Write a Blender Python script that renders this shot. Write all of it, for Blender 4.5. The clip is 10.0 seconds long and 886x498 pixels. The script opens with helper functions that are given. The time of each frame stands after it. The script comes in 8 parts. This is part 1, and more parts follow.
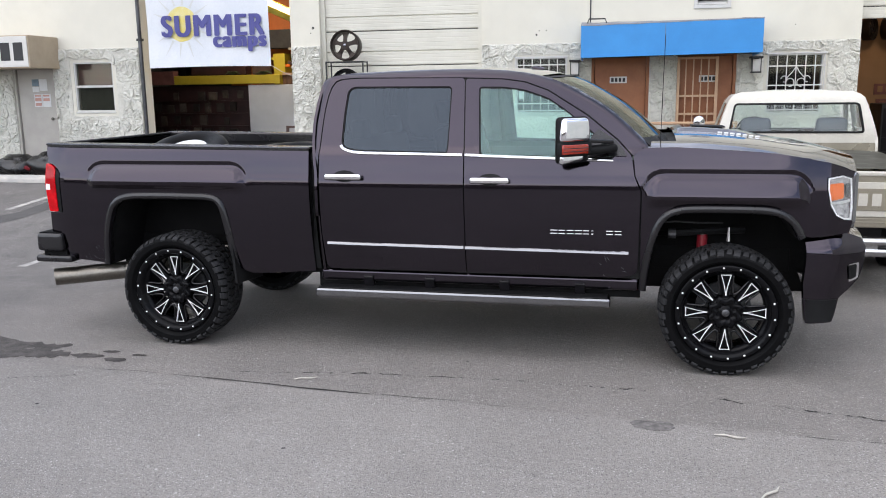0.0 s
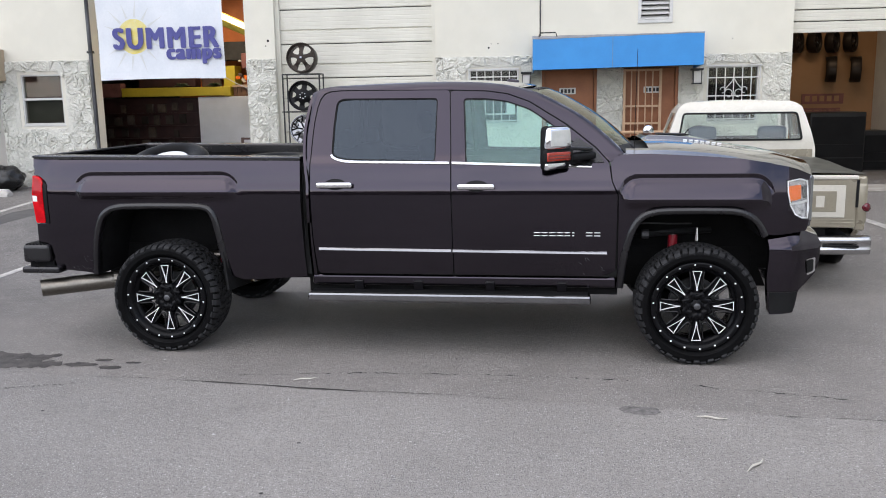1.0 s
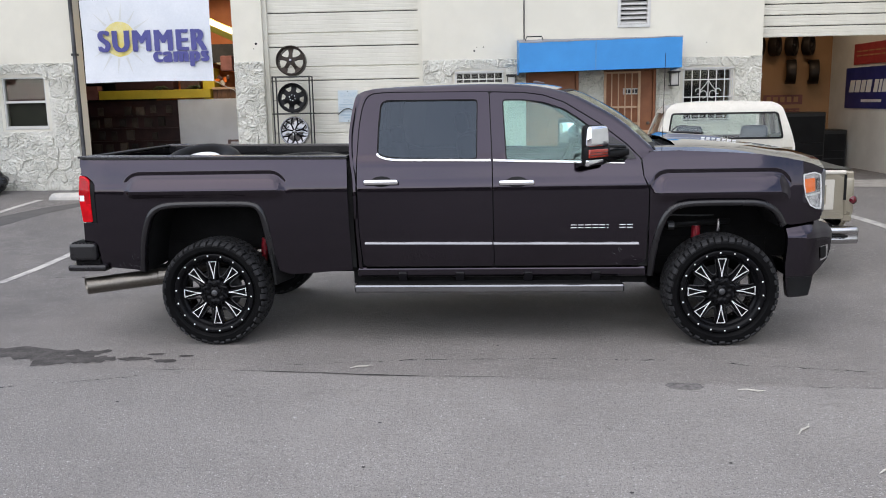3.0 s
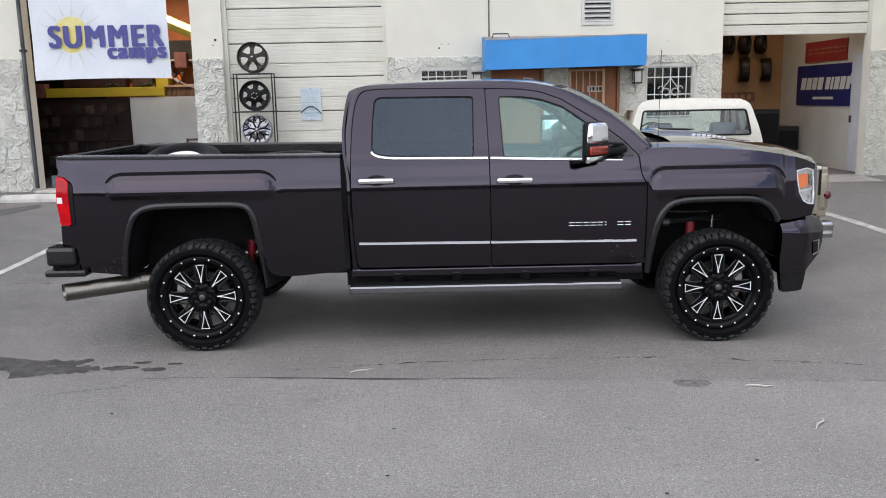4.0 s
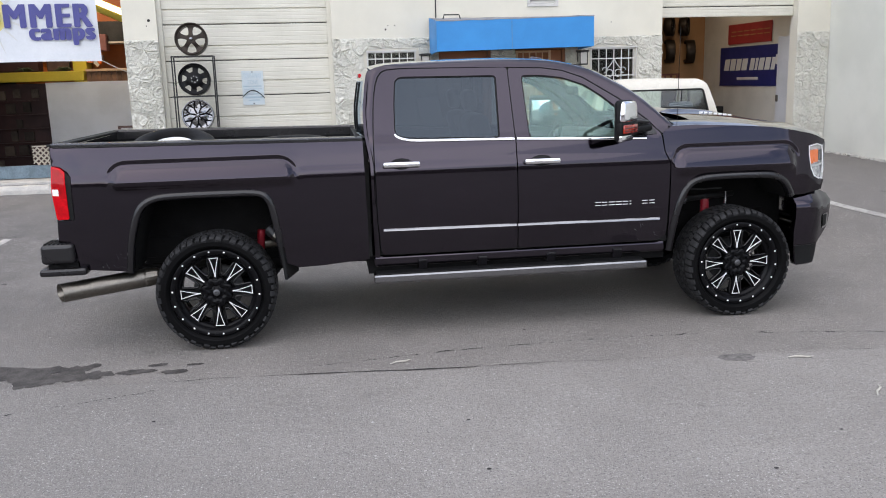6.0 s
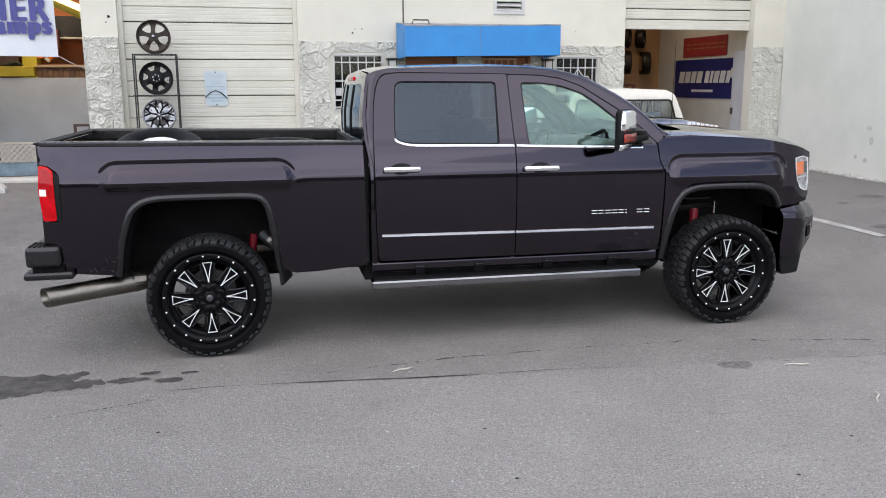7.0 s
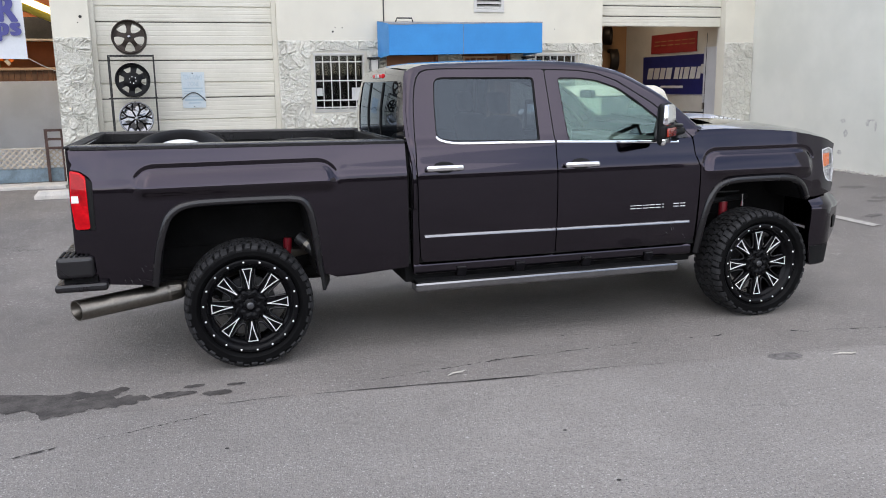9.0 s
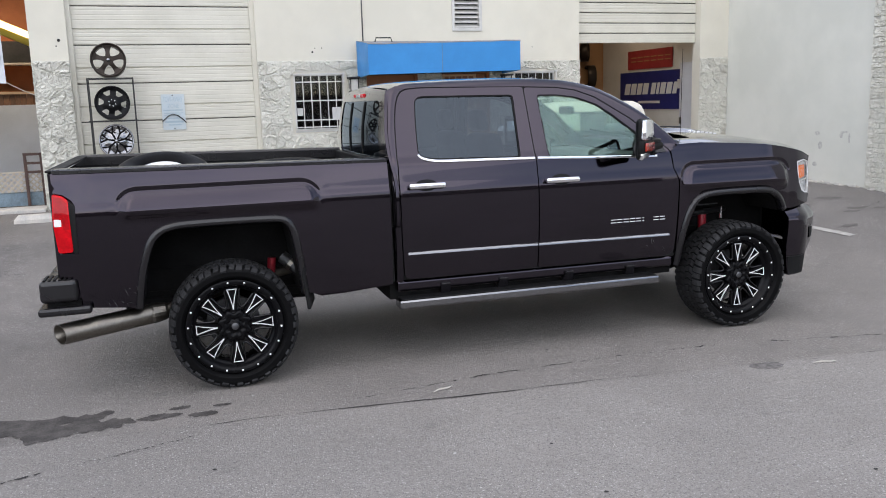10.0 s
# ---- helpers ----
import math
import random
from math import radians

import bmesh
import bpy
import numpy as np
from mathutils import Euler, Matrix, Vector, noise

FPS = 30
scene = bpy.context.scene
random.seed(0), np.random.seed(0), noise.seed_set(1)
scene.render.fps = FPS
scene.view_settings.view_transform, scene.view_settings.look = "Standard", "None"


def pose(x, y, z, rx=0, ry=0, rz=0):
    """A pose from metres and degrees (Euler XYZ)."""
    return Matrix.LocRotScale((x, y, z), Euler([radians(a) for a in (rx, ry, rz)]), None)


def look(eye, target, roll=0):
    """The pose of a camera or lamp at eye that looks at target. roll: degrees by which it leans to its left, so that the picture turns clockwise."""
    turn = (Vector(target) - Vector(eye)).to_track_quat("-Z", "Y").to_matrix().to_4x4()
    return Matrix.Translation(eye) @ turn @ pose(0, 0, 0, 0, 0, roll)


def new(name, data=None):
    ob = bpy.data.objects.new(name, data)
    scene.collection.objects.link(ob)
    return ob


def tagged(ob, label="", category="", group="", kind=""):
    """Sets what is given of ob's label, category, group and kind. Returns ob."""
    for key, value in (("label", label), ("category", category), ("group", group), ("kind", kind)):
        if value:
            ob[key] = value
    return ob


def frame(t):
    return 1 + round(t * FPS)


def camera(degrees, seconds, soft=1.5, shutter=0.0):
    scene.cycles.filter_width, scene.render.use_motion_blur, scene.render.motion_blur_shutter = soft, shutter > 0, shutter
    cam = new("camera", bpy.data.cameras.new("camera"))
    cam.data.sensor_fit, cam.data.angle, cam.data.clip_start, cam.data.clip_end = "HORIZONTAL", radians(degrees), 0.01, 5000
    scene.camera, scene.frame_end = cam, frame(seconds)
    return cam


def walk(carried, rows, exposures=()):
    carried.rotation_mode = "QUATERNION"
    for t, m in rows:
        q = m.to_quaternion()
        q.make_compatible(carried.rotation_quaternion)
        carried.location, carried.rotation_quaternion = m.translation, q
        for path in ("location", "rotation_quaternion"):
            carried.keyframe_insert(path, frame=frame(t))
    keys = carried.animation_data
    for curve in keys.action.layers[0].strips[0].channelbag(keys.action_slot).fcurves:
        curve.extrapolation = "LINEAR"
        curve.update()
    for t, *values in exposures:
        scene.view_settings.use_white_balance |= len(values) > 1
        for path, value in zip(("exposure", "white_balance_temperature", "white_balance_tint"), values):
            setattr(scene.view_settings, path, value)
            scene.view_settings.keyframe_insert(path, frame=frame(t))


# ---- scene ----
cam = camera(55.8, 10.0, soft=1.0)
PATH = [
    (0, (-1.128, 3.078, 1.87), (-1.49, 5.009, 1.495), -0.8),
    (0.5, (-1.353, 2.901, 1.873), (-1.633, 4.849, 1.519), -1.2),
    (1, (-1.47, 2.726, 1.879), (-1.675, 4.684, 1.527), -1.0),
    (1.5, (-1.532, 2.525, 1.896), (-1.701, 4.487, 1.547), -1.9),
    (2, (-1.722, 2.375, 1.891), (-1.915, 4.334, 1.535), -0.3),
    (2.5, (-1.979, 2.286, 1.886), (-2.11, 4.251, 1.538), -1.0),
    (4, (-2.598, 2.443, 1.882), (-2.532, 4.41, 1.526), -1.2),
    (4.5, (-2.911, 2.45, 1.874), (-2.734, 4.407, 1.501), -2.1),
    (5, (-3.133, 2.502, 1.876), (-2.904, 4.446, 1.469), -0.9),
    (5.5, (-3.348, 2.641, 1.867), (-3.087, 4.583, 1.465), -1.6),
    (7, (-4.009, 2.864, 1.87), (-3.54, 4.77, 1.484), -0.2),
    (7.5, (-4.148, 3.04, 1.849), (-3.622, 4.93, 1.459), -0.0),
    (8, (-4.318, 3.14, 1.847), (-3.724, 5.01, 1.461), -0.1),
    (8.5, (-4.57, 3.195, 1.851), (-3.964, 5.062, 1.467), -1.1),
    (9, (-4.669, 3.186, 1.847), (-4.066, 5.054, 1.461), -0.9),
    (9.5, (-4.68, 3.163, 1.852), (-4.032, 5.02, 1.49), -1.4),
    (10, (-4.692, 3.152, 1.851), (-4.045, 5.013, 1.505), -1.7),
]
walk(cam, [(t, look(eye, target, roll)) for t, eye, target, roll in PATH],
     [(0.0, 0.76), (1.0, 0.69), (2.5, 0.62), (4.0, 0.58), (5.5, 0.67), (7.0, 0.67), (9.0, 0.64), (10.0, 0.58)])

# ---- light ----
world = bpy.data.worlds.new("world")
scene.world = world
world.use_nodes = True
wn, wl = world.node_tree.nodes, world.node_tree.links
SUN_EL, SUN_AZ = 52.0, 212.0      # compass-like: degrees from +y, clockwise
sky = wn.new("ShaderNodeTexSky")
sky.sky_type, sky.sun_disc = "NISHITA", False
sky.sun_elevation, sky.sun_rotation = radians(SUN_EL), radians(SUN_AZ)
sky.air_density, sky.dust_density, sky.ozone_density = 1.0, 0.8, 1.0
soft_sky = wn.new("ShaderNodeHueSaturation")
soft_sky.inputs["Saturation"].default_value = 1.1
wl.new(sky.outputs[0], soft_sky.inputs["Color"])
cloud = wn.new("ShaderNodeMix")       # a broken veil of high cloud over the clear sky
cloud.data_type = "RGBA"
drift = wn.new("ShaderNodeTexNoise")
drift.inputs["Scale"].default_value, drift.inputs["Detail"].default_value, drift.inputs["Roughness"].default_value = 3.2, 5.0, 0.55
thin = wn.new("ShaderNodeMapRange")
for key, v in zip(("From Min", "From Max", "To Min", "To Max"), (0.36, 0.64, 0.12, 0.72)):
    thin.inputs[key].default_value = v
wl.new(wn.new("ShaderNodeTexCoord").outputs["Generated"], drift.inputs["Vector"])
wl.new(drift.outputs["Fac"], thin.inputs["Value"])
wl.new(thin.outputs[0], cloud.inputs["Factor"])
cloud.inputs["B"].default_value = (9.6, 9.8, 10.9, 1)
wl.new(soft_sky.outputs[0], cloud.inputs["A"])
wl.new(cloud.outputs["Result"], wn["Background"].inputs["Color"])
wn["Background"].inputs["Strength"].default_value = 0.15
sun = new("sun", bpy.data.lights.new("sun", "SUN"))
sun.data.energy, sun.data.angle, sun.data.color = 1.40, radians(105), (1.0, 0.93, 0.83)
_az, _el = radians(SUN_AZ), radians(SUN_EL)
sun.matrix_world = look((math.sin(_az) * math.cos(_el) * 40, math.cos(_az) * math.cos(_el) * 40, math.sin(_el) * 40), (0, 0, 0))


# ---- materials ----
def mat(name, color, rough=0.5, metal=0.0, var=0.12, scale=3.0, fine=60.0, bump=0.0, bscale=80.0, coat=0.0, color2=None, blend=0.5, random=0.0, spec=0.5, spread=0.12, bdist=0.02):
    """A procedural surface: large stains and fine grain in colour, roughness and relief."""
    m = bpy.data.materials.new(name)
    m.use_nodes = True
    n, l = m.node_tree.nodes, m.node_tree.links
    b = n["Principled BSDF"]
    b.inputs["Metallic"].default_value = metal
    b.inputs["Specular IOR Level"].default_value = spec
    b.inputs["Coat Weight"].default_value = coat
    b.inputs["Coat Roughness"].default_value = 0.03
    geo = n.new("ShaderNodeNewGeometry")

    def tex(s, detail, rgh=0.6):
        t = n.new("ShaderNodeTexNoise")
        t.inputs["Scale"].default_value, t.inputs["Detail"].default_value, t.inputs["Roughness"].default_value = s, detail, rgh
        l.new(geo.outputs["Position"], t.inputs["Vector"])
        return t.outputs["Fac"]

    def span(src, lo, hi, a, c):
        r = n.new("ShaderNodeMapRange")
        for key, v in zip(("From Min", "From Max", "To Min", "To Max"), (lo, hi, a, c)):
            r.inputs[key].default_value = v
        l.new(src, r.inputs["Value"])
        return r.outputs[0]

    big, small = tex(scale, 5), tex(fine, 3)
    mix = n.new("ShaderNodeMix")
    mix.data_type = "RGBA"
    c2 = color2 or tuple(c * (1 - 2.2 * var) for c in color)
    mix.inputs["A"].default_value, mix.inputs["B"].default_value = (*color, 1), (*c2, 1)
    l.new(span(big, blend - spread, blend + spread, 0, 1), mix.inputs["Factor"])
    hsv = n.new("ShaderNodeHueSaturation")
    l.new(mix.outputs["Result"], hsv.inputs["Color"])
    val = span(small, 0.3, 0.7, 1 - var, 1 + var)
    if random:
        info = n.new("ShaderNodeObjectInfo")
        mul = n.new("ShaderNodeMath")
        mul.operation = "MULTIPLY"
        l.new(val, mul.inputs[0])
        l.new(span(info.outputs["Random"], 0, 1, 1 - random, 1 + random), mul.inputs[1])
        val = mul.outputs[0]
    l.new(val, hsv.inputs["Value"])
    l.new(hsv.outputs[0], b.inputs["Base Color"])
    l.new(span(big, 0.3, 0.7, max(0.02, rough - 0.08 * min(1, rough * 3)), min(1, rough + 0.08 * min(1, rough * 3))), b.inputs["Roughness"])
    if bump:
        bp = n.new("ShaderNodeBump")
        bp.inputs["Strength"].default_value, bp.inputs["Distance"].default_value = bump, bdist
        l.new(tex(bscale, 4, 0.65), bp.inputs["Height"])
        l.new(bp.outputs[0], b.inputs["Normal"])
    return m


def glass(name, tint, rough=0.0, ior=1.45, sheen=(1, 1, 1)):
    m = bpy.data.materials.new(name)
    m.use_nodes = True
    n, l = m.node_tree.nodes, m.node_tree.links
    n.remove(n["Principled BSDF"])
    tr, gl, mx, fr = (n.new("ShaderNode" + k) for k in ("BsdfTransparent", "BsdfGlossy", "MixShader", "LayerWeight"))
    tr.inputs["Color"].default_value = (*tint, 1)
    gl.inputs["Roughness"].default_value = rough
    gl.inputs["Color"].default_value = (*sheen, 1)
    fr.inputs["Blend"].default_value = 0.5
    pw, sc = n.new("ShaderNodeMath"), n.new("ShaderNodeMath")
    pw.operation, sc.operation = "POWER", "MULTIPLY_ADD"
    r0 = 1.6 * ((ior - 1) / (ior + 1)) ** 2       # both faces of the pane
    pw.inputs[1].default_value, sc.inputs[1].default_value, sc.inputs[2].default_value = 5.0, 1 - r0, r0
    l.new(fr.outputs["Facing"], pw.inputs[0])
    l.new(pw.outputs[0], sc.inputs[0])
    l.new(sc.outputs[0], mx.inputs[0])
    l.new(tr.outputs[0], mx.inputs[1])
    l.new(gl.outputs[0], mx.inputs[2])
    l.new(mx.outputs[0], n["Material Output"].inputs["Surface"])
    return m


def glow(name, color, strength):
    m = mat(name, color, 0.4, var=0.02)
    b = m.node_tree.nodes["Principled BSDF"]
    b.inputs["Emission Color"].default_value, b.inputs["Emission Strength"].default_value = (*color, 1), strength
    return m


M_PAINT = mat("dark_metallic_paint", (0.0245, 0.0178, 0.0282), 0.10, 1.0, var=0.04, scale=1.2, fine=900, coat=0.85, spec=0.2)
M_PAINT.node_tree.nodes["Principled BSDF"].inputs["Coat IOR"].default_value = 1.45
M_TRIM = mat("satin_dark_trim", (0.0078, 0.0070, 0.0086), 0.26, 0.0, var=0.08, fine=200)
M_BLACK = mat("black_plastic", (0.00663, 0.00663, 0.007176), 0.58, spec=0.2, var=0.15, fine=150, bump=0.1, bscale=300)
M_UNDER = mat("sooty_black", (0.00585, 0.005616, 0.00585), 0.9, spec=0.2, var=0.2)
M_RUBBER = mat("tyre_rubber", (0.00507, 0.00507, 0.00546), 0.40, spec=0.06, var=0.15, scale=6, fine=120, bump=0.06, bscale=220)
# paler than the sidewall: sky light on the crown put into the colour
M_TREAD = mat("dusty_tread_rubber", (0.02028, 0.02028, 0.02184), 0.75, spec=0.3, var=0.2, scale=9, fine=120)
M_GLOSSRIM = mat("gloss_black_rim", (0.00468, 0.00468, 0.00546), 0.14, 0.0, var=0.05, spec=0.5)
M_RIM = mat("satin_black_rim", (0.00429, 0.00429, 0.00507), 0.25, 0.0, var=0.05, spec=0.12)
M_CHROME = mat("chrome", (0.82, 0.82, 0.84), 0.07, 1.0, var=0.02)
M_DULLCHROME = mat("dull_chrome", (0.52, 0.52, 0.53), 0.22, 1.0, var=0.06)
M_MILLED = mat("milled_aluminium", (0.88, 0.88, 0.89), 0.30, 0.25, var=0.04)
M_STEEL = mat("heat_tinted_steel", (0.19, 0.175, 0.15), 0.36, 1.0, var=0.12, scale=5, color2=(0.17, 0.158, 0.14))
M_DISC = mat("dull_brake_iron", (0.10, 0.10, 0.105), 0.5, 0.8, var=0.2)
M_REDPART = mat("red_shock_paint", (0.234, 0.00624, 0.0156), 0.4, var=0.1, coat=0.4)
M_TAIL = mat("red_lamp_lens", (0.5772, 0.00195, 0.0078), 0.22, var=0.14, scale=14, coat=0.22, spec=0.12)
M_TAILDARK = mat("dark_red_lens", (0.39, 0.00156, 0.00546), 0.20, var=0.16, scale=14, coat=0.30, spec=0.15)
M_AMBER = mat("amber_lens", (0.741, 0.1482, 0.0156), 0.15, var=0.08, coat=1.0)
M_LAMPWHITE = mat("clear_lamp_reflector", (0.66, 0.66, 0.66), 0.16, 0.45, var=0.2, scale=26, fine=90, color2=(0.24, 0.24, 0.25))
M_GLASS = glass("green_tinted_glass", (0.74, 0.93, 0.88), ior=1.65, sheen=(0.72, 1.0, 0.95))
M_OLDGLASS = glass("old_clear_glass", (0.80, 0.88, 0.84), ior=1.45)
M_PRIVACY = glass("privacy_glass", (0.085, 0.09, 0.10), ior=1.45, sheen=(0.72, 0.85, 1.0))
M_WIND = glass("windscreen_glass", (0.60, 0.68, 0.56), ior=1.3, sheen=(0.75, 0.76, 0.70))
M_CLEAR = glass("clear_lens", (0.95, 0.95, 0.95), ior=1.45)
M_SEAT = mat("grey_leather", (0.0429, 0.0429, 0.0468), 0.5, var=0.1)
M_ASPH_DECAL = mat("oil_stain", (0.0468, 0.0429, 0.04134), 0.9, spec=0.2, var=0.25, scale=9, fine=90, color2=(0.0897, 0.08268, 0.078), bump=0.2, bscale=160)
M_DAMP = mat("faded_oil", (0.1053, 0.09828, 0.09516), 0.85, var=0.25, scale=12, color2=(0.156, 0.1443, 0.1365), spec=0.2)
M_CRACK = mat("crack_fill", (0.039, 0.03588, 0.03432), 0.9, var=0.3)
M_LINE = mat("worn_white_paint", (0.4524, 0.4329, 0.3978), 0.7, var=0.2, scale=7, fine=90, color2=(0.273, 0.2613, 0.2496), blend=0.5)
M_CONC = mat("painted_concrete", (0.5304, 0.4992, 0.4524), 0.8, var=0.1, scale=4, fine=70, color2=(0.3744, 0.3666, 0.351), bump=0.2)
M_WALL = mat("cream_stucco", (0.633, 0.6045, 0.5187), 0.85, var=0.03, scale=1.3, fine=140, color2=(0.587, 0.5616, 0.4836), bump=0.12, bscale=120)
M_SIDEWALL = mat("pale_side_stucco", (0.626, 0.624, 0.5733), 0.85, var=0.03, scale=0.8, fine=120, color2=(0.557, 0.5616, 0.5148), bump=0.15, bscale=90)
M_STONE = mat("white_painted_stone", (0.671, 0.6591, 0.5928), 0.8, var=0.04, scale=9, fine=70, color2=(0.626, 0.6084, 0.5382), bump=1.0, bscale=26, random=0.06, bdist=0.055)
M_MORTAR = mat("painted_mortar", (0.656, 0.6396, 0.5733), 0.9, var=0.06, scale=9, bump=0.7, bscale=26, bdist=0.05)
M_SHUTTER = mat("ivory_steel_shutter", (0.587, 0.5655, 0.4914), 0.5, var=0.04, scale=1.5, fine=60, color2=(0.526, 0.507, 0.4368))
M_GAP = mat("dark_gap", (0.0156, 0.0156, 0.0156), 0.9, var=0.1)
M_BLUE = mat("blue_awning_vinyl", (0.02652, 0.2301, 0.5616), 0.45, var=0.04, scale=2, fine=80, color2=(0.0234, 0.2028, 0.507))
# unseen awning top, made grey so no blue light bounces onto the wall
M_AWNTOP = mat("dusty_vinyl", (0.234, 0.2418, 0.2574), 0.8, var=0.15, scale=4)
M_BROWN = mat("rust_brown_door", (0.2652, 0.0975, 0.0351), 0.55, var=0.06, scale=3, fine=50, color2=(0.2184, 0.078, 0.02964))
M_GATE = mat("tan_gate_paint", (0.4836, 0.312, 0.1872), 0.5, var=0.06)
M_BARS = mat("white_bar_paint", (0.5616, 0.5538, 0.5304), 0.5, var=0.06)
M_FRAME = mat("white_window_frame", (0.546, 0.5382, 0.5148), 0.5, var=0.06)
M_PANE = glass("dim_window_glass", (0.62, 0.64, 0.62), ior=1.32)
M_DOORGREY = mat("warm_grey_door", (0.39, 0.3666, 0.3276), 0.5, var=0.05, color2=(0.3432, 0.3198, 0.2886))
M_BEIGE = mat("beige_signboard", (0.39, 0.312, 0.2184), 0.6, var=0.06)
M_BOARD = mat("white_signboard", (0.5616, 0.546, 0.5148), 0.5, var=0.04)
M_INK = mat("black_ink", (0.0156, 0.0156, 0.01716), 0.6, var=0.05)
M_BANNER = mat("white_banner_vinyl", (0.6084, 0.624, 0.6552), 0.45, var=0.03, scale=1.5, fine=30, color2=(0.546, 0.5694, 0.6084))
M_VIOLET = mat("violet_print", (0.046, 0.047, 0.215), 0.5, var=0.04)
M_SUN = mat("yellow_print", (0.624, 0.5148, 0.1248), 0.5, var=0.06, scale=6, color2=(0.624, 0.5616, 0.2808))
M_RAY = mat("pale_grey_print", (0.546, 0.5538, 0.546), 0.5, var=0.04)
# shade of unlit rooms put into a near-black; also a dashboard and shelf
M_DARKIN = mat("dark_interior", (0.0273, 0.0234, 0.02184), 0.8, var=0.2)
M_MAROON = mat("maroon_shelf", (0.0351, 0.0078, 0.00702), 0.6, var=0.2)
M_GREYPANEL = mat("blue_grey_panel", (0.53, 0.54, 0.57), 0.6, var=0.05, scale=2)
M_YELLOW = mat("yellow_paint", (0.4836, 0.3666, 0.0234), 0.55, var=0.06)
M_ORANGE = mat("orange_wall_paint", (0.4524, 0.117, 0.0195), 0.6, var=0.08)
M_OCHRE = mat("ochre_wall_paint", (0.3354, 0.1833, 0.0819), 0.7, var=0.06, scale=1.5)
M_GARWHITE = mat("off_white_workshop_wall", (0.5772, 0.5538, 0.507), 0.7, var=0.05, scale=1.5)
M_NAVY = mat("navy_banner", (0.01248, 0.01716, 0.1248), 0.5, var=0.05)
M_REDSIGN = mat("red_banner", (0.2808, 0.02808, 0.02808), 0.5, var=0.06)
M_WHITEPRINT = mat("white_print", (0.585, 0.585, 0.5772), 0.5, var=0.03)
M_PALEBLUE = mat("pale_blue_poster", (0.468, 0.5382, 0.5772), 0.5, var=0.06, scale=14, fine=60, color2=(0.4836, 0.5304, 0.546))
M_BLUEPRINT = mat("faded_blue_print", (0.3588, 0.4524, 0.5148), 0.5, var=0.05)
M_PINK = mat("faded_red_print", (0.4836, 0.2652, 0.2184), 0.6, var=0.1)
M_LAMPOLD = mat("deep_red_lens", (0.0936, 0.00468, 0.01092), 0.25, var=0.05, coat=0.3)
M_APRON = mat("pale_apron_concrete", (0.3588, 0.3393, 0.312), 0.85, var=0.1, scale=5, fine=80, color2=(0.2808, 0.2652, 0.2418), bump=0.2)
# dull red of signs, carton and beam end; also a painted window reflection
M_DULLRED = mat("dull_red_blind", (0.2028, 0.078, 0.0663), 0.8, var=0.12, scale=5)
M_OLIVEGREY = mat("olive_grey_blind", (0.117, 0.1131, 0.0936), 0.8, var=0.15, scale=6)
M_WOOD = mat("dark_stained_wood", (0.0663, 0.0312, 0.0234), 0.6, var=0.15, scale=6)
M_TIMBER = mat("brown_timber_board", (0.156, 0.0741, 0.0351), 0.6, var=0.15, scale=6, random=0.25)
M_LATTICE = mat("pale_lattice_wood", (0.4836, 0.429, 0.351), 0.7, var=0.1)
M_BLUETILE = mat("blue_grey_paint", (0.1716, 0.234, 0.2808), 0.6, var=0.15, scale=8)
M_BAG = mat("black_bin_bag", (0.0078, 0.0078, 0.00858), 0.28, var=0.1, bump=0.6, bscale=14)
M_RACK = mat("black_iron_rack", (0.00936, 0.00936, 0.00936), 0.5, var=0.1)
M_BRONZE = mat("bronze_rim", (0.0273, 0.0195, 0.01482), 0.45, 0.6, var=0.05)
M_HUNG = mat("dusty_brown_black_rim", (0.01716, 0.01092, 0.0078), 0.5, 0.0, var=0.1)
# for the added south wall, seen only in reflections
M_SOUTH = mat("dim_brown_brick_paint", (0.2808, 0.2418, 0.2184), 0.8, var=0.2, scale=0.5)
M_OLDWHITE = mat("aged_white_paint", (0.5694, 0.5382, 0.468), 0.3, var=0.04, scale=4, coat=0.5)
M_GOLD = mat("faded_gold_paint", (0.2808, 0.2496, 0.1872), 0.32, 0.3, var=0.05, scale=4, coat=0.4)
M_OLIVE = mat("dark_olive_vinyl", (0.0312, 0.02964, 0.01872), 0.5, var=0.08)
M_PEBBLE = mat("pale_chip", (0.3276, 0.3198, 0.3042), 0.8, var=0.2, random=0.3)
M_TWIG = mat("dry_twig", (0.5616, 0.5304, 0.468), 0.8, var=0.12)
M_SCUFF = mat("grey_scuff", (0.3744, 0.3744, 0.3588), 0.85, var=0.2, scale=20, color2=(0.4992, 0.4914, 0.4602))
M_WHITERIM = mat("bright_silver_rim", (0.70, 0.71, 0.72), 0.35, 0.3, var=0.05)
M_SCRATCH = mat("pale_scratch", (0.1248, 0.1248, 0.1287), 0.7, var=0.2)
M_SEATBLUE = mat("blue_grey_vinyl", (0.0663, 0.0819, 0.1092), 0.5, var=0.08)
M_BLOCK = mat("grey_green_block", (0.0624, 0.04524, 0.0351), 0.8, var=0.25, random=0.6)
M_AMBERDARK = mat("dark_amber_lens", (0.3276, 0.0234, 0.00936), 0.2, var=0.1, coat=0.6)
M_DARKCHROME = mat("dark_chrome", (0.24, 0.24, 0.25), 0.14, 1.0, var=0.05)


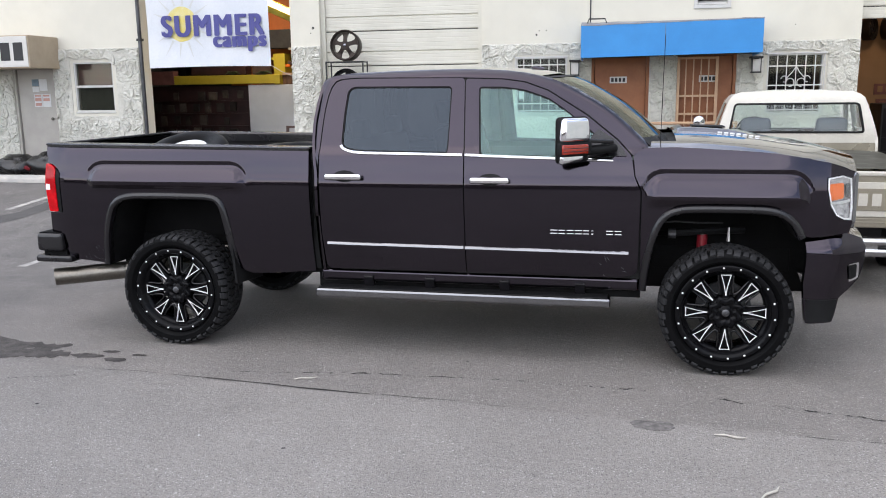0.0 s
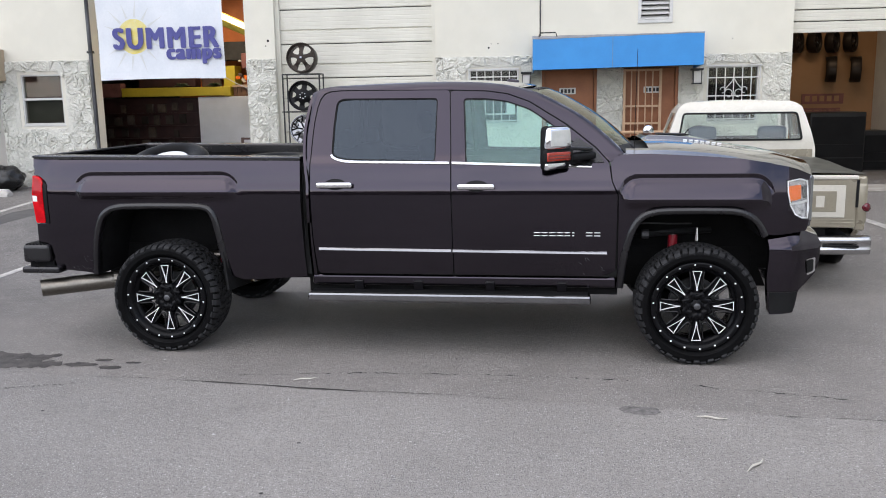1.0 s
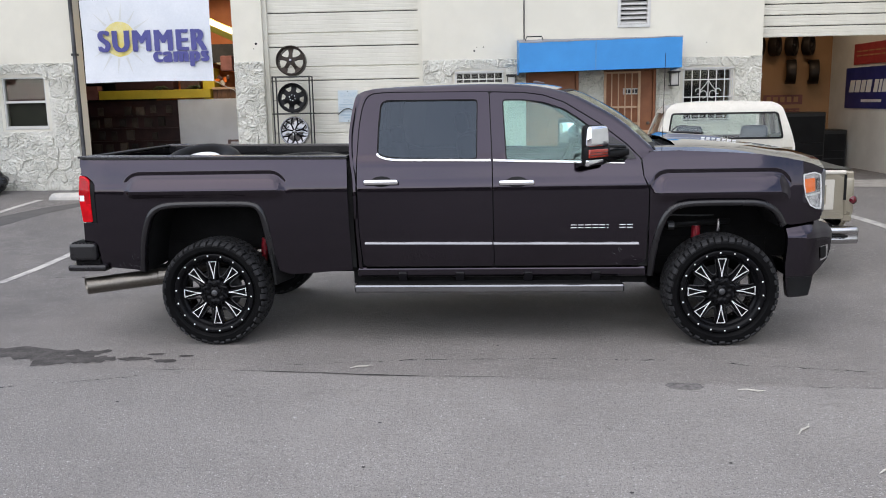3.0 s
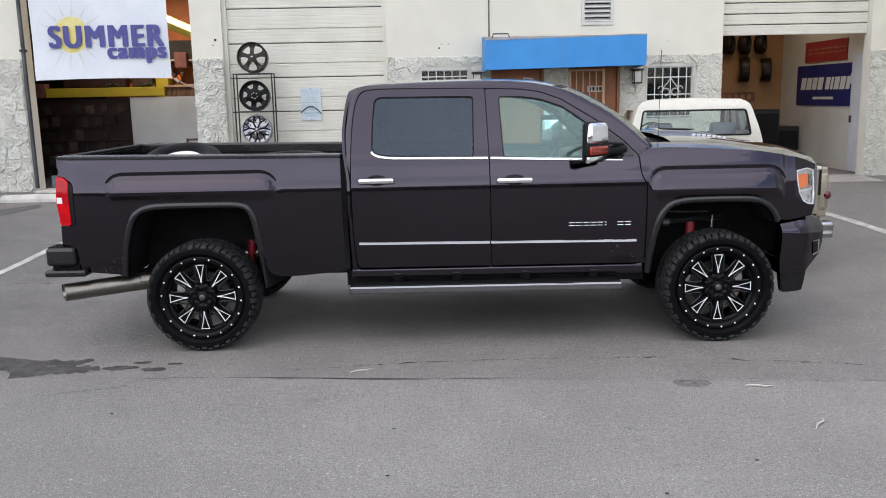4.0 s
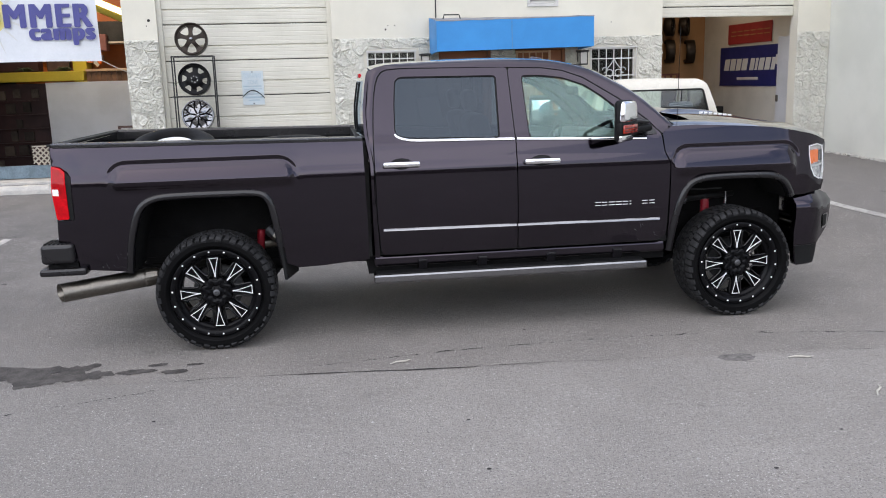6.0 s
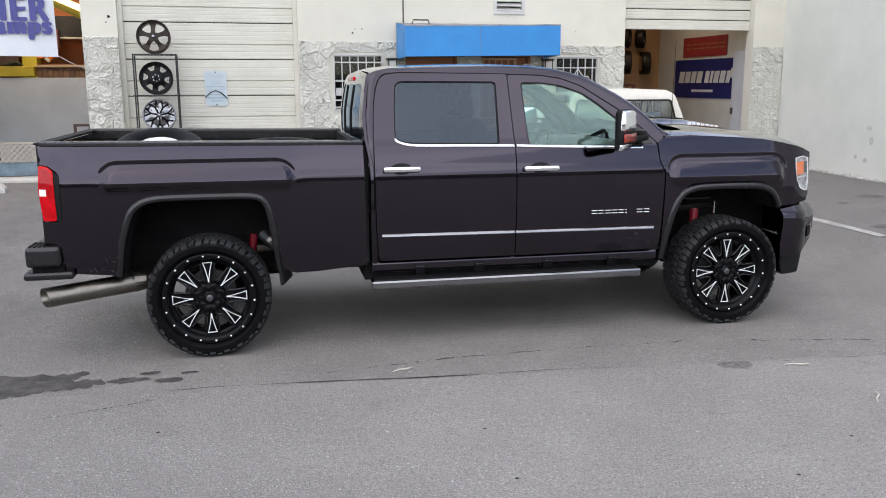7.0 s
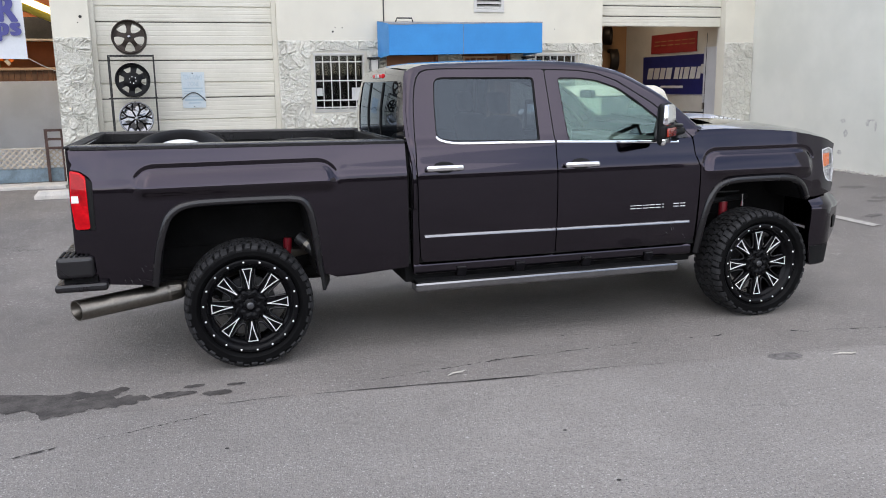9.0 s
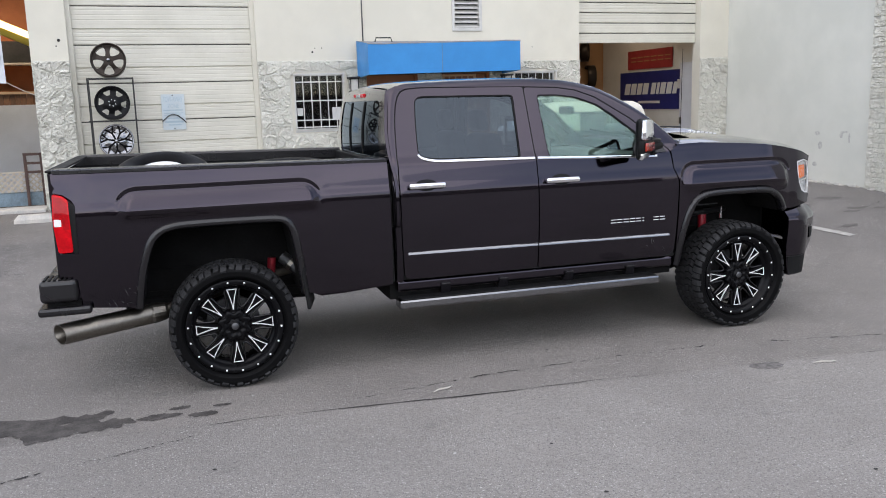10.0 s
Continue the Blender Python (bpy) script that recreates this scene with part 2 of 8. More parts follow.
def asphalt():
    """Worn asphalt: an older, browner stretch by the building and a paler, chip-flecked one, parted by a ragged joint."""
    m = bpy.data.materials.new("worn_asphalt")
    m.use_nodes = True
    n, l = m.node_tree.nodes, m.node_tree.links
    b = n["Principled BSDF"]
    geo = n.new("ShaderNodeNewGeometry")
    sep = n.new("ShaderNodeSeparateXYZ")
    l.new(geo.outputs["Position"], sep.inputs[0])

    def tex(s, detail=5, rgh=0.6):
        t = n.new("ShaderNodeTexNoise")
        t.inputs["Scale"].default_value, t.inputs["Detail"].default_value, t.inputs["Roughness"].default_value = s, detail, rgh
        l.new(geo.outputs["Position"], t.inputs["Vector"])
        return t.outputs["Fac"]

    def op(kind, a, c):
        k = n.new("ShaderNodeMath")
        k.operation = kind
        for i, v in enumerate((a, c)):
            if isinstance(v, (int, float)):
                k.inputs[i].default_value = v
            else:
                l.new(v, k.inputs[i])
        return k.outputs[0]

    def span(src, lo, hi, a, c):
        r = n.new("ShaderNodeMapRange")
        for key, v in zip(("From Min", "From Max", "To Min", "To Max"), (lo, hi, a, c)):
            r.inputs[key].default_value = v
        l.new(src, r.inputs["Value"])
        return r.outputs[0]

    def blend(f, a, c):
        k = n.new("ShaderNodeMix")
        k.data_type = "RGBA"
        l.new(f, k.inputs["Factor"])
        for key, v in (("A", a), ("B", c)):
            if isinstance(v, tuple):
                k.inputs[key].default_value = (*v, 1)
            else:
                l.new(v, k.inputs[key])
        return k.outputs["Result"]

    side = op("ADD", op("ADD", sep.outputs["Y"], op("MULTIPLY", sep.outputs["X"], 0.108)), -7.606)
    old = span(op("ADD", side, op("MULTIPLY", op("ADD", tex(2.5), -0.5), 0.12)), -0.02, 0.03, 0, 1)
    near = blend(span(tex(0.9), 0.38, 0.62, 0, 1), (0.2574, 0.2363, 0.2161), (0.3026, 0.2792, 0.2558))
    west = span(op("ADD", sep.outputs["X"], op("MULTIPLY", op("ADD", tex(0.8), -0.5), 1.6)), -4.8, -2.9, 0.42, 0)
    near = blend(west, near, (0.165, 0.153, 0.141))
    far = blend(span(tex(1.3), 0.36, 0.64, 0, 1), (0.209, 0.1895, 0.1724), (0.2543, 0.2309, 0.2106))
    worn = span(op("ADD", sep.outputs["X"], op("MULTIPLY", op("ADD", tex(0.7), -0.5), 3.0)), -6.5, -4.9, 1, 0)
    far = blend(op("MULTIPLY", worn, span(tex(2.2, 6, 0.7), 0.30, 0.62, 1.0, 0.6)), far, (0.1014, 0.0936, 0.08814))
    east = span(op("ADD", sep.outputs["X"], op("MULTIPLY", op("ADD", tex(0.6), -0.5), 2.0)), 1.6, 3.4, 0, 0.55)
    far = blend(east, far, (0.117, 0.1092, 0.1061))
    base = blend(old, near, far)
    chips = op("MULTIPLY", span(tex(95, 2, 0.5), 0.585, 0.66, 0, 1), span(tex(3.5, 3), 0.38, 0.62, 0.4, 1))
    base = blend(op("MULTIPLY", chips, 0.75), base, (0.5304, 0.5109, 0.4914))
    pits = span(tex(80, 3, 0.6), 0.33, 0.46, 0.8, 0)
    base = blend(pits, base, (0.078, 0.0741, 0.07176))
    base = blend(span(tex(34, 4, 0.7), 0.30, 0.70, 0.38, 0), base, (0.0663, 0.06318, 0.0624))
    base = blend(span(tex(300, 2, 0.5), 0.60, 0.72, 0, 0.5), base, (0.3432, 0.3354, 0.3276))
    base = blend(op("MULTIPLY", span(tex(58, 2, 0.5), 0.640, 0.69, 0, 0.6), span(tex(2.2, 3), 0.42, 0.58, 0.15, 1)), base, (0.6084, 0.585, 0.5538))
    blot = span(tex(6, 4), 0.62, 0.75, 0, 0.35)
    base = blend(blot, base, (0.1014, 0.09516, 0.09204))
    l.new(base, b.inputs["Base Color"])
    b.inputs["Roughness"].default_value = 0.82
    bp = n.new("ShaderNodeBump")
    bp.inputs["Strength"].default_value, bp.inputs["Distance"].default_value = 0.8, 0.014
    l.new(op("ADD", tex(120, 3), op("MULTIPLY", tex(14, 4), 1.5)), bp.inputs["Height"])
    l.new(bp.outputs[0], b.inputs["Normal"])
    return m


M_ASPHALT = asphalt()


# ---- mesh helpers ----
def link(name, bm, material, parent=None, label="", smooth=False):
    me = bpy.data.meshes.new(name)
    bm.to_mesh(me)
    bm.free()
    me.materials.append(material)
    if smooth:
        me.polygons.foreach_set("use_smooth", [True] * len(me.polygons))
        me.update()
    ob = new(name, me)
    if parent is not None:
        ob.parent = parent
    if label:
        ob["label"] = label
    return ob


def part(name, bm, material, parent, label="", smooth=False):
    return link(name, bm, material, parent, label, smooth)


def thing(name, label, category, group="", m=None):
    e = tagged(new(name), label, category, group)
    e.empty_display_size = 0.2
    if m is not None:
        e.matrix_world = m
    return e


def box(x0, x1, y0, y1, z0, z1, bevel=0.0, seg=2, bm=None):
    bm = bm or bmesh.new()
    v = [bm.verts.new((x, y, z)) for x in (x0, x1) for y in (y0, y1) for z in (z0, z1)]
    fs = [bm.faces.new([v[i] for i in f]) for f in ((0, 1, 3, 2), (4, 6, 7, 5), (0, 4, 5, 1), (2, 3, 7, 6), (0, 2, 6, 4), (1, 5, 7, 3))]
    if bevel:
        es = list({e for f in fs for e in f.edges})
        bmesh.ops.bevel(bm, geom=es, offset=bevel, segments=seg, profile=0.5, affect="EDGES")
    return bm


def moved(bm, m):
    bmesh.ops.transform(bm, matrix=m, verts=bm.verts)
    return bm


def tube(points, r, seg=12, bm=None, cap=True, radii=None):
    """A round bar along points."""
    bm = bm or bmesh.new()
    pts = [Vector(p) for p in points]
    rings = []
    side = None
    for i, p in enumerate(pts):
        d = (pts[min(i + 1, len(pts) - 1)] - pts[max(i - 1, 0)]).normalized()
        if side is None:
            side = d.orthogonal().normalized()
        side = (side - d * side.dot(d)).normalized()
        up = d.cross(side)
        q = radii[i] if radii else r
        rings.append([bm.verts.new(p + q * (math.cos(2 * math.pi * k / seg) * side + math.sin(2 * math.pi * k / seg) * up)) for k in range(seg)])
    for a, b in zip(rings, rings[1:]):
        for k in range(seg):
            bm.faces.new((a[k], a[(k + 1) % seg], b[(k + 1) % seg], b[k]))
    if cap:
        bm.faces.new(list(reversed(rings[0])))
        bm.faces.new(rings[-1])
    return bm


def revolve(profile, seg=64, axis="y", bm=None, closed=False):
    """profile of (radius, along); turned round the y axis."""
    bm = bm or bmesh.new()
    rings = []
    for r, a in profile:
        if r < 1e-6:
            rings.append([bm.verts.new((0, a, 0))])
        else:
            rings.append([bm.verts.new((r * math.cos(2 * math.pi * k / seg), a, r * math.sin(2 * math.pi * k / seg))) for k in range(seg)])
    pairs = list(zip(rings, rings[1:])) + ([(rings[-1], rings[0])] if closed else [])
    for a, b in pairs:
        for k in range(seg):
            j = (k + 1) % seg
            if len(a) == 1 and len(b) > 1:
                bm.faces.new((a[0], b[j], b[k]))
            elif len(b) == 1 and len(a) > 1:
                bm.faces.new((a[k], a[j], b[0]))
            elif len(a) > 1:
                bm.faces.new((a[k], a[j], b[j], b[k]))
    bmesh.ops.recalc_face_normals(bm, faces=bm.faces)
    return bm


def inside(p, poly):
    hit, n = False, len(poly)
    for i in range(n):
        (x0, y0), (x1, y1) = poly[i], poly[i - 1]
        if (y0 > p[1]) != (y1 > p[1]) and p[0] < (x1 - x0) * (p[1] - y0) / (y1 - y0) + x0:
            hit = not hit
    return hit


def dense(poly, step):
    out = []
    for i, a in enumerate(poly):
        b = poly[(i + 1) % len(poly)]
        k = max(1, int(math.dist(a, b) / step))
        out += [(a[0] + (b[0] - a[0]) * j / k, a[1] + (b[1] - a[1]) * j / k) for j in range(k)]
    return out


def rounded(poly, r, seg=4, skip=()):
    """The polygon with its corners rounded off."""
    out = []
    n = len(poly)
    for i in range(n):
        p, a, b = Vector(poly[i]), Vector(poly[i - 1]), Vector(poly[(i + 1) % n])
        q = min(r, 0.45 * (a - p).length, 0.45 * (b - p).length)
        if i in skip or q < 1e-4:
            out.append(tuple(p))
            continue
        s, e = p + (a - p).normalized() * q, p + (b - p).normalized() * q
        for k in range(seg + 1):
            t = k / seg
            c = s * (1 - t) ** 2 + p * 2 * t * (1 - t) + e * t * t
            out.append(tuple(c))
    return out


def smooth_line(pts, per=4):
    """Catmull-Rom through the points."""
    out = []
    for i in range(len(pts) - 1):
        p0, p1, p2, p3 = (np.array(pts[max(0, min(len(pts) - 1, i + k))], float) for k in (-1, 0, 1, 2))
        for j in range(per):
            t = j / per
            out.append(tuple(0.5 * (2 * p1 + (p2 - p0) * t + (2 * p0 - 5 * p1 + 4 * p2 - p3) * t * t + (3 * p1 - p0 - 3 * p2 + p3) * t ** 3)))
    return out + [tuple(pts[-1])]


def curve_of(pts):
    """A smooth function through (position, value) pairs."""
    xs, ys = np.array([p[0] for p in pts], float), np.array([p[1] for p in pts], float)
    d = np.diff(ys) / np.diff(xs)
    mt = np.concatenate(([d[0]], np.where(d[:-1] * d[1:] > 0, 2 * d[:-1] * d[1:] / (d[:-1] + d[1:] + 1e-12), 0), [d[-1]]))

    def f(x):
        x = min(max(x, xs[0]), xs[-1])
        i = min(int(np.searchsorted(xs, x, side="right")) - 1, len(xs) - 2)
        h = xs[i + 1] - xs[i]
        t = (x - xs[i]) / h
        return float((2 * t ** 3 - 3 * t ** 2 + 1) * ys[i] + (t ** 3 - 2 * t ** 2 + t) * h * mt[i] + (-2 * t ** 3 + 3 * t ** 2) * ys[i + 1] + (t ** 3 - t ** 2) * h * mt[i + 1])
    return f


def sheet(outline, place, step=0.04, holes=(), depth=(0, 0, 0), bm=None):
    """A curved panel: the outline (with holes) in two coordinates, filled with an even net and laid out in space by place(u, v);
    its edges turn back by depth."""
    from mathutils.geometry import delaunay_2d_cdt
    loops = [dense(outline, step)] + [dense(h, step) for h in holes]
    pts, edges = [], []
    for lp in loops:
        o = len(pts)
        pts += lp
        edges += [(o + i, o + (i + 1) % len(lp)) for i in range(len(lp))]
    us, vs = [p[0] for p in outline], [p[1] for p in outline]
    rim = np.array(pts)
    v = min(vs) + step * 0.5
    while v < max(vs):
        u = min(us) + step * 0.5
        while u < max(us):
            if inside((u, v), outline) and not any(inside((u, v), h) for h in holes):
                if np.min((rim[:, 0] - u) ** 2 + (rim[:, 1] - v) ** 2) > (0.45 * step) ** 2:
                    pts.append((u, v))
            u += step
        v += step
    vc, ec, fc, *_ = delaunay_2d_cdt([Vector(p) for p in pts], edges, [], 0, 1e-6)
    bm = bm or bmesh.new()
    vv = [bm.verts.new(place(p[0], p[1])) for p in vc]
    made = []
    for f in fc:
        c = sum((vc[i] for i in f), Vector((0, 0))) / len(f)
        p, q, r = (vc[i] for i in f[:3])
        if len(f) == 3 and abs((q - p).cross(r - p)) < min(0.004 * step * step, 8e-6):
            continue                                          # a sliver along a straight rim
        if inside(c, outline) and not any(inside(c, h) for h in holes):
            try:
                made.append(bm.faces.new([vv[i] for i in f]))
            except ValueError:
                pass
    for q in [q for q in vv if not q.link_faces]:
        bm.verts.remove(q)
    if any(depth):
        es = [e for f in made for e in f.edges if len(e.link_faces) == 1]
        for e in es:
            e.smooth = False
        ret = bmesh.ops.extrude_edge_only(bm, edges=list(set(es)))
        bmesh.ops.translate(bm, vec=depth, verts=[g for g in ret["geom"] if isinstance(g, bmesh.types.BMVert)])
    return bm


def facing(bm, direction):
    """Turns the faces so that most look along the direction."""
    d = Vector(direction)
    bm.normal_update()
    if sum((f.normal.dot(d) * f.calc_area() for f in bm.faces), 0) < 0:
        bmesh.ops.reverse_faces(bm, faces=bm.faces)
    return bm


def mirror_y(ob, parent, name=None):
    """The same part on the other side."""
    me = ob.data.copy()
    bm = bmesh.new()
    bm.from_mesh(me)
    bmesh.ops.scale(bm, vec=(1, -1, 1), verts=bm.verts)
    bmesh.ops.reverse_faces(bm, faces=bm.faces)
    bm.to_mesh(me)
    bm.free()
    o = new(name or ob.name.split(".")[0], me)
    o.parent = parent
    if "label" in ob:
        o["label"] = ob["label"]
    return o


def strip(path, wide, thick, place_n, bm=None):
    """A flat moulding along a path of points; wide across (direction place_n(i) gives across and out)."""
    bm = bm or bmesh.new()
    rings = []
    for i, p in enumerate(path):
        across, out = place_n(i)
        p, across, out = Vector(p), Vector(across), Vector(out)
        rings.append([bm.verts.new(p + across * a * wide / 2 + out * o * thick) for a, o in ((-1, 0), (-0.85, 0.8), (-0.5, 1), (0.1, 0.85), (0.65, 0.5), (1, 0))])
    for a, b in zip(rings, rings[1:]):
        for k in range(6):
            bm.faces.new((a[k], a[(k + 1) % 6], b[(k + 1) % 6], b[k]))
    bm.faces.new(list(reversed(rings[0])))
    bm.faces.new(rings[-1])
    bmesh.ops.recalc_face_normals(bm, faces=bm.faces)
    return bm


def lettering(text, size, material, parent, m, extrude=0.002, offset=0.0, name="lettering", label=""):
    cu = bpy.data.curves.new(name, "FONT")
    cu.body, cu.size, cu.extrude, cu.offset = text, size, extrude, offset
    cu.align_x = "LEFT"
    cu.materials.append(material)
    ob = new(name, cu)
    ob.parent = parent
    ob.matrix_local = m
    if label:
        ob["label"] = label
    return ob


# ---- setting ----
WALL = 16.5        # the facade's plane


RISE = curve_of([(-60, 0), (10.9, 0), (11.5, 0.03), (13.0, 0.19), (15.0, 0.36), (16.5, 0.42), (30, 0.42)])


RISE_EAST = curve_of([(-60, 0), (9.6, 0), (11.0, 0.18), (12.0, 0.26), (13.1, 0.358), (14.3, 0.377), (16.5, 0.42), (30, 0.42)])


def ground_z(x, y):
    k = min(1.0, max(0.0, (x - 1.8) / 2.0))
    k = k * k * (3 - 2 * k)
    return RISE(y) * (1.0 - 0.018 * max(-12, min(6, x))) * (1 - k) + RISE_EAST(y) * k


def build_ground():
    xs = [-400, -120, -50, -25] + [-18 + i * 0.6 for i in range(45)] + [12, 18, 30, 60, 120, 400]
    ys = [-400, -120, -50, -20, -8, 0, 4, 8, 9.2] + [9.5 + 0.3 * i for i in range(26)] + [18, 22, 30, 60, 150, 400]
    bm = bmesh.new()
    g = [[bm.verts.new((x, y, ground_z(x, y))) for x in xs] for y in ys]
    for a, b in zip(g, g[1:]):
        for i in range(len(xs) - 1):
            bm.faces.new((a[i], a[i + 1], b[i + 1], b[i]))
    return tagged(link("ground", bm, M_ASPHALT, smooth=True), "grey worn asphalt forecourt with pale chips", "ground", kind="structure")


build_ground()


def decal(name, poly, material, label, lift=0.004, category="marking"):
    """A thin stain or mark that follows the ground."""
    bm = sheet(poly, lambda x, y: (x, y, ground_z(x, y) + lift), 0.25)
    return tagged(link(name, facing(bm, (0, 0, 1)), material), label, category, kind="structure")


def blob(cx, cy, rx, ry, seed, n=40, rough=0.35):
    """A rounded outline whose edge wanders by a share of its lesser radius."""
    out, r = [], min(rx, ry)
    for i in range(n):
        a = 2 * math.pi * i / n
        x, y = rx * math.cos(a), ry * math.sin(a)
        k = rough * r * (noise.noise((x / r * 0.8 + seed * 7.3, y / r * 0.8, seed)) + 0.6 * noise.noise((x / r * 2.6, y / r * 2.6 + seed, seed * 3.1)))
        nx, ny = math.cos(a) / rx, math.sin(a) / ry
        h = math.hypot(nx, ny)
        out.append((cx + x + k * nx / h, cy + y + k * ny / h))
    return out


def ragged(x0, y0, x1, y1, wide, seed, amp=0.03, n=60):
    """A thin uneven line on the ground."""
    a, b = [], []
    for i in range(n + 1):
        t = i / n
        x, y = x0 + (x1 - x0) * t, y0 + (y1 - y0) * t + amp * noise.noise((t * 9, seed, 0)) + 0.4 * amp * noise.noise((t * 45, seed, 4))
        w = wide * (0.06 + 2.6 * max(0.0, 0.6 * noise.noise((t * 26, seed, 9)) + 0.5 * noise.noise((t * 61, seed, 2)) + 0.8 * noise.noise((t * 6, seed, 5)) + 0.06))
        a.append((x, y - w / 2))
        b.append((x, y + w / 2))
    return a + b[::-1]


for k, (cx, cy, rx, ry) in enumerate([(-6.2, 8.52, 1.15, 0.15), (-5.25, 8.34, 0.34, 0.12), (-4.76, 8.34, 0.13, 0.045), (-4.50, 8.28, 0.09, 0.04), (-4.63, 8.45, 0.07, 0.03), (-4.38, 8.40, 0.06, 0.02)]):
    decal("oil_stain", blob(cx, cy, rx, ry, k + 2, 90, 0.75 if rx > 0.2 else 0.45), M_ASPH_DECAL, "dark damp oil stain on the asphalt", 0.003 + 0.0004 * k, "stain")
decal("oil_stain", blob(-0.80, 7.64, 0.12, 0.07, 11), M_CRACK, "small dark smudge on the asphalt", 0.003, "stain").active_material = mat("faint_smudge", (0.1755, 0.1622, 0.1544), 0.8, var=0.2, scale=20)
decal("pavement_joint", ragged(-9.0, 8.58, 5.0, 7.07, 0.012, 3, 0.05, 220), M_CRACK, "thin dark ragged joint in the asphalt", 0.004, "joint")
for k, (x0, y0, x1, y1) in enumerate([(-6.4, 7.45, -5.35, 7.74), (-5.25, 7.76, -4.55, 7.94), (-3.55, 8.16, -2.6, 8.26), (-2.55, 8.26, -1.45, 8.25), (-1.40, 8.24, -0.78, 8.19), (-0.4, 8.10, 0.5, 7.9), (-8.0, 11.93, -7.72, 12.12), (-7.78, 12.10, -7.60, 12.38), (-7.0, 11.17, -6.82, 11.24), (-8.5, 12.75, -8.2, 12.9), (4.3, 11.9, 5.2, 12.3)]):
    decal("pavement_crack", ragged(x0, y0, x1, y1, 0.014, 20 + k, 0.03, 70), M_CRACK, "fine broken crack in the asphalt", 0.0035, "crack")
for k, (x0, y0, x1, y1) in enumerate([(-7.38, 11.12, -6.96, 12.9), (-9.34, 13.5, -9.08, 15.4), (3.20, 10.88, 2.45, 15.2)]):
    decal("parking_line", [(x0 - 0.052, y0), (x0 + 0.052, y0), (x1 + 0.052, y1), (x1 - 0.052, y1)], M_LINE, "worn white parking line painted on asphalt", 0.005, "line")
crk = random.Random(77)
for k in range(22):
    x0, y0 = crk.uniform(-9.4, -6.3), crk.uniform(9.4, 13.2)
    x1, y1 = x0 + crk.uniform(0.12, 0.45), y0 + crk.uniform(-0.06, 0.14)
    decal("pavement_crack", ragged(x0, y0, x1, y1, crk.uniform(0.010, 0.024), 60 + k, 0.05, 24), M_CRACK, "short ragged crack in the worn asphalt", 0.0036, "crack")
decal("damp_patch", rounded([(-9.9, 12.2), (-9.07, 13.39), (-9.04, 14.17), (-8.66, 14.78), (-8.2, 15.2), (-8.1, 14.9), (-8.43, 14.37), (-8.72, 13.63), (-8.83, 13.0), (-9.6, 11.9)], 0.1, 3), M_ASPH_DECAL, "dark damp band across a parking bay", 0.0032, "stain").active_material = mat("damp_asphalt", (0.0546, 0.05148, 0.04992), 0.85, var=0.2, scale=5, color2=(0.0819, 0.078, 0.07488))


def wall_box(name, x0, x1, y0, y1, z0, z1, material, label=""):
    return tagged(link(name, box(x0, x1, y0, y1, z0, z1), material), label or "cream painted stucco wall", "wall", kind="structure")


TOP = 5.4
# facade, west to east: each stretch of wall with its openings
def facade_stretch(name, x0, x1, openings, z0=0.1, z1=TOP, thick=0.22):
    """A wall with openings (x0, x1, z0, z1) cut through it."""
    xs = sorted({x0, x1, *[o[0] for o in openings], *[o[1] for o in openings]})
    bm = bmesh.new()
    for a, b in zip(xs, xs[1:]):
        zs = [z0]
        for o in sorted(openings, key=lambda q: q[2]):
            if o[0] < b - 1e-6 and o[1] > a + 1e-6:
                zs += [o[2], o[3]]
        zs.append(z1)
        for lo, hi in zip(zs[::2], zs[1::2]):
            if hi - lo > 1e-4:
                box(a, b, WALL, WALL + thick, lo, hi, bm=bm)
    bmesh.ops.remove_doubles(bm, verts=bm.verts, dist=1e-5)
    inner = [f for f in bm.faces if sum(1 for g in bm.faces if g is not f and (g.calc_center_median() - f.calc_center_median()).length < 1e-5)]
    bmesh.ops.delete(bm, geom=inner, context="FACES")
    bmesh.ops.recalc_face_normals(bm, faces=bm.faces)
    return tagged(link(name, bm, M_WALL), "cream stucco facade above painted stone facing", "wall", kind="structure")


wall_l = facade_stretch("wall_west", -16.0, -8.78, [(-11.31, -10.50, 0.1, 2.33), (-10.12, -9.38, 1.57, 2.41)])
wall_p = facade_stretch("wall_pier_west", -6.13, -5.63, [])
wall_m = facade_stretch("wall_middle", -2.98, 2.58, [(-2.44, -1.64, 1.47, 2.34), (-1.27, -0.40, 0.1, 2.36), (0.01, 0.87, 0.1, 2.36), (1.31, 2.10, 1.45, 2.32), (0.22, 0.75, 3.0, 3.55)])
wall_r = facade_stretch("wall_pier_east", 5.08, 5.70, [])
wall_box("wall_lintel_west", -8.78, -6.13, WALL, WALL + 0.22, 4.3, TOP, M_WALL)
wall_box("wall_lintel_middle", -5.63, -2.98, WALL, WALL + 0.22, 4.2, TOP, M_WALL)
wall_box("wall_lintel_east", 2.58, 5.08, WALL, WALL + 0.22, 4.2, TOP, M_WALL)
wall_box("wall_side", 5.70, 5.95, 3.0, WALL + 0.22, -0.1, TOP, M_SIDEWALL, "pale grey-green stucco side wall with scuffs")
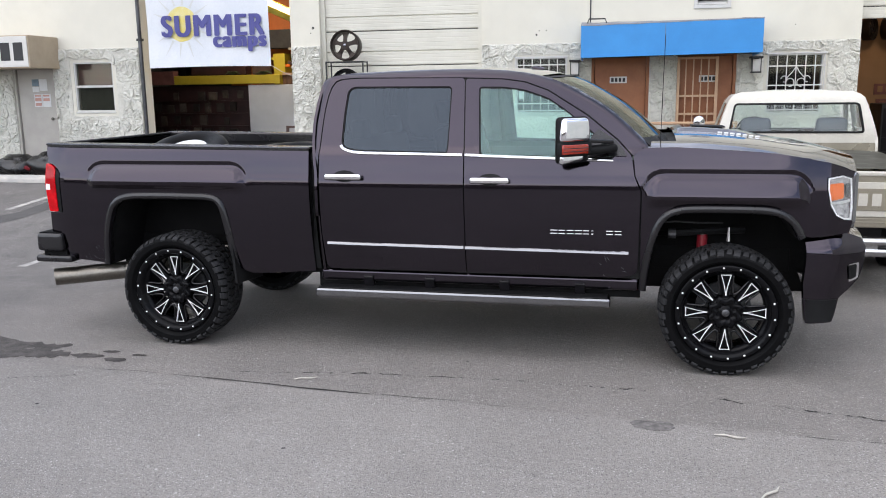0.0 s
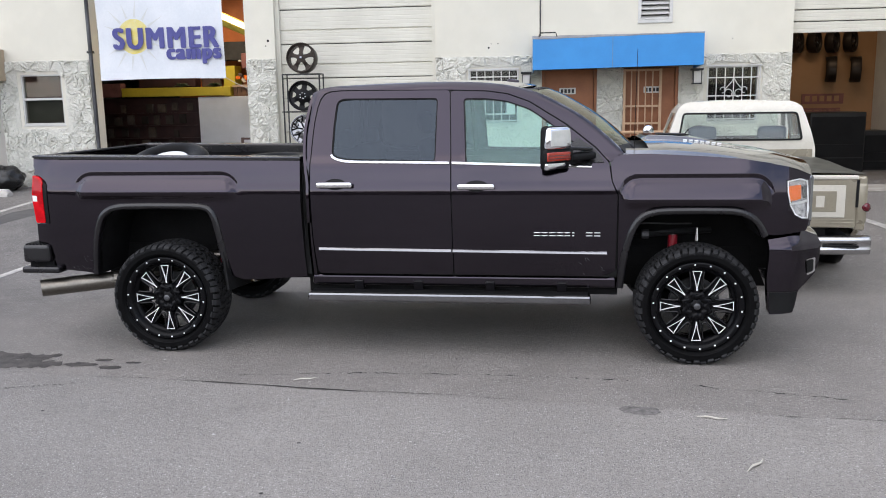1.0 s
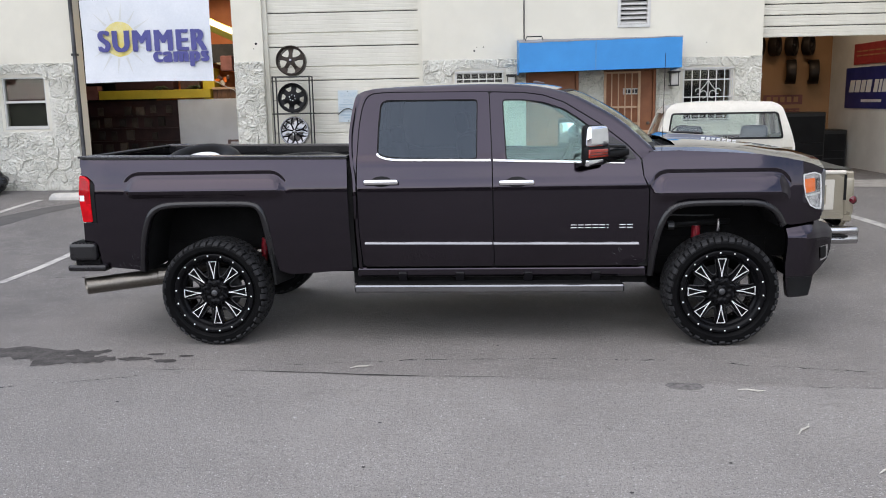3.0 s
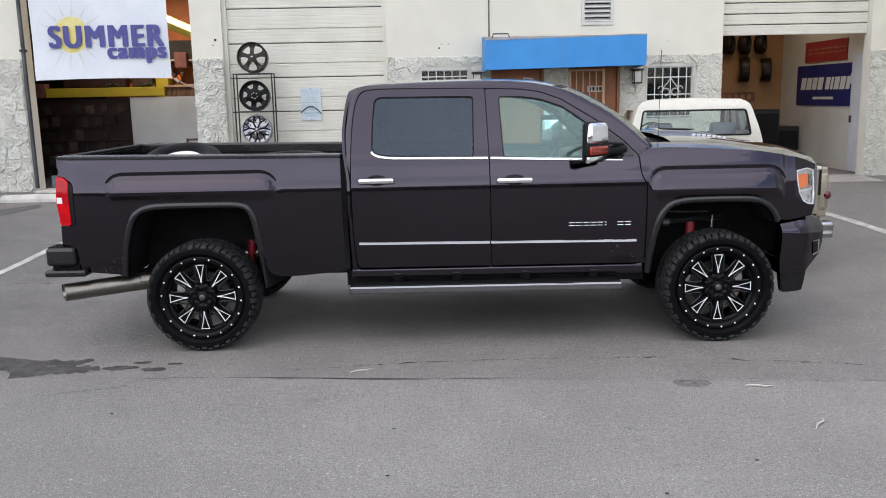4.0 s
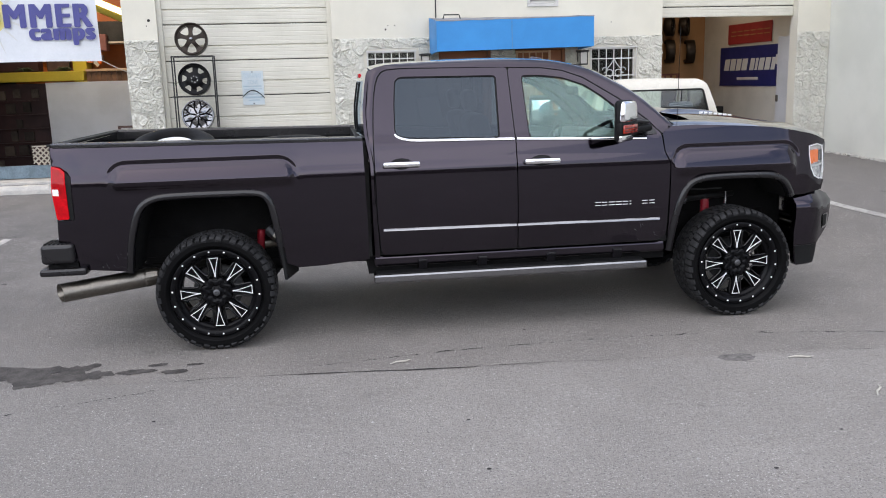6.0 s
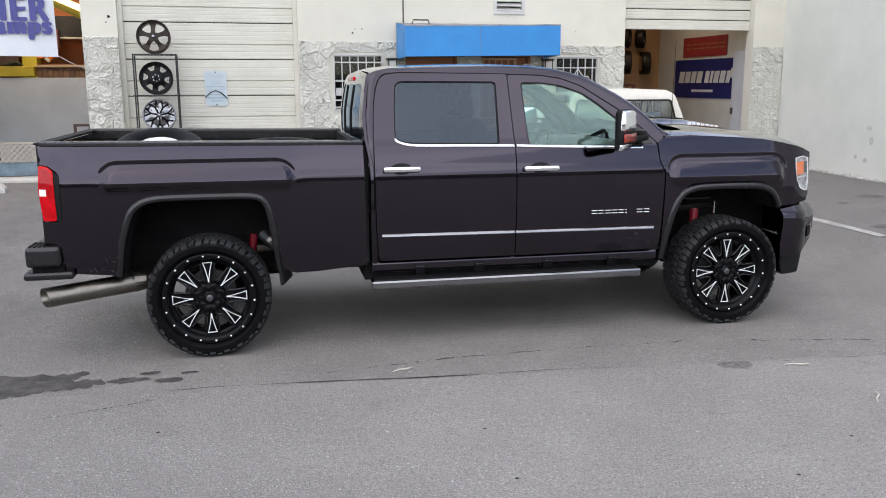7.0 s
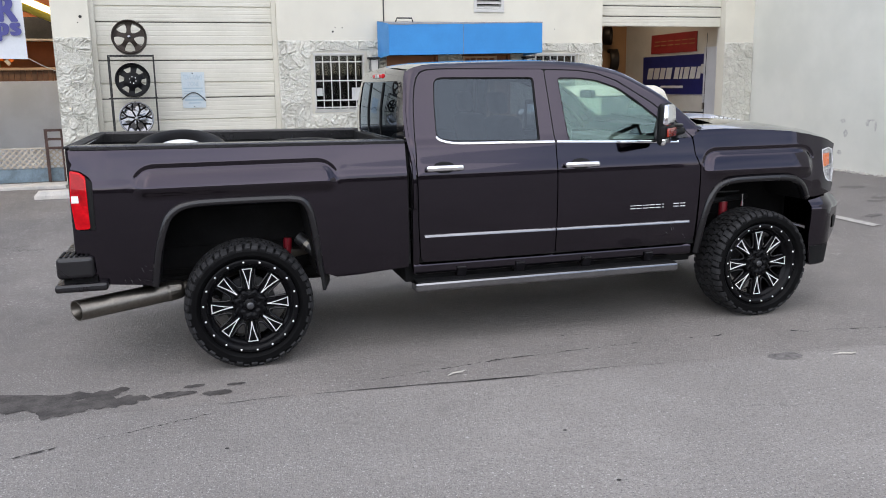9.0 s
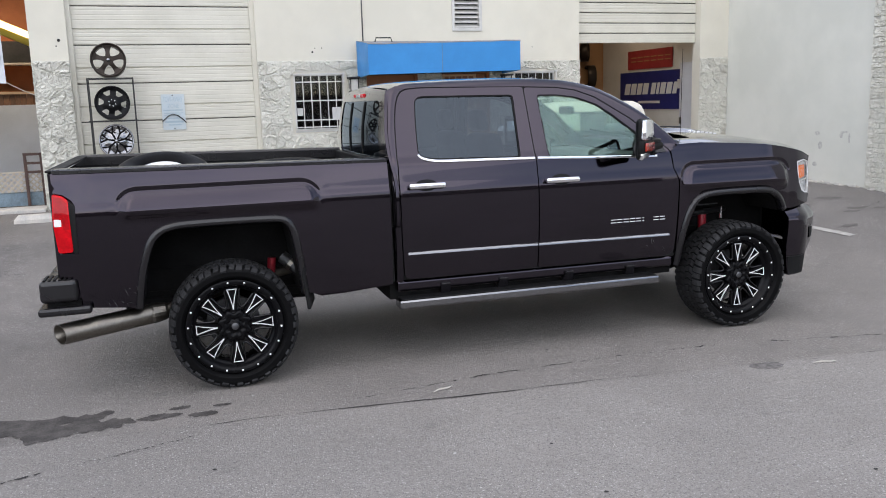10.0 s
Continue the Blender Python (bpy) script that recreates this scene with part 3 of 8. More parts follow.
# added, unseen walls close the forecourt behind the camera and west, and shape reflections
wall_box("wall_south", -30, 12, -14.3, -14, -0.1, 2.4, M_SOUTH, "plain brown wall added out of view to shape reflections")
wall_box("wall_far_west", -30.3, -30, -14, WALL, -0.1, 4.0, M_WALL, "plain pale wall added out of view to the west")
wall_box("roof_slab", -16, 5.95, WALL, 24, TOP, TOP + 0.2, M_WALL, "flat building roof slab")


# ---- painted stone facing: one piece a stone ----
def voronoi_stones(x0, x1, z0, z1, size, seed, holes=()):
    """Irregular stones filling a rectangle, as convex polygons."""
    rnd = random.Random(seed)
    nx, nz = max(2, round((x1 - x0) / size)), max(2, round((z1 - z0) / size))
    seeds = []
    for i in range(-1, nx + 1):
        for j in range(-1, nz + 1):
            seeds.append((x0 + (i + 0.5 + rnd.uniform(-0.42, 0.42) + 0.25 * (j % 2)) * (x1 - x0) / nx, z0 + (j + 0.5 + rnd.uniform(-0.38, 0.38)) * (z1 - z0) / nz))
    out = []
    for i, s in enumerate(seeds):
        poly = [(x0, z0), (x1, z0), (x1, z1), (x0, z1)]
        for j, q in enumerate(seeds):
            if i == j or math.dist(s, q) > size * 4:
                continue
            mx, mz, dx, dz = (s[0] + q[0]) / 2, (s[1] + q[1]) / 2, q[0] - s[0], q[1] - s[1]
            cut = []
            for a, b in zip(poly, poly[1:] + poly[:1]):
                da, db = (a[0] - mx) * dx + (a[1] - mz) * dz, (b[0] - mx) * dx + (b[1] - mz) * dz
                if da <= 0:
                    cut.append(a)
                if da * db < 0:
                    t = da / (da - db)
                    cut.append((a[0] + (b[0] - a[0]) * t, a[1] + (b[1] - a[1]) * t))
            poly = cut
            if len(poly) < 3:
                break
        if len(poly) < 3:
            continue
        cx, cz = sum(p[0] for p in poly) / len(poly), sum(p[1] for p in poly) / len(poly)
        if any(h[0] < cx < h[1] and h[2] < cz < h[3] for h in holes):
            continue
        for h in holes:      # keep stones off the openings
            nx_ = []
            for (px, pz) in poly:
                if h[0] < px < h[1] and h[2] < pz < h[3]:
                    d = sorted([(px - h[0], (h[0], pz)), (h[1] - px, (h[1], pz)), (pz - h[2], (px, h[2])), (h[3] - pz, (px, h[3]))])[0]
                    px, pz = d[1]
                nx_.append((px, pz))
            poly = nx_
        area = abs(sum(a[0] * b[1] - b[0] * a[1] for a, b in zip(poly, poly[1:] + poly[:1]))) / 2
        if area > 0.0015:
            out.append(poly)
    return out


def stone(poly, parent, seed, y=WALL):
    """One rough stone: a rounded plate with crumpled rings and a broken face."""
    rnd = random.Random(seed)
    c = Vector((sum(p[0] for p in poly) / len(poly), sum(p[1] for p in poly) / len(poly)))
    ring = dense(rounded(poly, 0.04, 2), 0.036)
    bm = bmesh.new()
    proud = rnd.uniform(0.014, 0.030)
    tx, tz = rnd.uniform(-0.12, 0.12), rnd.uniform(-0.12, 0.12)
    rings = []
    for inset, h in ((0.002, 0.0), (0.010, 0.80), (0.024, 1.0), (0.044, 0.80), (0.066, 0.86)):
        row = []
        for p in ring:
            v = Vector(p) - c
            ln = max(v.length, 1e-4)
            q = c + v * max(0.12, (ln - inset) / ln)
            k = noise.noise((q.x * 14 + seed, q.y * 14, h)) * 0.6 + noise.noise((q.x * 36, q.y * 36, seed * 0.37)) * 0.8
            wob = k * 0.012
            row.append(bm.verts.new((q.x + wob * (h > 0), y - proud * h * (1 + 1.1 * k) - (tx * (q.x - c.x) + tz * (q.y - c.y)) * h, q.y - wob * (h > 0))))
        rings.append(row)
    k = noise.noise((c.x * 5, c.y * 5, seed))
    mid = bm.verts.new((c.x + k * 0.03, y - proud * (0.9 + 0.8 * k), c.y))
    n = len(ring)
    for a, b in zip(rings, rings[1:]):
        for i in range(n):
            bm.faces.new((a[i], a[(i + 1) % n], b[(i + 1) % n], b[i]))
    for i in range(n):
        bm.faces.new((rings[-1][i], rings[-1][(i + 1) % n], mid))
    return part("stone", facing(bm, (0, -1, 0)), M_STONE, parent)


def stone_facing(parent, x0, x1, z0, z1, size, seed, holes=()):
    bm = bmesh.new()
    xs = sorted({x0, x1, *[min(max(h[k], x0), x1) for h in holes for k in (0, 1)]})
    for a, b in zip(xs, xs[1:]):
        if b - a < 1e-4:
            continue
        zs = [z0]
        for h in sorted(holes, key=lambda q: q[2]):
            if h[0] < b - 1e-6 and h[1] > a + 1e-6:
                zs += [max(z0, min(z1, h[2])), max(z0, min(z1, h[3]))]
        zs.append(z1)
        for lo, hi in zip(zs[::2], zs[1::2]):
            if hi - lo > 1e-3:
                box(a, b, WALL - 0.012, WALL + 0.002, lo, hi, bm=bm)
    part("mortar", bm, M_MORTAR, parent)
    for k, poly in enumerate(voronoi_stones(x0, x1, z0, z1, size, seed, holes)):
        stone(poly, parent, seed * 100 + k, WALL - 0.010)


# ---- the dark crew-cab pickup ----
# local axes: x ahead of the rear axle, y to the vehicle's left, z up
HALF = curve_of([(0.30, 0.890), (0.50, 0.925), (0.62, 0.949), (0.80, 0.979), (1.00, 0.997), (1.17, 1.0025), (1.21, 1.0022), (1.238, 1.0008), (1.258, 0.9985), (1.270, 0.9962), (1.279, 0.9930), (1.287, 0.9899), (1.296, 0.9880), (1.35, 0.9800), (1.40, 0.9708), (1.46, 0.9580), (1.60, 0.910)])
HALF_SOFT = curve_of([(0.80, 0.979), (1.00, 0.997), (1.10, 1.0010), (1.20, 0.9995), (1.28, 0.9925), (1.35, 0.9810), (1.40, 0.9708), (1.46, 0.9580), (1.60, 0.910)])
ROOF = curve_of([(1.104, 1.63), (1.118, 1.745), (1.136, 1.85), (1.152, 1.92), (1.175, 1.950), (1.216, 1.968), (1.292, 1.984), (1.45, 1.994), (1.7, 2.002), (2.13, 2.007), (2.47, 1.992), (2.76, 1.938), (3.01, 1.823), (3.18, 1.717), (3.46, 1.470)])
CAB_REAR = curve_of([(0.6, 1.139), (0.94, 1.133), (1.28, 1.132), (1.42, 1.116), (1.53, 1.105), (1.63, 1.105), (1.745, 1.119), (1.85, 1.137), (1.92, 1.154), (1.96, 1.178), (1.99, 1.22)])
HOOD_EDGE = curve_of([(3.36, 1.478), (3.6, 1.482), (4.0, 1.460), (4.2, 1.444), (4.4, 1.412), (4.567, 1.362), (4.68, 1.310)])
HOOD_MID = curve_of([(3.36, 1.548), (3.7, 1.548), (3.92, 1.536), (4.36, 1.478), (4.58, 1.430), (4.70, 1.375)])


def ease(t):
    t = min(1.0, max(0.0, t))
    return t * t * (3 - 2 * t)


def soft_min(a, b, k=0.07):
    h = max(k - abs(a - b), 0.0) / k
    return min(a, b) - h * h * k * 0.25


def blister(x, z, x0, x1, zb, zt, slant=0.022, out=0.036, back=0.017):
    """The pressed fender bulge: a groove round its top and ends, a face that leans out, a sharp lower edge."""
    if z > zt + 0.05 or z < zb - 0.09 or x < x0 - 0.1 or x > x1 + 0.1:
        return 0.0
    u = min(1.0, max(0.0, (z - zb) / (zt - zb)))
    ds = soft_min(x - (x0 + slant * u), (x1 - slant * u) - x, 0.02)
    d = soft_min(ds, zt - z, 0.11)
    groove = back * ease((u - 0.2) / 0.5) * ease((d + 0.022) / 0.018) * (1 - ease((d - 0.002) / 0.028))
    face = out * ((1 - u) * 0.86 + 0.14 * math.sqrt(1 - u)) * ease((zt - z + 0.002) / 0.035) * ease((ds + 0.002) / 0.075)
    if z < zb:
        face *= 1 - ease((zb - z) / 0.085)
    return face - groove


def half_width(x, z):
    w = HALF(z)
    if z > 1.0:       # the crease runs out at the fender bulges
        w += (HALF_SOFT(z) - w) * max(ease((x + 0.74) / 0.12) * ease((0.69 - x) / 0.10), ease((x - 3.37) / 0.12))
    if x > 4.15:
        w -= 0.135 * ((x - 4.15) / 0.55) ** 2.3
    if x < -0.78:
        w -= 0.035 * ((-0.78 - x) / 0.28) ** 2
    w += blister(x, z, -0.672, 0.620, 1.236, 1.352, 0.040, 0.042, 0.012)
    w += blister(x, z, 3.405, 4.415, 1.172, 1.316, 0.03, 0.034, 0.012)
    return w


def cab_width(x, z):
    w = 0.953 - 0.345 * max(0, z - 1.46) if z > 1.46 else HALF(z)
    w -= 0.012 * ease((z - 1.42) / 0.06)
    d = x - CAB_REAR(z)
    if d < 0.055:     # rear corner turned in
        w -= 0.026 * (1 - max(0.0, d) / 0.055) ** 2
    d = ROOF(max(x, 1.40)) - z
    r = 0.05
    if d < r and z > 1.5:
        w -= r - math.sqrt(max(0.0, r * r - (r - max(0, d)) ** 2))
    return w


def on_side(off=0.0):
    return lambda x, z: (x, -(half_width(x, z) + off), z)


def on_cab(off=0.0):
    return lambda x, z: (x, -(cab_width(x, z) + off), z)


ARCH_R = [(-0.612, 0.59), (-0.590, 0.74), (-0.566, 0.86), (-0.513, 1.02), (-0.450, 1.10), (-0.355, 1.140), (-0.20, 1.152), (0.20, 1.152), (0.330, 1.145), (0.405, 1.115), (0.450, 1.03), (0.480, 0.86), (0.500, 0.70), (0.512, 0.59)]
ARCH_F = [(3.385, 0.53), (3.400, 0.70), (3.430, 0.86), (3.475, 0.99), (3.540, 1.072), (3.640, 1.108), (3.80, 1.117), (4.06, 1.117), (4.190, 1.110), (4.285, 1.078), (4.355, 1.015), (4.405, 0.925)]


def inset_arch(line, d):
    c = (sum(p[0] for p in line) / len(line), 0.55)
    out = []
    for i, p in enumerate(line):
        a, b = Vector(line[max(0, i - 1)]), Vector(line[min(len(line) - 1, i + 1)])
        t = (b - a).normalized()
        nrm = Vector((t.y, -t.x))
        if nrm.dot(Vector(c) - Vector(p)) < 0:
            nrm = -nrm
        out.append((p[0] + nrm.x * d, p[1] + nrm.y * d))
    return out


def build_wheel_parts():
    """The meshes of one wheel, its outer face towards -y, axle at the origin."""
    R, parts = 0.424, {}
    rim_r = 0.318
    half = [(rim_r - 0.012, 0.118), (rim_r + 0.004, 0.132), (rim_r + 0.014, 0.139), (0.342, 0.1560), (0.347, 0.1625), (0.352, 0.1605), (0.372, 0.1680), (0.390, 0.1640), (0.400, 0.1540), (R - 0.011, 0.130), (R - 0.009, 0.05)]
    tyre = revolve([(r, -y) for r, y in half] + [(r, y) for r, y in half[::-1]], 96)
    parts["tyre"] = (tyre, M_RUBBER, "black all-terrain tyre", True)
    # tread: skewed blocks round the crown, stepped lugs over the shoulders
    tread = bmesh.new()
    n = 50
    pitch = 2 * math.pi / n

    def lug(rows, a0, a1, skew):
        """A lug over (radius, across) rows between two angles; it stands on the carcass beneath."""
        top, low = [], []
        for k, (r, y) in enumerate(rows):
            an = skew * k / (len(rows) - 1)
            for grid, q in ((top, r), (low, r - 0.014)):
                grid.append([tread.verts.new((q * math.cos(t + an), y if grid is top else y * 0.965, q * math.sin(t + an))) for t in (a0, (a0 + a1) / 2, a1)])
        for i in range(len(rows) - 1):
            for j in (0, 1):
                tread.faces.new((top[i][j], top[i][j + 1], top[i + 1][j + 1], top[i + 1][j]))
            for j in (0, 2):
                tread.faces.new((top[i][j], top[i + 1][j], low[i + 1][j], low[i][j]))
        for i in (0, len(rows) - 1):
            for j in (0, 1):
                tread.faces.new((top[i][j], top[i][j + 1], low[i][j + 1], low[i][j]))
    for k in range(n):
        for row, (y0, y1, sh, sk) in enumerate(((-0.100, -0.058, 0.5, -0.20), (-0.050, -0.005, 0.15, 0.25), (0.003, 0.050, 0.75, -0.25), (0.058, 0.100, 0.6, 0.20))):
            a0 = pitch * (k + sh)
            lug([(R, y0), (R, y1)], a0, a0 + 0.72 * pitch, sk * pitch)
        for sgn in (-1, 1):
            reach = [(R - 0.001, 0.108), (R - 0.005, 0.134), (R - 0.014, 0.1555)] + ([(R - 0.033, 0.1715)] if k % 2 else [(R - 0.024, 0.1665)])
            a0 = pitch * (k + (0.0 if sgn < 0 else 0.3))
            lug([(r, sgn * y) for r, y in reach], a0, a0 + pitch * (0.80 if k % 2 else 0.66), 0.18 * pitch)
    bmesh.ops.recalc_face_normals(tread, faces=tread.faces)
    parts["tread"] = (tread, M_TREAD, "chunky tread blocks", False)
    ring = revolve([(rim_r + 0.005, -0.125), (rim_r + 0.005, -0.140), (rim_r - 0.004, -0.146), (0.292, -0.143), (0.282, -0.136), (0.272, -0.112), (0.262, -0.098), (0.252, -0.094), (0.248, -0.06), (0.25, 0.02), (0.262, 0.115)], 72)
    parts["rim"] = (ring, M_RIM, "gloss black rim with a riveted lip", True)
    hub = revolve([(0.0, -0.128), (0.026, -0.126), (0.034, -0.120), (0.038, -0.112), (0.050, -0.112), (0.090, -0.108), (0.106, -0.098), (0.108, -0.05), (0.09, 0.02), (0.0, 0.03)], 48)
    gear = [(0.100 + 0.014 * math.cos(8 * (2 * math.pi * q / 96) - math.pi), 2 * math.pi * q / 96) for q in range(96)]
    gr = [[hub.verts.new((g_ * f_ * math.cos(an), yy, g_ * f_ * math.sin(an))) for g_, an in gear] for f_, yy in ((1.0, -0.05), (1.0, -0.112), (0.93, -0.121), (0.50, -0.114), (0.46, -0.105))]
    for a, b in zip(gr, gr[1:]):
        for q in range(96):
            hub.faces.new((a[q], a[(q + 1) % 96], b[(q + 1) % 96], b[q]))
    parts["centre_cap"] = (revolve([(0.0, -0.132), (0.012, -0.1315), (0.021, -0.1295), (0.025, -0.125)], 24), M_DISC, "grey centre cap", True)
    parts["hub"] = (hub, M_RIM, "black hub with centre cap", True)
    disc = revolve([(0.0, 0.02), (0.175, 0.02), (0.178, 0.026), (0.178, 0.046), (0.0, 0.05)], 40)
    parts["brake_disc"] = (disc, M_DISC, "grey brake disc", False)
    # one spoke, pointing along +x, and its milled outline
    sp = bmesh.new()
    def ring8(pts, ys):
        return [sp.verts.new((px, ys, pz)) for px, pz in pts]
    o = [(0.090, -0.016), (0.266, -0.046), (0.266, 0.046), (0.090, 0.016)]
    i = [(0.098, -0.012), (0.258, -0.041), (0.258, 0.041), (0.098, 0.012)]
    bk, ft, pk = ring8(o, -0.045), ring8(o, -0.098), ring8(i, -0.106)
    for a, b in ((bk, ft), (ft, pk)):
        for q in range(4):
            sp.faces.new((a[q], a[(q + 1) % 4], b[(q + 1) % 4], b[q]))
    pocket = ring8([(0.128, -0.006), (0.243, -0.028), (0.243, 0.028), (0.128, 0.006)], -0.106)
    low = ring8([(0.133, -0.004), (0.239, -0.025), (0.239, 0.025), (0.133, 0.004)], -0.088)
    for a, b in ((pk, pocket), (pocket, low)):
        for q in range(4):
            sp.faces.new((a[q], a[(q + 1) % 4], b[(q + 1) % 4], b[q]))
    sp.faces.new(low)
    bmesh.ops.recalc_face_normals(sp, faces=sp.faces)
    parts["spoke"] = (sp, M_RIM, "", False)
    # the milled outline: a long V with hollow sides and a straight foot at the rim
    ml = bmesh.new()
    ts = [i / 8 for i in range(9)]
    edge = [(0.112 + 0.140 * t, 0.0040 + 0.0300 * t ** 1.45) for t in ts]
    inner = [(0.138 + 0.1085 * t, max(0.0006, 0.0040 + 0.0300 * ((0.138 + 0.1085 * t - 0.112) / 0.140) ** 1.45 - 0.0054)) for t in ts]
    loops = []
    for line, y in ((edge, -0.1085), (inner, -0.1085), (inner, -0.098)):
        loops.append([ml.verts.new((r, y, -w)) for r, w in line] + [ml.verts.new((r, y, w)) for r, w in line[::-1]])
    for p, q in zip(loops, loops[1:]):
        for i in range(len(p)):
            ml.faces.new((p[i], p[(i + 1) % len(p)], q[(i + 1) % len(q)], q[i]))
    facing(ml, (0, -1, 0))
    parts["milled_edge"] = (ml, M_MILLED, "bright milled spoke edge", False)
    # the rounded window between two spokes
    loop = [(0.246, -0.050), (0.205, -0.037), (0.165, -0.024), (0.142, -0.013), (0.134, 0.0), (0.142, 0.013), (0.165, 0.024), (0.205, 0.037), (0.246, 0.050)]
    parts["window_lip"] = (tube([(r, -0.094, w) for r, w in smooth_line(loop, 3)], 0.0075, 6), M_GLOSSRIM, "gloss black window lip", True)
    rv = revolve([(0.0, -0.0055), (0.0042, -0.0045), (0.0066, -0.002), (0.0072, 0.0)], 10)
    parts["rivet"] = (rv, M_MILLED, "", True)
    nut = revolve([(0.0, -0.030), (0.007, -0.030), (0.0095, -0.026), (0.0105, 0.0)], 8)
    parts["lug_nut"] = (nut, M_RIM, "", False)
    mesh = {}
    for k, (bm, mt, lab, sm) in parts.items():
        me = bpy.data.meshes.new(k)
        bm.to_mesh(me)
        bm.free()
        me.materials.append(mt)
        if sm:
            me.polygons.foreach_set("use_smooth", [True] * len(me.polygons))
        mesh[k] = (me, lab)
    return mesh


WHEEL = build_wheel_parts()


def wheel(parent, m, spin=0.0, name="wheel"):
    """A wheel under a vehicle (or a thing of its own): rim with tyre, spokes, rivets and nuts beneath it."""
    def sub(key, par, mm):
        ob = new(key, WHEEL[key][0])
        if par is not None:
            ob.parent = par
        ob.matrix_local = mm
        if WHEEL[key][1]:
            ob["label"] = WHEEL[key][1]
        return ob
    w = new(name, WHEEL["rim"][0])
    if parent is not None:
        w.parent = parent
    w.matrix_local = m
    w["label"] = "black wheel with bright milled spokes and off-road tyre"
    for key in ("tyre", "tread", "hub", "centre_cap", "brake_disc"):
        sub(key, w, pose(0, 0, 0, 0, spin if key == "hub" else 0, 0))
    for k in range(8):
        turn = pose(0, 0, 0, 0, spin + 45 * k, 0)
        sub("spoke", w, turn)
        sub("milled_edge", w, turn)
        sub("window_lip", w, pose(0, 0, 0, 0, spin + 22.5 + 45 * k, 0))
        sub("lug_nut", w, pose(0, 0, 0, 0, spin + 22.5 + 45 * k, 0) @ pose(0.082, -0.112, 0))
    for k in range(18):
        sub("rivet", w, pose(0, 0, 0, 0, spin + 20 * k + 6, 0) @ pose(0.303, -0.1445, 0))
    return w


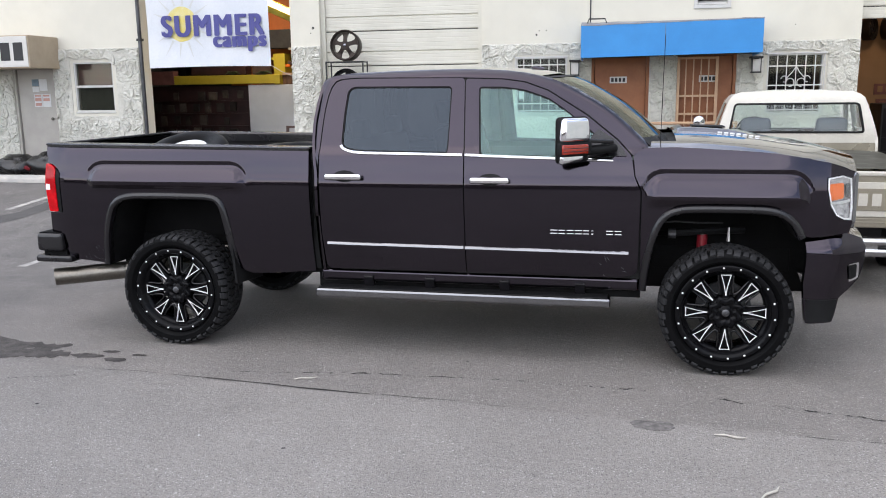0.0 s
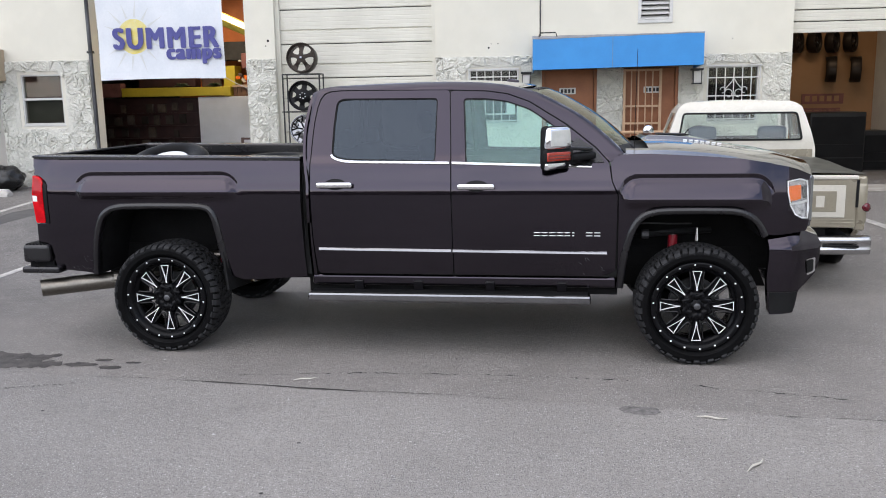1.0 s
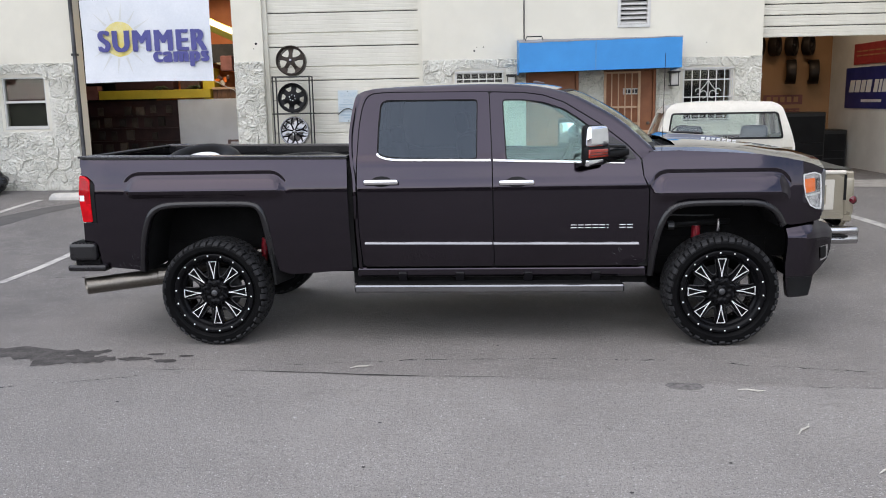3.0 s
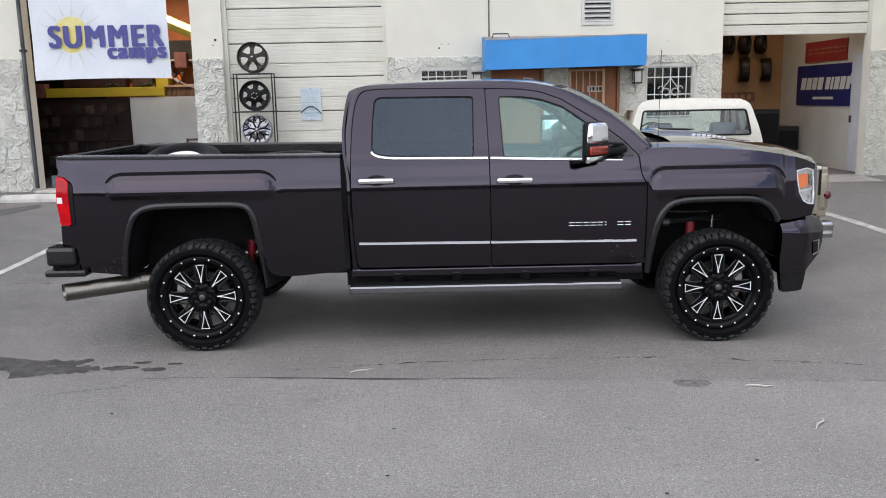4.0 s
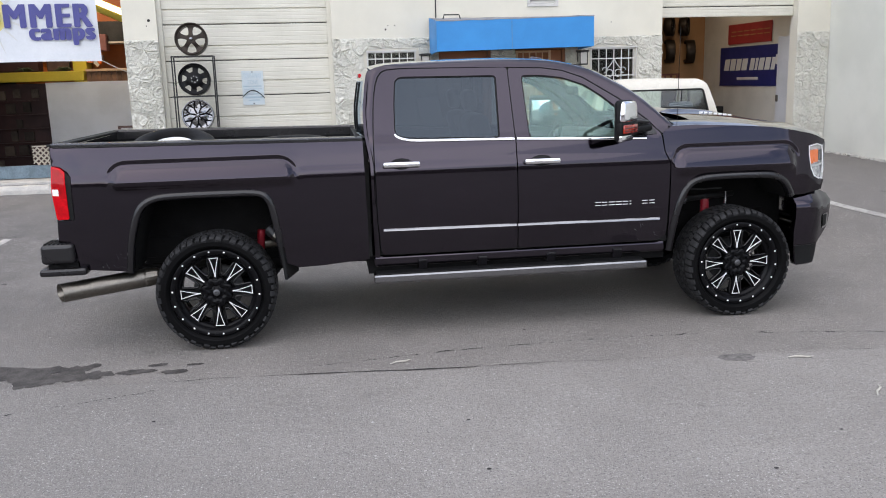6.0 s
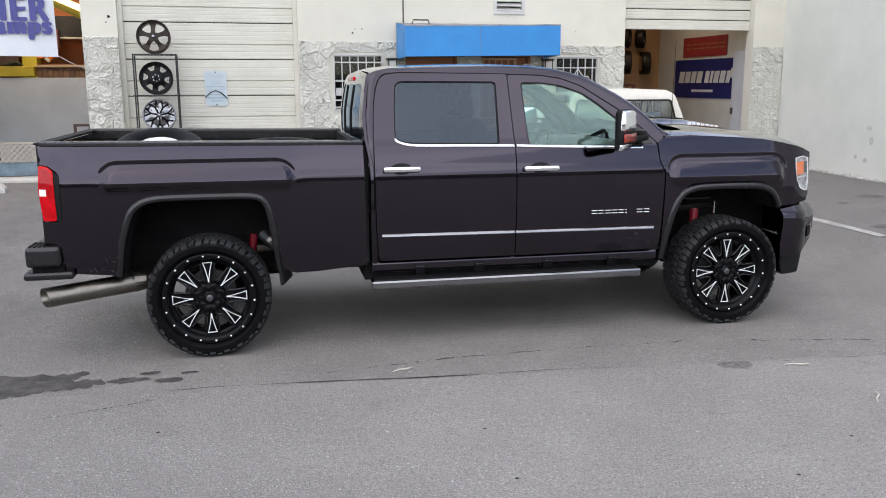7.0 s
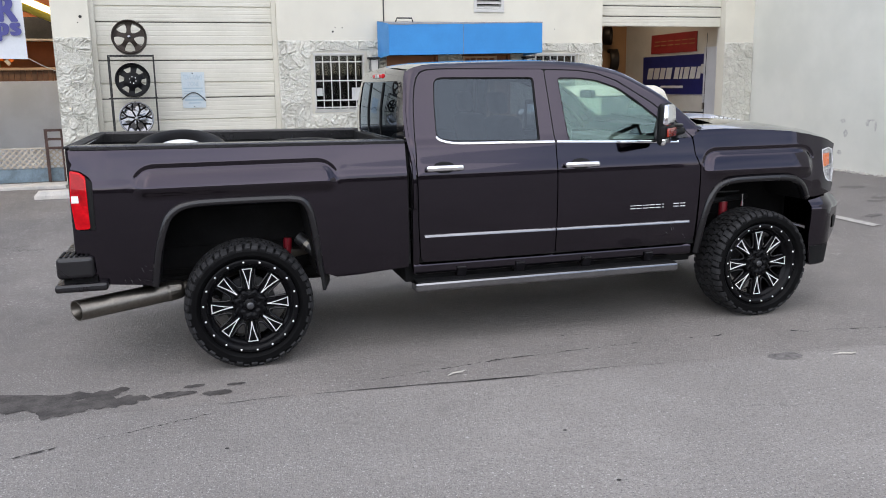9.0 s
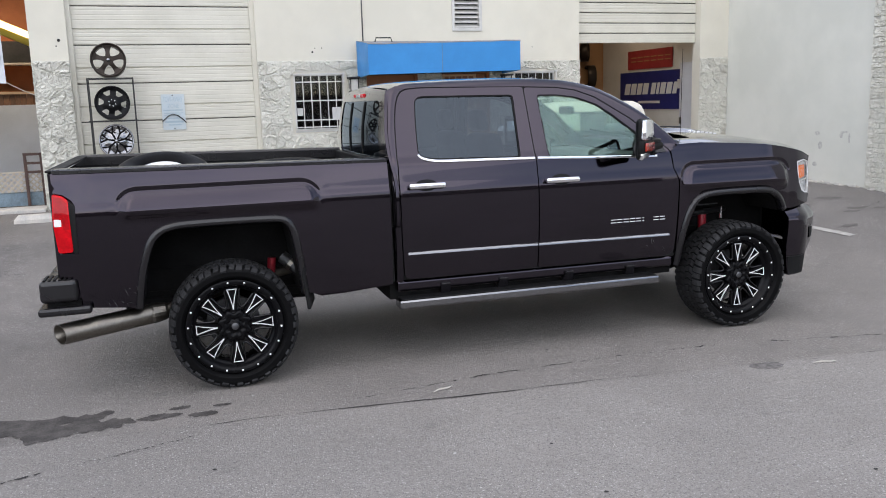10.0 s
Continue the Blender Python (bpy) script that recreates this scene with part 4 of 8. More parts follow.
def build_pickup():
    root = thing("pickup_truck", "dark grey metallic lifted crew-cab pickup with black wheels, parked on asphalt", "pickup truck")

    # wheels; the far side ones are turned about
    for x, out, spin in ((0.0, 0.875, -1.5), (3.94, 0.890, -1.0)):
        wheel(root, pose(x, -out, 0.417), spin)
        wheel(root, pose(x, out, 0.417, 0, 0, 180), spin + 9)

    def both(ob):
        mirror_y(ob, root)
        return ob

    # cargo bed side, with the arch and the lamp notch cut out
    top = [(1.092, 1.471), (0.366, 1.484), (-0.30, 1.492), (-1.015, 1.497)]
    rear = [(-1.040, 1.480), (-1.036, 1.425), (-1.020, 1.395), (-1.035, 1.366), (-0.975, 1.352), (-0.925, 1.315), (-0.908, 1.28), (-0.912, 0.985), (-1.032, 0.985), (-1.050, 0.75), (-1.056, 0.640)]
    low = [(-0.80, 0.615), (-0.64, 0.600)]
    bed = top + rear + low + ARCH_R + [(0.60, 0.555), (0.76, 0.560), (1.105, 0.590)]
    both(part("bed_side", facing(sheet(bed, on_side(), 0.0115, depth=(0, 0.03, 0)), (0, -1, 0)), M_PAINT, root, "", True))
    fender = [(3.392, 0.62)] + ARCH_F[1:] + [(4.440, 0.918), (4.640, 0.944), (4.652, 1.02), (4.600, 1.024), (4.545, 1.052), (4.505, 1.12), (4.484, 1.215), (4.482, 1.296), (4.580, 1.312), (4.640, 1.292), (4.650, 1.330), (4.567, 1.366), (4.40, 1.415), (4.20, 1.447), (4.0, 1.463), (3.6, 1.485), (3.398, 1.481), (3.330, 1.430), (3.345, 1.300), (3.388, 1.205)]
    both(part("front_fender", facing(sheet(fender, on_side(), 0.0115, depth=(0, 0.03, 0)), (0, -1, 0)), M_PAINT, root, "", True))

    # doors with their window openings
    fwin = [(2.285, 1.885), (2.45, 1.882), (2.60, 1.862), (2.762, 1.806), (2.888, 1.722), (3.06, 1.585), (3.190, 1.465), (3.215, 1.412), (2.312, 1.424)]
    fdoor = [(2.222, 0.616), (3.300, 0.616), (3.374, 0.650), (3.380, 1.200), (3.337, 1.298), (3.318, 1.428), (3.222, 1.528), (3.02, 1.688), (2.755, 1.852), (2.60, 1.908), (2.45, 1.930), (2.192, 1.940), (2.212, 1.42)]
    rwin = [(1.404, 1.897), (2.100, 1.890), (2.094, 1.440), (1.50, 1.452), (1.40, 1.460), (1.345, 1.478), (1.325, 1.510), (1.330, 1.70), (1.345, 1.862), (1.368, 1.888)]
    rdoor = [(2.214, 0.616), (1.215, 0.616), (1.195, 0.645), (1.178, 0.90), (1.175, 1.12), (1.172, 1.30), (1.174, 1.45), (1.178, 1.54), (1.184, 1.65), (1.192, 1.735), (1.208, 1.83), (1.228, 1.89), (1.255, 1.927), (1.292, 1.943), (1.375, 1.950), (1.470, 1.951), (2.184, 1.944), (2.204, 1.42)]
    for nm, outline, win, gl in (("front_door", fdoor, fwin, M_GLASS), ("rear_door", rdoor, rwin, M_PRIVACY)):
        w = rounded(win, 0.03, 3)
        d = part(nm, facing(sheet(rounded(outline, 0.02, 2), on_cab(), 0.03, [w], depth=(0, 0.035, 0)), (0, -1, 0)), M_PAINT, root, "", True)
        mirror_y(d, root)
        fr = part("window_seal", facing(sheet(w, on_cab(-0.006), 0.05, [inset_poly(w, 0.009)], depth=(0, 0.02, 0)), (0, -1, 0)), M_BLACK, d)
        pane = part("window_pane", facing(sheet(inset_poly(w, 0.006), lambda x, z: (x, -(0.927 - 0.345 * (z - 1.46)), z), 0.5), (0, -1, 0)), gl, d, "tinted door glass")
        for o in (fr, pane):
            mirror_y(o, root)

    # pillars and roof rail round the doors
    roof_pts = [(x, ROOF(x)) for x in (1.216, 1.29, 1.36, 1.5, 1.7, 1.9, 2.13, 2.3, 2.47, 2.6, 2.76, 2.88, 3.01, 3.10, 3.18, 3.27, 3.36, 3.44)]
    cab = [(1.139, 0.60), (1.133, 0.94), (1.132, 1.28), (1.115, 1.42), (1.104, 1.53), (1.104, 1.63), (1.118, 1.745), (1.136, 1.85), (1.152, 1.92), (1.175, 1.950)] + roof_pts + [(3.400, 1.474), (3.326, 1.432), (3.229, 1.535), (3.026, 1.696), (2.760, 1.860), (2.602, 1.916), (2.45, 1.938), (2.190, 1.948), (1.468, 1.959), (1.375, 1.958), (1.288, 1.951), (1.249, 1.934), (1.221, 1.896), (1.200, 1.833), (1.184, 1.737), (1.176, 1.65), (1.170, 1.54), (1.166, 1.45), (1.164, 1.30), (1.167, 1.12), (1.170, 0.90), (1.182, 0.68), (1.182, 0.60)]
    both(part("cab_frame", facing(sheet(cab, on_cab(), 0.018, depth=(0, 0.03, 0)), (0, -1, 0)), M_PAINT, root, "", True))
    both(part("door_gap_liner", facing(sheet([(1.145, 0.60), (3.40, 0.60), (3.40, 1.40), (1.145, 1.41)], on_cab(-0.03), 0.2), (0, -1, 0)), M_GAP, root))
    # dark tubes added behind the upper door gaps to keep them shaded
    seam = [(1.170, 1.40), (1.174, 1.54), (1.188, 1.735), (1.204, 1.83), (1.225, 1.893), (1.252, 1.931), (1.290, 1.947), (1.375, 1.954), (1.47, 1.955), (2.19, 1.946), (2.45, 1.934), (2.601, 1.912), (2.757, 1.856), (3.023, 1.692), (3.226, 1.532), (3.322, 1.43)]
    both(part("door_seal", tube([(x, -cab_width(x, z) + 0.024, z) for x, z in smooth_line(seam, 3)], 0.017, 6), M_GAP, root, "dark tube added behind the door gap"))
    both(part("pillar_seal", tube([(2.208 - 0.022 * i / 8, -cab_width(2.2, 1.40 + 0.54 * i / 8) + 0.026, 1.40 + 0.54 * i / 8) for i in range(9)], 0.020, 6), M_GAP, root))
    both(part("rocker_panel", box(1.140, 3.39, -0.930, -0.84, 0.520, 0.606, 0.022, 4), M_PAINT, root, "painted sill panel"))

    # added dark block that fills the cab-bed gap with shade
    part("bed_gap", box(1.088, 1.130, -0.905, 0.905, 0.60, 1.435), M_GAP, root, "dark block standing for the shade between cab and bed")

    # roof, crowned
    bm = bmesh.new()
    xs = [1.180, 1.216] + [1.262 + (2.70 - 1.262) * i / 24 for i in range(25)]
    rows = []
    for x in xs:
        w = cab_width(x, ROOF(x)) + 0.004
        rows.append([bm.verts.new((x + 0.10 * (1 - (k / 8) ** 2) * ease((x - 2.2) / 0.5), w * k / 8, ROOF(x) - 0.002 + 0.026 * (1 - (k / 8) ** 2))) for k in range(-8, 9)])
    for a, b in zip(rows, rows[1:]):
        for k in range(16):
            bm.faces.new((a[k], a[k + 1], b[k + 1], b[k]))
    part("roof", facing(bm, (0, 0, 1)), M_PAINT, root, "", True)
    # light scuffs low on the bed corner and the front door's foot
    rs = random.Random(5)
    for cx, cz, n_ in ((-0.68, 0.68, 8), (3.22, 0.69, 6)):
        for k in range(n_):
            u, v, ln, an = cx + rs.uniform(-0.09, 0.09), cz + rs.uniform(-0.07, 0.06), rs.uniform(0.008, 0.034), rs.uniform(0.2, 1.3)
            c_, s_ = math.cos(an) * ln, math.sin(an) * ln
            pts = [(u - c_, v + s_), (u - 0.0012, v), (u + c_, v - s_), (u + 0.0012, v + 0.0012)]
            part("scratch", facing(sheet(pts, on_side(0.0015), 0.2), (0, -1, 0)), M_SCRATCH, root, "thin pale scratch in the paint")
    part("antenna_fin", moved(box(-0.05, 0.05, -0.016, 0.016, -0.02, 0.03, 0.014), pose(2.60, 0.0, 2.0, 0, 10, 0)), M_PAINT, root, "small dark roof fin")
    part("antenna", tube([(3.50, -0.82, 1.48), (3.505, -0.82, 1.90), (3.51, -0.82, 2.20)], 0.0022, 6), M_BLACK, root, "thin whip antenna")

    # windscreen and its dark border, cowl
    def screen(s, v, off=0.0):
        x = 2.715 + (3.430 - 2.715) * s
        z = ROOF(x) - 0.006
        w = cab_width(x, ROOF(x)) - 0.012
        return (x + 0.14 * (1 - abs(v) ** 3) + off * 0.5, v * w, z + 0.018 * (1 - v * v) * (1 - s) + off)
    bm = bmesh.new()
    g = [[bm.verts.new(screen(i / 12, k / 8)) for k in range(-8, 9)] for i in range(13)]
    for a, b in zip(g, g[1:]):
        for k in range(16):
            bm.faces.new((a[k], a[k + 1], b[k + 1], b[k]))
    part("windscreen", facing(bm, (1, 0, 1)), M_WIND, root, "sloping green-tinted windscreen", True)
    bm = bmesh.new()
    for e0, e1 in ((0.0, 0.05), (0.93, 1.0)):
        a = [bm.verts.new(screen(e0, k / 8, 0.003)) for k in range(-8, 9)]
        b = [bm.verts.new(screen(e1, k / 8, 0.003)) for k in range(-8, 9)]
        for k in range(16):
            bm.faces.new((a[k], a[k + 1], b[k + 1], b[k]))
    part("windscreen_border", facing(bm, (1, 0, 1)), M_BLACK, root)
    bm = bmesh.new()
    a = [bm.verts.new((3.425 + 0.14 * (1 - abs(k / 8) ** 3), 0.86 * k / 8, 1.474)) for k in range(-8, 9)]
    b = [bm.verts.new((3.60 + 0.06 * (1 - (k / 8) ** 2), 0.90 * k / 8, 1.482 + 0.03 * (1 - (k / 8) ** 2))) for k in range(-8, 9)]
    for k in range(16):
        bm.faces.new((a[k], a[k + 1], b[k + 1], b[k]))
    part("cowl", facing(bm, (0, 0, 1)), M_BLACK, root, "black plastic cowl")
    for y0 in (-0.70, -0.05):
        part("wiper", tube([(3.52, y0, 1.50), (3.50, y0 + 0.1, 1.525), (3.40, y0 + 0.55, 1.560)], 0.009, 6), M_BLACK, root, "black wiper arm")

    # bonnet between the fenders, with raised scoop
    def bonnet(x, y):
        w = half_width(x, HOOD_EDGE(x)) if x < 4.68 else 0.8
        k = min(1.0, abs(y) / w)
        z = HOOD_EDGE(x) + (HOOD_MID(x) - HOOD_EDGE(x)) * (1 - k ** 4.0) / (1 - 0.4 ** 4.0)
        z += 0.030 * ease((0.30 - abs(y)) / 0.06) * ease((x - 3.58) / 0.08) * ease((4.42 - x) / 0.5)
        return (x + 0.05 * (1 - k * k) * ease((x - 4.2) / 0.45), y, z)
    for nm, y0, y1 in (("bonnet", -0.80, 0.80), ("fender_top", -0.999, -0.806), ("fender_top", 0.806, 0.999)):
        bm = bmesh.new()
        rows = []
        for i in range(41):
            x = (3.60 if nm == "bonnet" else 3.385) + (4.655 - (3.60 if nm == "bonnet" else 3.385)) * i / 40
            lim = half_width(x, HOOD_EDGE(x)) + 0.001
            n = 44 if nm == "bonnet" else 8
            rows.append([bm.verts.new(bonnet(x, max(-lim, min(lim, y0 + (y1 - y0) * k / n)))) for k in range(n + 1)])
        for a, b in zip(rows, rows[1:]):
            for k in range(len(a) - 1):
                bm.faces.new((a[k], a[k + 1], b[k + 1], b[k]))
        bmesh.ops.dissolve_degenerate(bm, dist=1e-5, edges=bm.edges)
        ob = part(nm, facing(bm, (0, 0, 1)), M_PAINT, root, "", True)
        if nm == "bonnet":
            sc = part("scoop_vent", moved(box(-0.12, 0.12, -0.10, 0.10, 0, 0.012, 0.006), pose(3.86, 0.0, bonnet(3.86, 0)[2] - 0.002, 0, 2, 0)), M_BLACK, ob, "black scoop grille")
            for sgn in (-1, 1):
                for k in range(7):
                    x = 3.92 + 0.042 * k
                    part("badge_letter", moved(box(-0.015, 0.015, -0.003, 0.003, 0, 0.011, 0.002), pose(x, sgn * 0.318, bonnet(x, 0.33)[2] + 0.002, 0, 4, 0)), M_MILLED, ob, "plain bright badge bar")

    # headlamps, with amber corner
    lamp = [(4.488, 1.292), (4.578, 1.307), (4.636, 1.287), (4.648, 1.10), (4.646, 1.026), (4.602, 1.029), (4.550, 1.056), (4.511, 1.122), (4.490, 1.216)]
    hl = part("headlamp", facing(sheet(lamp, on_side(-0.025), 0.03, depth=(0, -0.022, 0)), (0, -1, 0)), M_LAMPWHITE, root, "headlamp with amber corner reflector", True)
    am = part("amber_reflector", facing(sheet(rounded([(4.498, 1.255), (4.585, 1.262), (4.590, 1.165), (4.512, 1.150), (4.500, 1.20)], 0.012), on_side(-0.008), 0.03, depth=(0, 0.015, 0)), (0, -1, 0)), M_AMBER, hl, "orange reflector", True)
    ln = part("clear_cover", facing(sheet(lamp, on_side(0.001), 0.04), (0, -1, 0)), M_CLEAR, hl, "clear lamp cover", True)
    bz = part("lamp_bezel", facing(sheet(lamp, on_side(-0.006), 0.02, [inset_poly(lamp, 0.009)], depth=(0, 0.016, 0)), (0, -1, 0)), M_MILLED, hl, "bright lamp bezel")
    dv = part("lamp_divider", facing(sheet([(4.503, 1.140), (4.600, 1.152), (4.640, 1.162), (4.640, 1.145), (4.600, 1.132), (4.507, 1.124)], on_side(-0.006), 0.02, depth=(0, 0.016, 0)), (0, -1, 0)), M_CHROME, hl, "bright divider under the reflector")
    bk = part("lamp_bowl", facing(sheet(rounded([(4.600, 1.255), (4.632, 1.255), (4.636, 1.175), (4.602, 1.168)], 0.01), on_side(-0.012), 0.02, depth=(0, 0.012, 0)), (0, -1, 0)), M_DARKCHROME, hl, "dark projector bowl")
    for o in (hl, am, ln, bz, dv, bk):
        mirror_y(o, root, "headlamp" if o is hl else o.name)
    # chrome grille and frame across the nose
    bm = bmesh.new()
    for z0, z1, x0, x1 in ((0.955, 1.00, 4.600, 4.675), (1.285, 1.33, 4.600, 4.668)):
        box(x0, x1, -0.80, 0.80, z0, z1, 0.012, bm=bm)
    for y in (-0.800, 0.800):
        box(4.600, 4.672, y - 0.050, y + 0.050, 0.985, 1.325, 0.022, 4, bm=bm)
    part("grille_frame", bm, M_DARKCHROME, root, "chrome grille frame")
    for k in range(9):
        z = 1.02 + 0.031 * k
        part("grille_bar", box(4.625, 4.662, -0.76, 0.76, z, z + 0.012, 0.003), M_CHROME, root)
    part("grille_back", box(4.57, 4.645, -0.81, 0.81, 0.93, 1.33, 0.01), M_BLACK, root)
    # front bumper, painted, wrapping round the corner
    bump = [(4.404, 0.905), (4.640, 0.934), (4.700, 0.900), (4.716, 0.845), (4.708, 0.72), (4.690, 0.640), (4.650, 0.580), (4.592, 0.530), (4.578, 0.44), (4.560, 0.375), (4.430, 0.362), (4.416, 0.46), (4.404, 0.59), (4.400, 0.62), (4.410, 0.78)]
    def on_bumper(x, z):
        w = 1.006 - 0.02 * ease((0.75 - z) / 0.35) - 1.05 * max(0.0, z - 0.846)
        if x > 4.46:
            w -= 0.17 * ((x - 4.46) / 0.26) ** 2.2
        return (x, -w, z)
    b1 = part("bumper_end", facing(sheet(rounded(bump, 0.012, 2), on_bumper, 0.022, depth=(0, 0.06, 0)), (0, -1, 0)), M_PAINT, root, "painted bumper corner", True)
    mirror_y(b1, root)
    crease = part("bumper_seam", facing(sheet([(4.408, 0.526), (4.590, 0.532), (4.590, 0.526), (4.408, 0.520)], lambda x, z: (x, on_bumper(x, z)[1] - 0.003, z), 0.03), (0, -1, 0)), M_TRIM, root)
    mirror_y(crease, root)
    fog = part("fog_lamp", facing(sheet(rounded([(4.640, 0.745), (4.688, 0.755), (4.690, 0.650), (4.650, 0.630)], 0.01), lambda x, z: (x, on_bumper(x, z)[1] - 0.004, z), 0.02), (0, -1, 0)), M_CHROME, root, "chrome fog lamp bezel")
    fg = part("fog_opening", facing(sheet(rounded([(4.642, 0.738), (4.678, 0.746), (4.680, 0.660), (4.650, 0.645)], 0.01), lambda x, z: (x, on_bumper(x, z)[1] - 0.008, z), 0.02, depth=(0, 0.004, 0)), (0, -1, 0)), M_BLACK, fog, "black fog lamp opening")
    mirror_y(fg, root)
    dam = part("air_dam", facing(sheet(rounded([(4.424, 0.520), (4.582, 0.524), (4.572, 0.44), (4.556, 0.382), (4.434, 0.370), (4.424, 0.46)], 0.008), lambda x, z: (x, on_bumper(x, z)[1] - 0.004, z), 0.025, depth=(0, 0.01, 0)), (0, -1, 0)), M_BLACK, root, "black plastic air dam")
    mirror_y(dam, root)
    mirror_y(fog, root)
    bm = bmesh.new()
    prof = [(4.640, 0.934), (4.700, 0.900), (4.716, 0.845), (4.708, 0.72), (4.690, 0.640), (4.650, 0.580), (4.592, 0.530), (4.578, 0.44), (4.560, 0.375)]
    rows = []
    for x, z in prof:
        w = -on_bumper(x, z)[1]
        rows.append([bm.verts.new((x + 0.07 * (1 - (k / 10) ** 2), w * k / 10, z)) for k in range(-10, 11)])
    for a, b in zip(rows, rows[1:]):
        for k in range(20):
            bm.faces.new((a[k], a[k + 1], b[k + 1], b[k]))
    part("front_bumper", facing(bm, (1, 0, 0)), M_PAINT, root, "painted front bumper", True)

    # flared lips round the wheel arches, and black liners within
    for line, floor in ((ARCH_R, 0.59), (ARCH_F, 0.53)):
        outer = smooth_line(line, 4)
        inner = smooth_line(inset_arch(line, 0.048), 4)
        bm = bmesh.new()
        rows = []
        for (xo, zo), (xi, zi) in zip(outer, inner):
            yo, ym = -half_width(xo, zo), -half_width((xo + xi) / 2, (zo + zi) / 2)
            rows.append([bm.verts.new(p) for p in ((xo, yo - 0.001, zo), (xo * 0.86 + xi * 0.14, yo - 0.016, zo * 0.86 + zi * 0.14), (xo * 0.2 + xi * 0.8, ym - 0.022, zo * 0.2 + zi * 0.8), (xi, ym - 0.012, zi), (xi, ym + 0.05, zi))])
        for a, b in zip(rows, rows[1:]):
            for k in range(4):
                bm.faces.new((a[k], a[k + 1], b[k + 1], b[k]))
        ob = part("arch_lip", facing(bm, (0, -1, 0)), M_TRIM, root, "satin dark wheel-arch flare", True)
        mirror_y(ob, root)
        bm = bmesh.new()
        inn = [(x, min(z, 1.09)) for x, z in inner]
        a = [bm.verts.new((x, -0.955, z)) for x, z in inn]
        b = [bm.verts.new((x, -0.50, z)) for x, z in inn]
        for k in range(len(a) - 1):
            bm.faces.new((a[k], a[k + 1], b[k + 1], b[k]))
        sheet([(inn[0][0] - 0.12, 0.46)] + inn + [(inn[-1][0] + 0.12, 0.46)], lambda u, v: (u, -0.50, v), 0.2, bm=bm)
        ob = part("wheel_well", bm, M_UNDER, root, "matt black wheel-well liner")
        mirror_y(ob, root)
    for s in (-1, 1):
        part("mud_flap", moved(box(-0.012, 0.012, -0.15, 0.15, -0.19, 0.16, 0.006), pose(0.515, s * 0.85, 0.67, 0, -6, s * 14)), M_BLACK, root, "black rubber mud flap")

    # chrome trim, handles, badge
    for x0, x1, za, zb in ((1.216, 2.204, 0.805, 0.796), (2.214, 3.314, 0.796, 0.788)):
        n = 12
        path = [(x0 + (x1 - x0) * i / n, -cab_width(x0 + (x1 - x0) * i / n, za), za + (zb - za) * i / n) for i in range(n + 1)]
        ob = part("side_moulding", strip(path, 0.022, 0.010, lambda i: ((0, 0, 1), (0, -1, -0.15))), M_DARKCHROME, root, "chrome side moulding")
        mirror_y(ob, root)
    for pts in ([(1.325, 1.492), (1.345, 1.470), (1.40, 1.452), (1.50, 1.442), (1.8, 1.437), (2.196, 1.430)], [(2.216, 1.430), (2.5, 1.420), (2.9, 1.408), (3.20, 1.400)]):
        line = smooth_line(pts, 4)
        path = [(x, -cab_width(x, z) - 0.001, z) for x, z in line]
        def norm(i, line=line):
            a, b = Vector(line[max(0, i - 1)]), Vector(line[min(len(line) - 1, i + 1)])
            t = (b - a).normalized()
            return ((-t.y, 0, t.x), (0, -0.9, 0.25))
        ob = part("belt_moulding", strip(path, 0.024, 0.012, norm), M_CHROME, root, "chrome window-sill moulding")
        mirror_y(ob, root)
    for x0, x1, z in ((1.226, 1.496, 1.281), (2.258, 2.526, 1.266)):
        y = -cab_width(x0, z)
        cup = [(x0 + 0.135 + 0.082 * math.cos(a), z + 0.002 + 0.040 * math.sin(a)) for a in [2 * math.pi * k / 24 for k in range(24)]]
        # shade of the hollow behind the handle, painted as a flat oval
        c = part("handle_cup", facing(sheet(cup, lambda u, v: (u, -cab_width(u, v) - 0.002, v), 0.03), (0, -1, 0)), M_BLACK, root, "flat black oval for the shade of the handle recess")
        h = part("door_handle", moved(box(-0.135, 0.135, -0.018, 0.020, -0.021, 0.021, 0.016, 3), pose((x0 + x1) / 2, y - 0.034, z, 0, 0, 0)), M_CHROME, root, "chrome door handle", True)
        st = part("handle_mount", box(x0 + 0.012, x0 + 0.05, y - 0.03, y + 0.01, z - 0.015, z + 0.015, 0.005), M_CHROME, root)
        for o in (c, h, st):
            mirror_y(o, root)
    xs = [2.800 + 0.0540 * k for k in range(6)] + [3.165, 3.222]
    for k, x in enumerate(xs):
        wd = (0.046, 0.042, 0.046, 0.046, 0.040, 0.014, 0.046, 0.044)[k]
        bm = bmesh.new()
        box(0, wd, -0.006, 0.0, 0.004, 0.0095, 0.002, 1, bm=bm)
        box(0, wd, -0.006, 0.0, 0.0255, 0.031, 0.002, 1, bm=bm)
        ob = part("badge_letter", moved(bm, pose(x, -cab_width(x, 0.92) - 0.001, 0.907)), M_MILLED, root, "plain bright badge bars")
        mirror_y(ob, root)

    # tail lamps
    tl = rounded([(-1.036, 1.360), (-0.978, 1.346), (-0.946, 1.318), (-0.942, 0.995), (-1.028, 0.992), (-1.044, 1.18)], 0.015)
    t1 = part("tail_lamp", facing(sheet(tl, on_side(0.012), 0.03, depth=(0, 0.05, 0)), (0, -1, 0)), M_TAIL, root, "tall red tail lamp", True)
